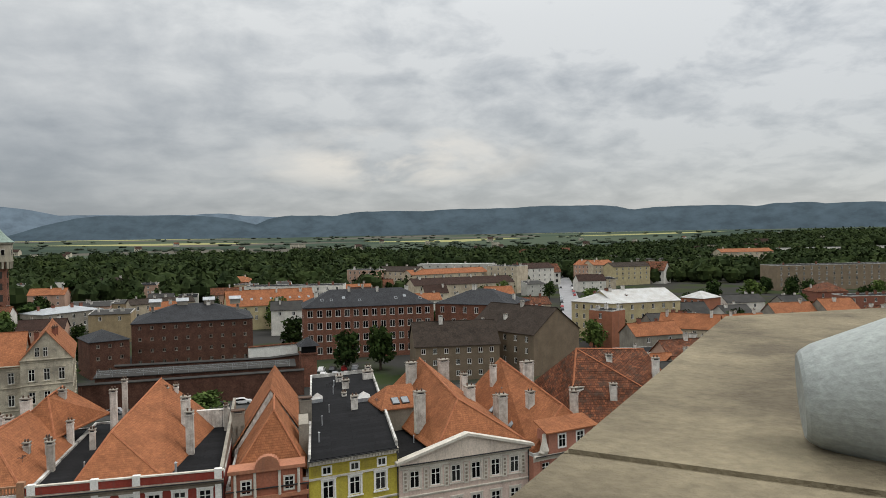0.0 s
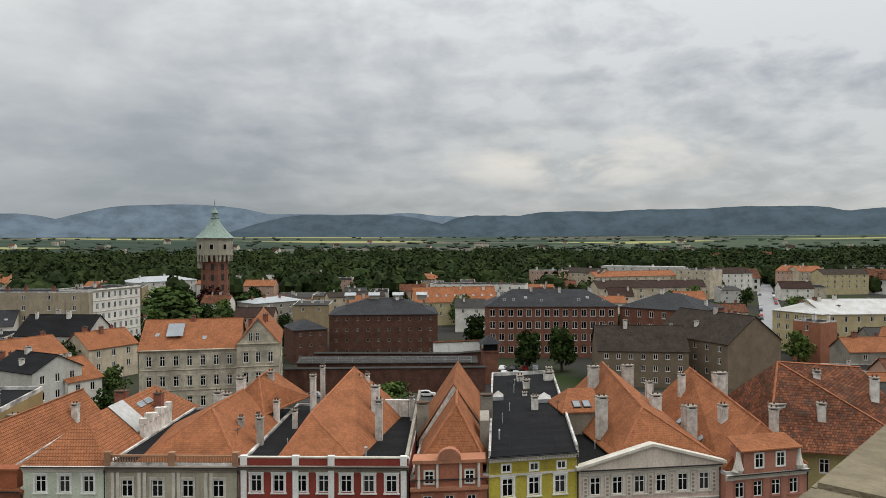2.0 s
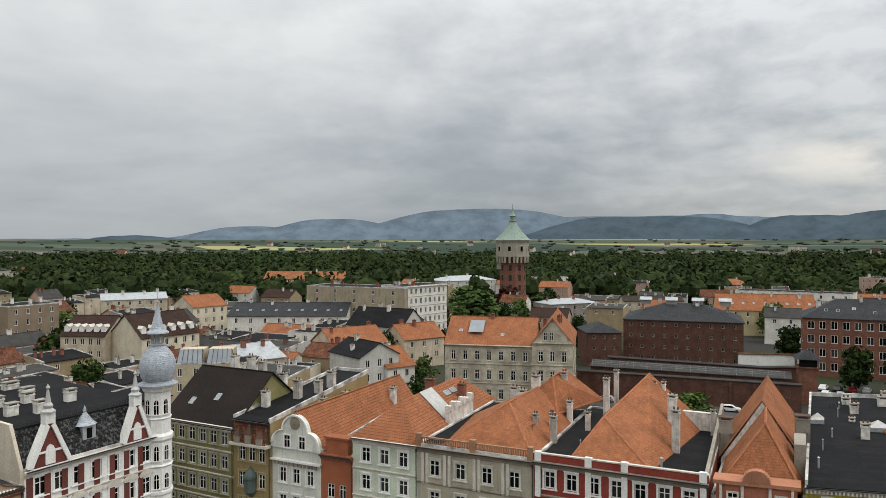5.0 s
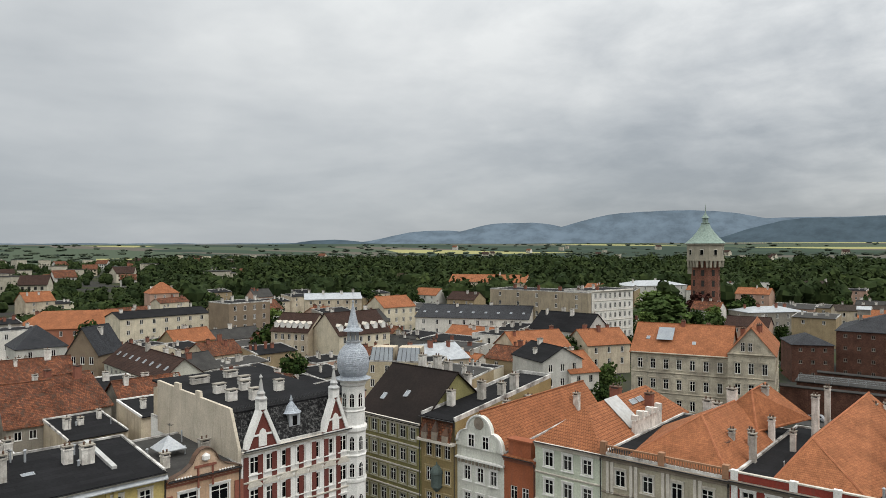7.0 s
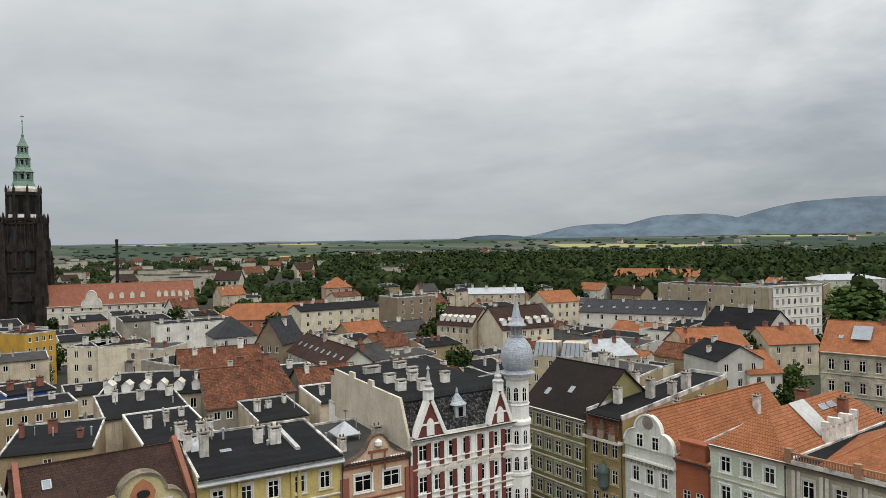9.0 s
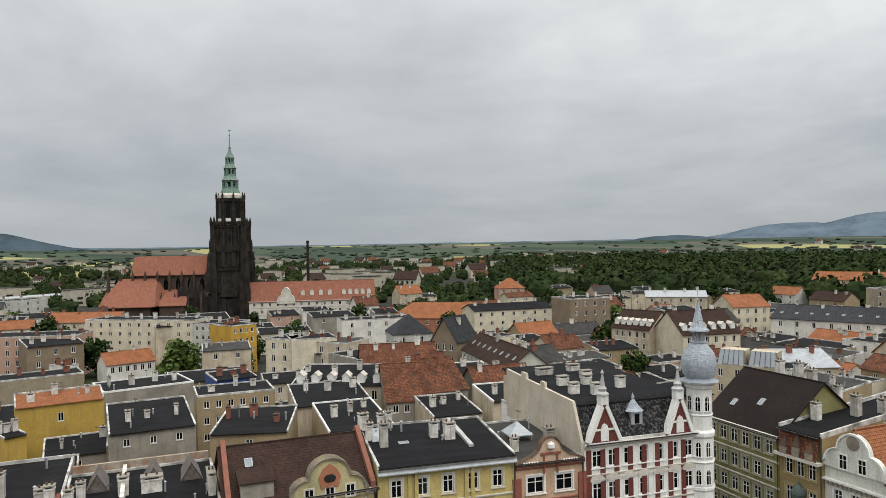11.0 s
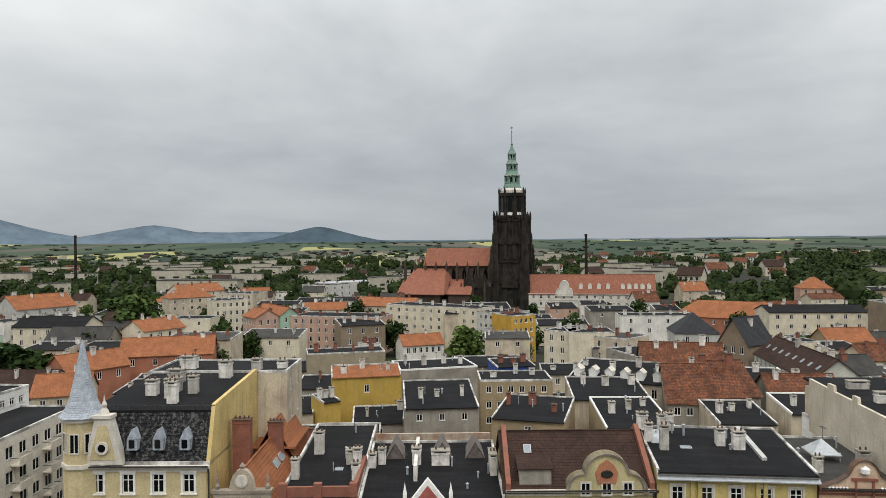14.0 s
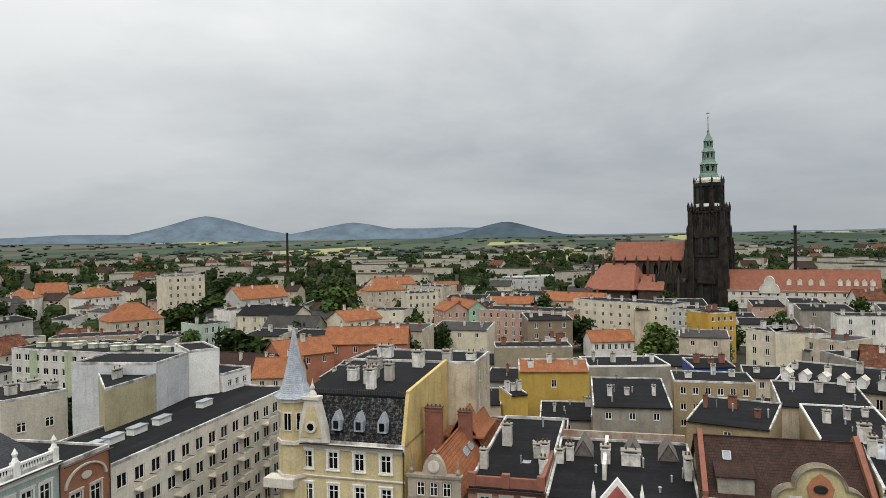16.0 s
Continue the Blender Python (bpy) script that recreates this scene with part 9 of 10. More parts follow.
h.chimneys((1.1, 4.3, 1.2, 1.2, 0.8), (5.9, 4.5, 1.5, 0.8, 0.8), (8.6, 3.8, 2.0, 0.6, 0.8), (13.2, 4.5, 1.5, 1.2, 0.8), pots=1)
h = House((-108.9, 43.5), (-108.1, 52.3), 12, 9.5, "mono", 1, RENDER_WARM, BITUMEN, "dark roofed back building", rows=1, bays=1)
h.chimneys((1.6, 5.4, 1.8, 1.0, 0.8), (3.9, 6.5, 1.2, 0.8, 0.8), (7.2, 8.1, 1.5, 0.6, 0.8), pots=1)
h = House((-198.7, 37.9), (-186.4, 49.8), 12, 12, "flat", 0, RENDER_WARM, BITUMEN_OLD, "beige back tenement behind the market square", rows=3, bays=3, far=True)
h.chimneys((1.5, 6.3, 2.0, 1.0, 0.8), (6.0, 4.8, 1.8, 1.2, 0.8), (10.3, 6.5, 2.0, 0.6, 0.8), (14.3, 5.5, 1.2, 0.8, 0.8), mat=CHIMNEY_BRICK, pots=1)
h = House((-171.4, 48.1), (-174.2, 57.3), 14, 10, "flat", 0, RENDER_GREY, BITUMEN, "grey flat roofed workshop", rows=2, bays=1, far=True)
h.chimneys((1.4, 5.5, 2.0, 1.2, 0.8), (4.4, 5.0, 1.2, 0.8, 0.8), (8.1, 5.1, 1.2, 0.8, 0.8), pots=1)
h = House((-326.4, -39.5), (-314.8, -12.4), 14, 10, "gx", 3.5, RENDER_WARM, TILE, "house with an orange tiled roof", rows=2, bays=6, far=True)
h.chimneys((3.5, 8.8, 2.0, 1.2, 0.8), (11.4, 6.0, 1.2, 0.6, 0.8), (19.0, 8.6, 2.0, 1.2, 0.8), (25.0, 7.2, 1.8, 0.8, 0.8), mat=CHIMNEY_BRICK, pots=1)
h = House((-202.7, -79.7), (-202.0, -60.0), 11, 11, "mono", 0.8, RENDER_WARM, BITUMEN_OLD, "beige back building with pipes", rows=2, bays=3, far=True)
h.chimneys((2.1, 6.7, 1.8, 1.0, 0.8), (7.3, 5.4, 1.5, 0.6, 0.8), (12.6, 6.4, 1.2, 1.0, 0.8), (16.7, 6.5, 1.5, 0.8, 0.8), mat=CHIMNEY_BRICK, pots=1)
h = House((-182.6, -83.4), (-187.9, -60.6), 13, 9.5, "gx", 4, plaster((0.38, 0.16, 0.10)), TILE, "red house with an orange tiled roof", rows=1, bays=4, far=True)
h.chimneys((4.0, 6.7, 1.5, 0.8, 0.8), (8.7, 8.0, 1.2, 0.8, 0.8), (15.8, 8.0, 1.2, 1.2, 0.8), (20.4, 6.0, 1.2, 1.2, 0.8), pots=1)
h = House((-162.5, -86.1), (-174.6, -76.8), 11, 9, "gx", 3.5, plaster((0.38, 0.16, 0.10)), TILE, "low house with orange tiled roof", rows=1, bays=3, far=True)
h.chimneys((3.4, 7.7, 1.8, 1.0, 0.8), (8.3, 4.5, 1.8, 1.2, 0.8), (11.8, 7.4, 1.5, 0.6, 0.8), pots=1)
h = House((-139.3, -81.0), (-142.1, -71.1), 10, 8.5, "gx", 3.5, RENDER_WARM, TILE, "low yard house with an orange roof", rows=1, bays=3)
h.chimneys((3.0, 6.3, 1.2, 1.0, 0.8), (7.4, 5.6, 2.0, 1.2, 0.8), pots=1)
h = House((-216.3, -90.7), (-228.3, -82.4), 12, 12, "gx", 3, plaster((0.67, 0.60, 0.46)), TILE, "cream tenement with orange roof", rows=3, bays=4, far=True)
h.chimneys((3.3, 6.1, 1.8, 0.6, 0.8), (6.5, 7.7, 1.2, 1.2, 0.8), (11.9, 4.7, 1.8, 1.0, 0.8), pots=1)
h = House((-202.5, -20.2), (-205.1, -17.1), 6, 9, "flat", 0, plaster((0.75, 0.72, 0.66)), BITUMEN, "small white gabled annex behind", rows=2, bays=1, far=True)
h.chimneys((0.6, 3.1, 2.0, 0.8, 0.8), (2.2, 2.3, 1.5, 1.2, 0.8), (3.6, 3.2, 1.5, 1.2, 0.8), mat=CHIMNEY_BRICK, pots=1)

# ---- trees ----


def leaf_cloud(lumps, count, size, rng, ruffle=0.6):
    """Leaf clumps strewn over the skin of some lumps (centre, radius): returns vertices and faces."""
    v, f = [], []
    weights = np.array([r * r for _, r in lumps])
    picks = rng.choice(len(lumps), count, p=weights / weights.sum())
    d = rng.normal(size=(count, 3))
    d /= np.linalg.norm(d, axis=1, keepdims=True)
    rad = 0.62 + 0.45 * rng.random(count)
    for i in range(count):
        c, r = lumps[picks[i]]
        p = np.array(c) + d[i] * r * rad[i]
        nrm = d[i] + rng.normal(size=3) * ruffle
        nrm /= np.linalg.norm(nrm)
        a = np.cross(nrm, rng.normal(size=3))
        a /= np.linalg.norm(a)
        b = np.cross(nrm, a)
        s = size * (0.6 + 0.8 * rng.random())
        k = len(v)
        v += [tuple(p + a * s), tuple(p + b * s * 0.8), tuple(p - a * s), tuple(p - b * s * 0.8)]
        f.append((k, k + 1, k + 2, k + 3))
    return v, f


def tree_parts(seed, height, spread, leaf, count=1000, size=0.5):
    rng = np.random.default_rng(seed)
    m = Mesh()
    m.lathe(0, 0, ((0.035 * height, 0), (0.026 * height, height * 0.25), (0.016 * height, height * 0.6), (0.0, height * 0.85)), 8)
    lumps = []
    for i in range(13):
        a = 2.4 * i + rng.random()
        k = 0.3 + 0.62 * (i / 12)
        r = spread * (1.0 - abs(k - 0.52) * 1.3) * (0.55 + 0.3 * rng.random())
        c = (math.cos(a) * r, math.sin(a) * r, height * k)
        lumps.append((c, spread * (0.34 + 0.2 * rng.random())))
        s = Vector((0, 0, height * (k - 0.14)))
        e_ = Vector(c)
        side = (e_ - s).cross(Vector((0, 0, 1))).normalized() * 0.07
        up_ = Vector((0, 0, 0.09))
        m.face([s - side, s + side, e_]), m.face([s - up_, s + up_, e_])
    lumps.append(((0, 0, height * 0.6), spread * 0.6))
    lumps.append(((0, 0, height * 0.85), spread * 0.4))
    v, f = leaf_cloud(lumps, count, size, rng)
    me = bpy.data.meshes.new("crown")
    me.from_pydata(v, [], f)
    me.materials.append(leaf)
    return m.make("trunk", BARK), me


KINDS = {}


def tree(x, y, height, spread, leaf=None, label="green deciduous tree in full leaf", seed=1, count=1000):
    leaf = leaf or LEAF
    key = (leaf.name, seed)
    if key not in KINDS:
        KINDS[key] = tree_parts(seed, 10.0, 4.0, leaf, count)
    trunk, crown = KINDS[key]
    o = thing("tree", pose(x, y, 0, 0, 0, (x * 37 + y * 11) % 360), label, "tree")
    o.scale = (spread / 4.0, spread / 4.0, height / 10.0)
    part("trunk", trunk, None, o)
    part("crown", crown, None, o)


tree(19.0, 202.5, 11, 4, LEAF, "green deciduous tree in full leaf", 2)
tree(28.7, 201.2, 12, 4.5, LEAF, "green deciduous tree in full leaf", 3)
tree(-0.1, 306.4, 13, 5, LEAF_FRESH, "light green leafy tree", 4)
tree(59.2, 546.4, 11, 5, LEAF, "green deciduous tree in full leaf", 2)
tree(-129.9, 517.6, 14, 8, LEAF, "green deciduous tree in full leaf", 3)
tree(-70.2, 633.1, 18, 10, LEAF, "green deciduous tree in full leaf", 2)
tree(-109.0, 357.5, 9, 6, LEAF, "green deciduous tree in full leaf", 2)
tree(239.3, 507.7, 12, 6, LEAF, "green deciduous tree in full leaf", 3)
tree(167.2, 458.1, 10, 4, LEAF, "green deciduous tree in full leaf", 2)
tree(159.3, 395.1, 10, 4, LEAF, "green deciduous tree in full leaf", 3)
tree(279.7, 514.8, 12, 6, LEAF, "green deciduous tree in full leaf", 2)
tree(402.5, 641.4, 14, 9, LEAF_DARK, "dark purple copper beech tree", 5)
tree(366.3, 490.9, 16, 11, LEAF, "green deciduous tree in full leaf", 3)
tree(257.5, 340.3, 11, 6, LEAF_FRESH, "light green leafy tree", 4)
tree(124.9, 379.5, 12, 5, LEAF_FRESH, "light green leafy tree", 4)
tree(-15.5, 161.0, 5, 4, LEAF_FRESH, "light green leafy tree", 4)
tree(321.9, 397.2, 14, 6, LEAF, "green deciduous tree in full leaf", 2)
tree(-138.0, 326.3, 15, 12, LEAF_FRESH, "light green leafy tree", 4)
tree(-121.9, 338.5, 15, 7, LEAF_DARK, "dark purple copper beech tree", 5)
tree(-104.8, 334.3, 12, 8, LEAF, "green deciduous tree in full leaf", 2)
tree(-120.8, 472.7, 15, 9, LEAF, "green deciduous tree in full leaf", 3)
tree(-273.5, 172.2, 14, 4, LEAF, "green deciduous tree in full leaf", 2)
tree(-189.8, 136.9, 12, 5, LEAF, "green deciduous tree in full leaf", 3)
tree(-314.0, 301.6, 12, 8, LEAF, "green deciduous tree in full leaf", 2)
tree(-213.7, 8.2, 12, 6, LEAF_FRESH, "light green leafy tree", 4)
tree(-238.6, -14.8, 11, 5, LEAF, "green deciduous tree in full leaf", 2)
tree(-266.0, 167.3, 14, 4, LEAF, "green deciduous tree in full leaf", 3)
tree(-218.7, 126.3, 9, 5, LEAF, "green deciduous tree in full leaf", 2)
tree(-421.2, -1.6, 11, 7, LEAF, "green deciduous tree in full leaf", 3)
tree(-305.1, -134.0, 17, 11, LEAF, "green deciduous tree in full leaf", 2)
tree(-279.7, -119.3, 18, 10, LEAF_FRESH, "light green leafy tree", 4)
tree(-262.0, -172.0, 15, 9, LEAF, "dark green tree before the tower block", 2)
tree(-250.0, -178.0, 13, 8, LEAF, "dark green tree before the tower block", 3)
tree(-178.9, -108.5, 13, 8, LEAF, "green deciduous tree in full leaf", 3)
tree(-171.8, -98.3, 12, 8, LEAF, "green deciduous tree in full leaf", 2)
tree(-427.2, -269.0, 14, 8, LEAF, "green deciduous tree in full leaf", 3)
tree(-94.0, -84.6, 14, 8, LEAF, "green deciduous tree in full leaf", 2)
tree(-383.5, -334.9, 13, 8, LEAF_FRESH, "light green leafy tree", 4)
tree(-206.2, -139.7, 14, 4, LEAF, "green deciduous tree in full leaf", 3)
tree(-202.9, -65.3, 10, 5, LEAF, "green deciduous tree in full leaf", 2)
tree(-219.5, -105.9, 11, 6, LEAF, "green deciduous tree in full leaf", 3)
tree(-171.6, -168.3, 9, 7, LEAF, "green deciduous tree in full leaf", 3)
tree(-118.2, 287.5, 15, 11, LEAF_FRESH, "light green leafy tree", 4)


# ---- prison yard ----


def long_wall(name, a, b, height, thick, mat, cap, label):
    a, b = Vector((*a, 0)), Vector((*b, 0))
    u, length = (b - a).normalized(), (b - a).length
    o = thing(name, pose(a.x, a.y, 0, 0, 0, math.degrees(math.atan2(u.y, u.x))), label, "wall", kind="structure")
    m = Mesh()
    m.box(0, length, 0, thick, 0, height)
    part("wall", m, mat, o)
    for i in range(int(length / 5)):
        m = Mesh()
        m.box(i * 5 + 0.1, i * 5 + 0.8, -0.25, 0.0, 0, height - 0.3)
        part("pier", m, mat, o)
    m = Mesh()
    m.moulding([(-0.3, height), (thick / 2, height + 0.0), (thick + 0.3, height), (thick + 0.3, height + 0.15), (thick / 2, height + 0.5), (-0.3, height + 0.15)], -0.1, length + 0.1)
    part("coping", m, cap, o)
    return o


long_wall("wall_prison_1", (-44, 172), (6, 175), 6.0, 0.6, BRICK_DARK, BITUMEN_OLD, "long dark brick prison wall with sheet coping")
long_wall("wall_prison_2", (-40, 190), (-2, 189.4), 7.0, 0.5, BRICK_DARK, BITUMEN_OLD, "inner dark brick prison wall with sheet coping")
long_wall("wall_prison_3", (-2, 189.5), (6, 193.6), 7.0, 0.5, BRICK_DARK, BITUMEN_OLD, "short dark brick prison wall with coping")
long_wall("wall_prison_4", (-9, 224), (6, 228), 5.0, 0.4, WHITE, TILE_OLD, "white yard wall with a tile coping")
o = thing("prison_walk", pose(-42, 178.5, 0, 0, 0, 2), "covered brick walkway with a grey sheet roof", "walkway")
m = Mesh()
m.box(0, 46, 0, 5, 0, 6.4)
part("wall", m, BRICK_DARK, o)
m = Mesh()
m.slab([(-0.3, -0.4, 6.5), (46.3, -0.4, 6.5), (46.3, 5.4, 7.3), (-0.3, 5.4, 7.3)], 0.2)
part("roof", m, BITUMEN_OLD, o)
m = Mesh()
m.box(0.4, 0.48, -0.35, -0.27, 6.5, 8.1)
post = m.make("post", ZINC)
for i in range(14):
    part("post", post, None, o, at=pose(i * 3.4, 0, 0))
m = Mesh()
for z in (7.2, 7.6, 8.0):
    m.box(0.4, 44.8, -0.33, -0.29, z, z + 0.04)
part("rail", m, ZINC, o)
o = thing("watch_post", pose(7.5, 186, 0, 0, 0, 5), "brick prison watch post with a small hipped roof", "watch post")
m = Mesh()
m.box(-2, 2, -2, 2, 0, 8.5)
m.box(-2.3, 2.3, -2.3, 2.3, 8.5, 8.8)
m.box(-1.9, 1.9, -1.9, 1.9, 8.8, 10.6, 1)
part("body", m, [BRICK, GLASS], o)
m = Mesh()
m.prism([(-2.8, -2.8), (2.8, -2.8), (2.8, 2.8), (-2.8, 2.8)], 10.6, 12.6, 0, 0.1)
part("roof", m, SLATE, o)

# ---- cars ----
CAR_PAINT = {}


def car_meshes(rgb):
    if rgb in CAR_PAINT:
        return CAR_PAINT[rgb]
    paint = surface("car_paint_%d" % len(CAR_PAINT), rgb, tuple(v * 0.95 for v in rgb), rough=0.3, grain=2, bump=0.0)
    m = Mesh()
    m.profile([(-2.1, 0.35), (2.1, 0.35), (2.15, 0.7), (1.95, 0.88), (1.2, 0.95), (-1.9, 0.95), (-2.15, 0.75)], -0.86, 0.86)
    m.profile([(-1.5, 1.38), (-1.9, 0.95), (1.15, 0.95), (0.45, 1.42), (-0.2, 1.48)][::-1], -0.72, 0.72)
    g = Mesh()
    g.profile([(-1.4, 1.33), (-1.7, 0.98), (0.95, 0.98), (0.38, 1.37), (-0.2, 1.42)][::-1], -0.74, 0.74)
    w = Mesh()
    w.lathe(0, 0, ((0.0, -0.1), (0.2, -0.11), (0.32, -0.1), (0.33, 0.1), (0.2, 0.11), (0.0, 0.1)), 14)
    CAR_PAINT[rgb] = (m.make("body", paint), g.make("side_glass", GLASS), w.make("wheel", IRON))
    return CAR_PAINT[rgb]


def car(x, y, turn, rgb, word):
    o = thing("car", pose(x, y, 0.02, 0, 0, turn), word + " parked car beside the street", "car", "parked cars")
    body, glass, wheel = car_meshes(rgb)
    part("body", body, None, o), part("side_glass", glass, None, o)
    for cx in (-1.3, 1.3):
        for cy in (-0.78, 0.78):
            part("wheel", wheel, None, o, at=pose(cx, cy, 0.33, 90))


PAINTS = (((0.7, 0.7, 0.7), "white"), ((0.03, 0.03, 0.035), "black"), ((0.35, 0.36, 0.38), "silver grey"), ((0.10, 0.11, 0.14), "dark blue"), ((0.35, 0.03, 0.03), "red"))
car(-8.4, 169.5, 2, *PAINTS[0]), car(-36, 168, 175, *PAINTS[2]), car(-14.5, 169.3, 3, *PAINTS[1])
rng = random.Random(3)
for i in range(9):
    car(12 + (i % 5) * 3.2, 196 + (i // 5) * 8, 82 + rng.uniform(-5, 5), *PAINTS[(0, 2, 1, 1, 3, 0, 1, 4, 2)[i]])
for i in range(16):
    k = 300 + i * 13
    car(k * 0.408 + rng.choice((2.5, 11.5)), k * 0.98, 67, *PAINTS[rng.randrange(5)])
for i in range(22):
    car(255 + (i % 11) * 3.4, 285 + (i // 11) * 14 - (i % 11) * 1.2, 60 + rng.uniform(-5, 5), *PAINTS[rng.randrange(5)])

# ---- roads ----


def road(name, a, b, width, mat, label, z=0.02):
    a, b = Vector((*a, 0)), Vector((*b, 0))
    u, length = (b - a).normalized(), (b - a).length
    m = Mesh()
    m.box(0, length, -width / 2, width / 2, -0.2, z)
    o = new(name, m.make(name, mat))
    o.matrix_basis = pose(a.x, a.y, 0, 0, 0, math.degrees(math.atan2(u.y, u.x)))
    tagged(o, label, "road", kind="structure")


ROAD_GREY = surface("worn_road", (0.30, 0.30, 0.31), (0.24, 0.24, 0.25), rough=0.8, grain=2, patch=0.1)
road("road_north", (118, 262), (520, 1250), 11, ROAD_GREY, "straight pale asphalt street with parked cars")
road("road_prison", (-70, 166), (60, 171), 9, ASPHALT, "asphalt lane along the prison wall", 0.03)
road("road_square", (-160, 66), (45, 66), 8, PAVING, "paved street along the square", 0.025)
road("road_west", (-62, -60), (-58, 64), 9, PAVING, "paved street along the west side", 0.035)
road("road_south", (-40, -43.5), (-170, -43.5), 8, ASPHALT, "asphalt street south of the corner house", 0.03)
road("road_far_west", (-190, -68), (-340, -128), 9, ROAD_GREY, "town street running away between tenements", 0.03)

# ---- tall works chimneys ----
for x, y, hh, r in ((-560, 118, 43, 1.4), (-640, -330, 47, 1.5)):
    o = thing("works_chimney", pose(x, y, 0), "tall slender brick works chimney in the distance", "chimney")
    m = Mesh()
    m.lathe(0, 0, ((r, 0), (r * 0.7, hh), (r * 0.85, hh + 0.5), (r * 0.85, hh + 2), (0.0, hh + 2)), 12)
    part("shaft", m, SOOT, o)

# ---- back yards: low houses that fill the blocks ----


def infill():
    rng = random.Random(21)
    walls = (RENDER_WARM, RENDER_GREY, plaster((0.67, 0.60, 0.46)), plaster((0.75, 0.72, 0.66)), plaster((0.53, 0.52, 0.48)), plaster((0.36, 0.28, 0.17)), plaster((0.50, 0.33, 0.25)))
    words = {0: "sandy", 1: "grey", 2: "cream", 3: "white", 4: "pale grey", 5: "tan", 6: "salmon"}
    taken = list(FOOTPRINTS)
    for spec in ((44, 48, 114, 105, 190, 4, 6.5), (44, 34, 62, 135, 260, 6, 9), (88, 34, 140, 190, 470, 7, 11), (28, -46, -27, 105, 330, 6, 10), (10, -27, -16, 235, 330, 6, 10), (38, -28, 30, 290, 520, 7, 11), (18, 114, 142, 130, 300, 5, 8)):
        made = 0
        for _ in range(1500):
            if made >= spec[0]:
                break
            a, r = radians(rng.uniform(spec[1], spec[2])), rng.uniform(spec[3], spec[4])
            x, y = -math.sin(a) * r, math.cos(a) * r
            L_, D_ = rng.uniform(9, 20), rng.uniform(8, 12)
            rad = math.hypot(L_, D_) / 2
            if x > -60 and 60 < y < 160 and x < 60:
                continue
            if abs(x * 0.98 - y * 0.408) < 14 and y > 200:
                continue
            if -50 < x < 60 and 120 < y < 232:
                continue
            if any((x - q[0]) ** 2 + (y - q[1]) ** 2 < (0.8 * rad + 0.74 * q[2]) ** 2 for q in taken) or (x + 413) ** 2 + (y - 44) ** 2 < 5200 or (x + 124) ** 2 + (y - 351) ** 2 < 500:
                continue
            face = math.degrees(a)
            turn = min((0, 90, -90, 180), key=lambda t: abs((t - face + 180) % 360 - 180)) + rng.uniform(-6, 6)
            c, s = math.cos(radians(turn)), math.sin(radians(turn))
            p = (x - c * L_ / 2 + s * D_ / 2, y - s * L_ / 2 - c * D_ / 2)
            q = (p[0] + c * L_, p[1] + s * L_)
            k = rng.randrange(7)
            kind, mat, what = rng.choice((("flat", BITUMEN, "flat black felt roof"), ("mono", BITUMEN, "sloping felt roof"), ("mono", BITUMEN_OLD, "grey felt roof"), ("gx", TILE, "orange tiled roof"), ("gx", TILE_OLD, "old red tiled roof"), ("mono", BITUMEN, "dark lean-to roof"), ("gx", BITUMEN_OLD, "grey gabled roof"), ("gx", TILE_BROWN, "brown tiled roof")))
            if spec[6] < 7 and kind == "gx" or r < 330 and kind == "gx" and 60 < math.degrees(a) < 118 and rng.random() < 0.6:
                kind, mat, what = "mono", BITUMEN, "black felt roof"
            hh = rng.uniform(spec[5], spec[6])
            rise = {"flat": 0, "mono": rng.uniform(0.6, 1.6), "gx": D_ * rng.uniform(0.25, 0.4)}[kind]
            house = House(p, q, D_, hh, kind, rise, walls[k], mat, words[k] + " back yard house with a " + what, name="yard_house", rows=1 if r < 330 else 2, bays=int(L_ / 6), win=(1.1, 1.5), storey=3.0, far=True)
            house.chimneys(*[(rng.uniform(1, L_ - 1), D_ * rng.uniform(0.3, 0.8), rng.uniform(1.0, 2.0), rng.choice((0.5, 0.7, 0.9, 1.3)), 0.6) for _ in range(rng.randrange(2, 5))], pots=1, mat=rng.choice((CHIMNEY_WHITE, CHIMNEY_WHITE, CHIMNEY_WHITE, CHIMNEY_BRICK)))
            taken.append((x, y, rad))
            made += 1
    for _ in range(330):
        a, r = radians(rng.uniform(-46, 142)), rng.uniform(150, 480)
        if r < 215 and 56 < math.degrees(a) < 128:
            continue
        x, y = -math.sin(a) * r, math.cos(a) * r
        if any((x - q[0]) ** 2 + (y - q[1]) ** 2 < (1.5 + 0.66 * q[2]) ** 2 for q in taken):
            continue
        if (x + 390) ** 2 + (y - 85) ** 2 < 3400 or abs(x * 0.98 - y * 0.408) < 12 or -50 < x < 60 and 60 < y < 232:
            continue
        k = rng.uniform(6, 12)
        tree(x, y, k, k * 0.42, *((LEAF, "green yard tree among the houses", 2) if rng.random() < 0.7 else (LEAF_FRESH, "light green yard tree among houses", 4)))
    for x, y, k, w in LATE_TREES:
        tree(x, y, k, w, LEAF, "dark green tree behind the apartment block", 2)


infill()



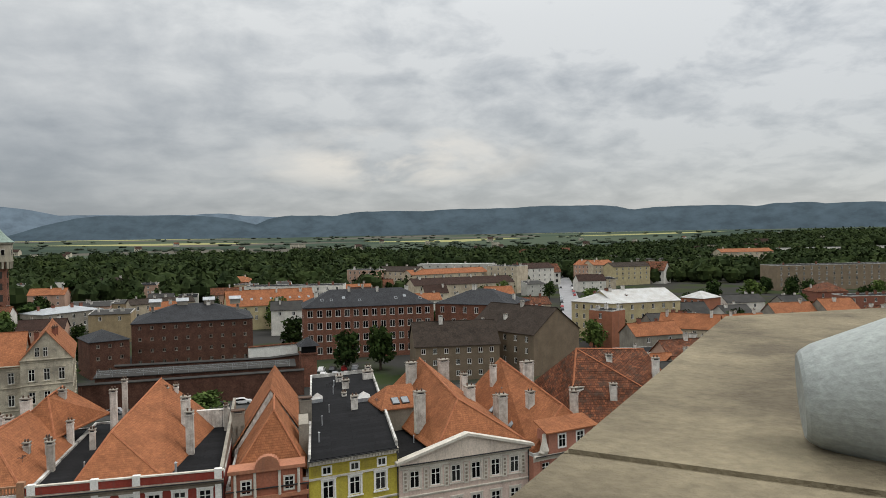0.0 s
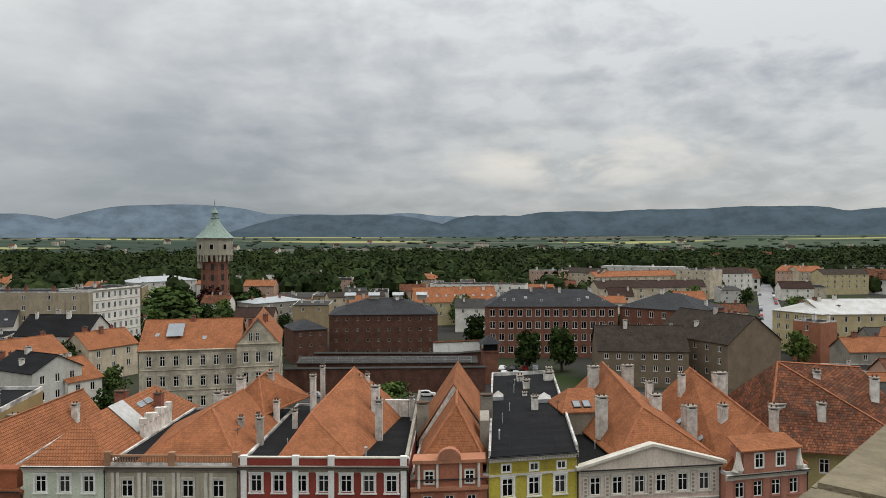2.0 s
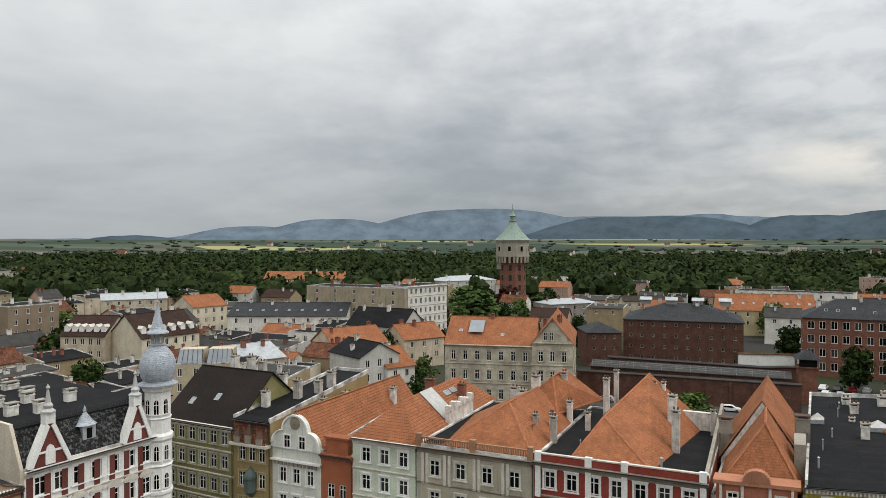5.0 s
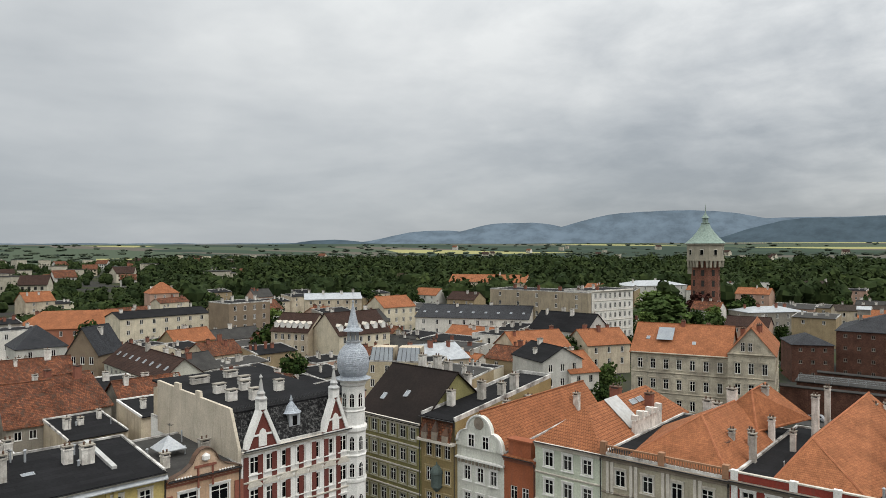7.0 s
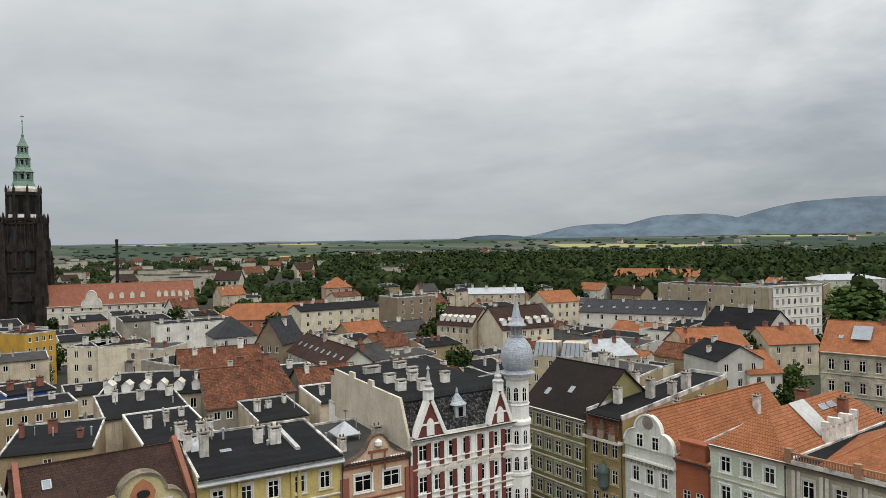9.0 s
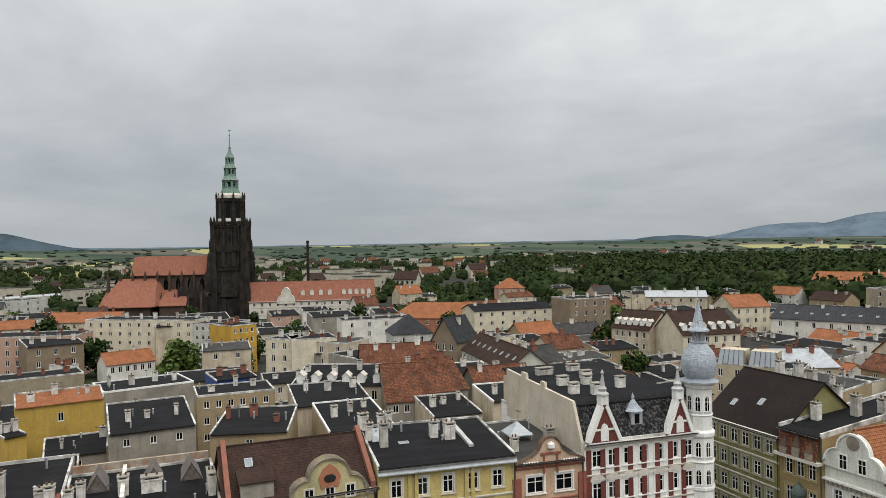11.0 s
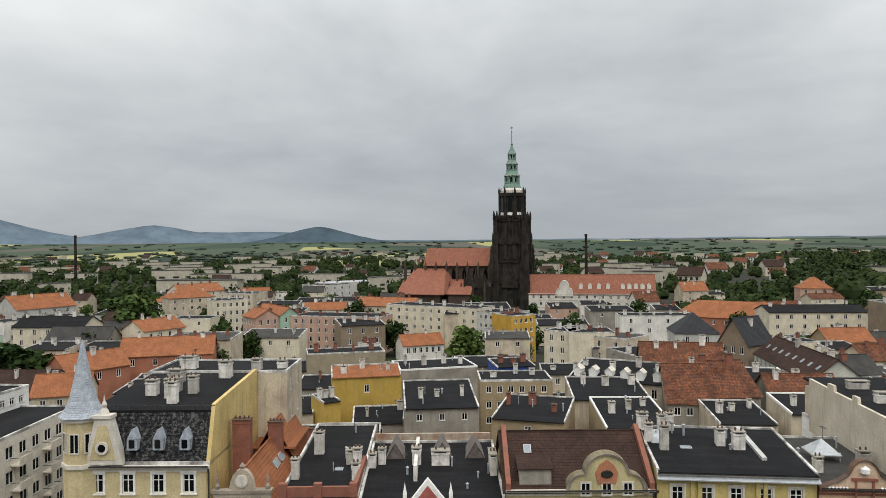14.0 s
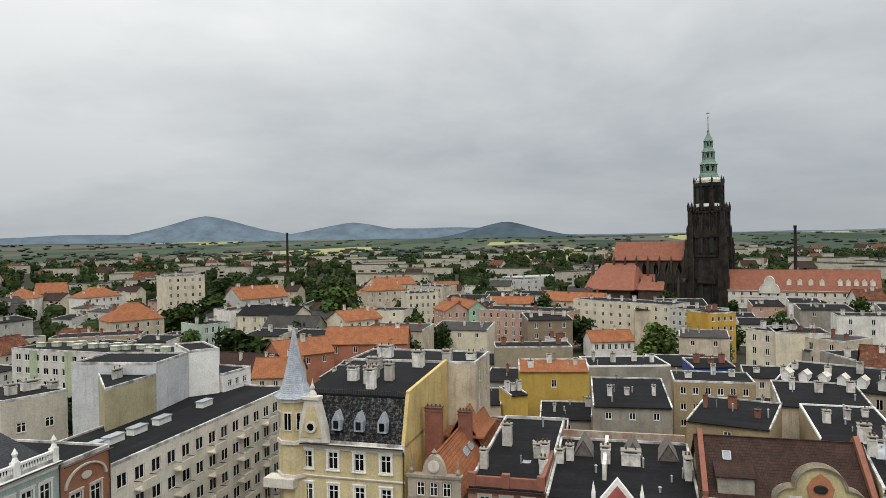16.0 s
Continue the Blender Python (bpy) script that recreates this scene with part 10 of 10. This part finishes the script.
def hull(seed):
    """The inner body of a crown: a lumpy shell of loose quads."""
    out = []

    def skin(p):
        d = Vector(p).normalized()
        k = 1 + 0.42 * noise.noise(d * 1.7 + Vector((seed * 7.3, 0, 0))) + 0.2 * noise.noise(d * 4 + Vector((0, seed * 3.1, 0)))
        return (d.x * 3.4 * k, d.y * 3.4 * k, 4.2 + d.z * 3.2 * k)

    for axis in range(3):
        for sign in (-1, 1):
            for i in range(3):
                for j in range(3):
                    quad = []
                    for a, b in ((i, j), (i + 1, j), (i + 1, j + 1), (i, j + 1)):
                        p = [a / 1.5 - 1, b / 1.5 - 1]
                        p.insert(axis, sign)
                        quad.append(skin(p))
                    out += quad if sign > 0 else quad[::-1]
    return out


# far woods: one sheet of many small crowns
def woods(name, label, leaf, seed, belts, leaves=115, size=0.95, wide=1.0, tall=1.1):
    rng = np.random.default_rng(seed)
    bases = []
    for k in range(6):
        lumps = [((0, 0, 4.6), 3.3), ((0, 0, 3.0), 3.0)] + [((rng.normal() * 1.5, rng.normal() * 1.5, 4.0 + rng.random() * 3.6), 1.3 + rng.random() * 0.9) for _ in range(6)]
        v, f = leaf_cloud(lumps, leaves, size, rng, 0.22)
        bases.append(np.array(v + hull(k)))
    vs, spots = [], []

    def strew(count, a0, a1, r0, r1, s0, s1):
        a = np.radians(rng.uniform(a0, a1, count))
        r = np.sqrt(rng.uniform(r0 * r0, r1 * r1, count))
        for i in range(count):
            spots.append((-math.sin(a[i]) * r[i], math.cos(a[i]) * r[i], rng.uniform(s0, s1)))

    for belt in belts:
        strew(*belt)
    for x, y, s in spots:
        if any((x - bx) ** 2 + (y - by) ** 2 < br * br for bx, by, br in CLEARINGS):
            continue
        b = bases[rng.integers(6)]
        a = rng.random() * 6.28
        c, q = math.cos(a), math.sin(a)
        p = np.empty_like(b)
        p[:, 0] = (b[:, 0] * c - b[:, 1] * q) * s * wide + x
        p[:, 1] = (b[:, 0] * q + b[:, 1] * c) * s * wide + y
        p[:, 2] = b[:, 2] * s * tall + ground_height(x, y) - 1.0
        vs.append(p)
    v = np.concatenate(vs)
    me = bpy.data.meshes.new(name)
    me.vertices.add(len(v))
    me.vertices.foreach_set("co", v.ravel())
    nq = len(v) // 4
    me.loops.add(nq * 4)
    me.loops.foreach_set("vertex_index", np.arange(nq * 4, dtype=np.int32))
    me.polygons.add(nq)
    me.polygons.foreach_set("loop_start", np.arange(0, nq * 4, 4, dtype=np.int32))
    me.update()
    me.validate()
    me.materials.append(leaf)
    tagged(new(name, me), label, "woods", kind="stuff")


CLEARINGS = [(-413, 44, 75), (-124, 351, 14), (-390, 85, 50)] + [(x, y, r + 4) for x, y, r in FOOTPRINTS if x * x + y * y > 90000]
woods("woods", "broad belt of dark green woodland beyond the town", LEAF_WOOD, 5,
      ((1500, -10, 62, 440, 800, 0.9, 2.1), (1500, -12, 64, 750, 1350, 1.1, 2.4), (650, -48, -17, 560, 900, 1.3, 2.1), (300, -48, -22, 640, 900, 1.2, 1.9), (650, -52, -33, 980, 1480, 1.3, 2.1), (800, -48, -12, 800, 1400, 1.4, 2.2), (900, 38, 63, 560, 1500, 0.9, 2.0), (420, 60, 80, 560, 1500, 0.8, 1.5), (1000, 78, 142, 520, 1500, 0.8, 1.6), (330, 95, 142, 300, 640, 0.8, 1.3), (220, 54, 83, 320, 570, 0.8, 1.2)), 84, 0.72, 1.15, 1.2)
woods("far_woods", "scattered far woods and hedges on the plain", LEAF_FAR_HAZE, 8, ((1300, -60, 145, 1350, 2200, 0.8, 1.3), (500, -60, 145, 2200, 3600, 0.8, 1.4)), 26, 1.3, 2.8, 0.8)

# ---- far suburbs: small houses among the trees ----


def suburb():
    rng = random.Random(11)
    kinds = []
    for wall, roof, flat_ in ((plaster((0.66, 0.64, 0.59)), TILE_OLD, False), (plaster((0.60, 0.55, 0.44)), TILE_BROWN, False), (plaster((0.50, 0.46, 0.37)), BITUMEN_OLD, True), (RENDER_WARM, TILE_OLD, False), (plaster((0.5, 0.33, 0.25)), TILE, False)):
        w = Mesh()
        w.box(-6, 6, -4.5, 4.5, 0, 6.5)
        for x in (-4, -1.3, 1.3, 4):
            for z in (1.2, 4.0):
                w.box(x - 0.6, x + 0.6, -4.56, -4.4, z, z + 1.5, 1)
        r = Mesh()
        if flat_:
            w.box(-6, 6, -4.5, 4.5, 6.5, 10)
            r.box(-6.2, 6.2, -4.7, 4.7, 10, 10.3)
        else:
            r.slab([(-6.4, -5, 6.3), (6.4, -5, 6.3), (6.4, 0, 10.5), (-6.4, 0, 10.5)], 0.2)
            r.slab([(6.4, 5, 6.3), (-6.4, 5, 6.3), (-6.4, 0, 10.5), (6.4, 0, 10.5)], 0.2)
            w.face([(6, -4.5, 6.5), (6, 4.5, 6.5), (6, 0, 10.3)]), w.face([(-6, 4.5, 6.5), (-6, -4.5, 6.5), (-6, 0, 10.3)])
        kinds.append((w.make("wall", [wall, GLASS]), r.make("roof", roof), flat_))
    labels = ("small white suburban house with a red roof", "cream suburban house with a brown roof", "white flat roofed suburban block", "sandy house with an old red roof", "pink suburban house with an orange roof")

    def put(a, r, k, s=1.0, long=1.0):
        x, y = -math.sin(radians(a)) * r, math.cos(radians(a)) * r
        o = thing("far_house", pose(x, y, ground_height(x, y), 0, 0, a + rng.uniform(-40, 40)), labels[k], "house", "far suburban houses")
        o.scale = (s * long, s, s)
        part("wall", kinds[k][0], None, o), part("roof", kinds[k][1], None, o)

    for _ in range(95):
        put(rng.uniform(40, 138), rng.uniform(620, 1900), rng.choice((0, 1, 1, 2, 2, 3)), rng.uniform(0.9, 1.5))
    for _ in range(40):
        put(rng.uniform(-50, 40), rng.uniform(1500, 2700), rng.choice((0, 1, 1, 2, 2)), rng.uniform(1.0, 1.6))
    for _ in range(52):
        put(rng.uniform(84, 138), rng.uniform(520, 1500), 2, rng.uniform(1.0, 1.4), rng.uniform(1.5, 4.0))
    for _ in range(30):
        put(rng.uniform(-45, -20), rng.uniform(520, 1200), rng.choice((0, 1, 2, 3, 2)), rng.uniform(1.1, 1.7))
    for _ in range(80):
        put(rng.uniform(56, 92), rng.uniform(560, 1500), rng.choice((0, 2, 2, 1)), rng.uniform(1.2, 1.7))


suburb()
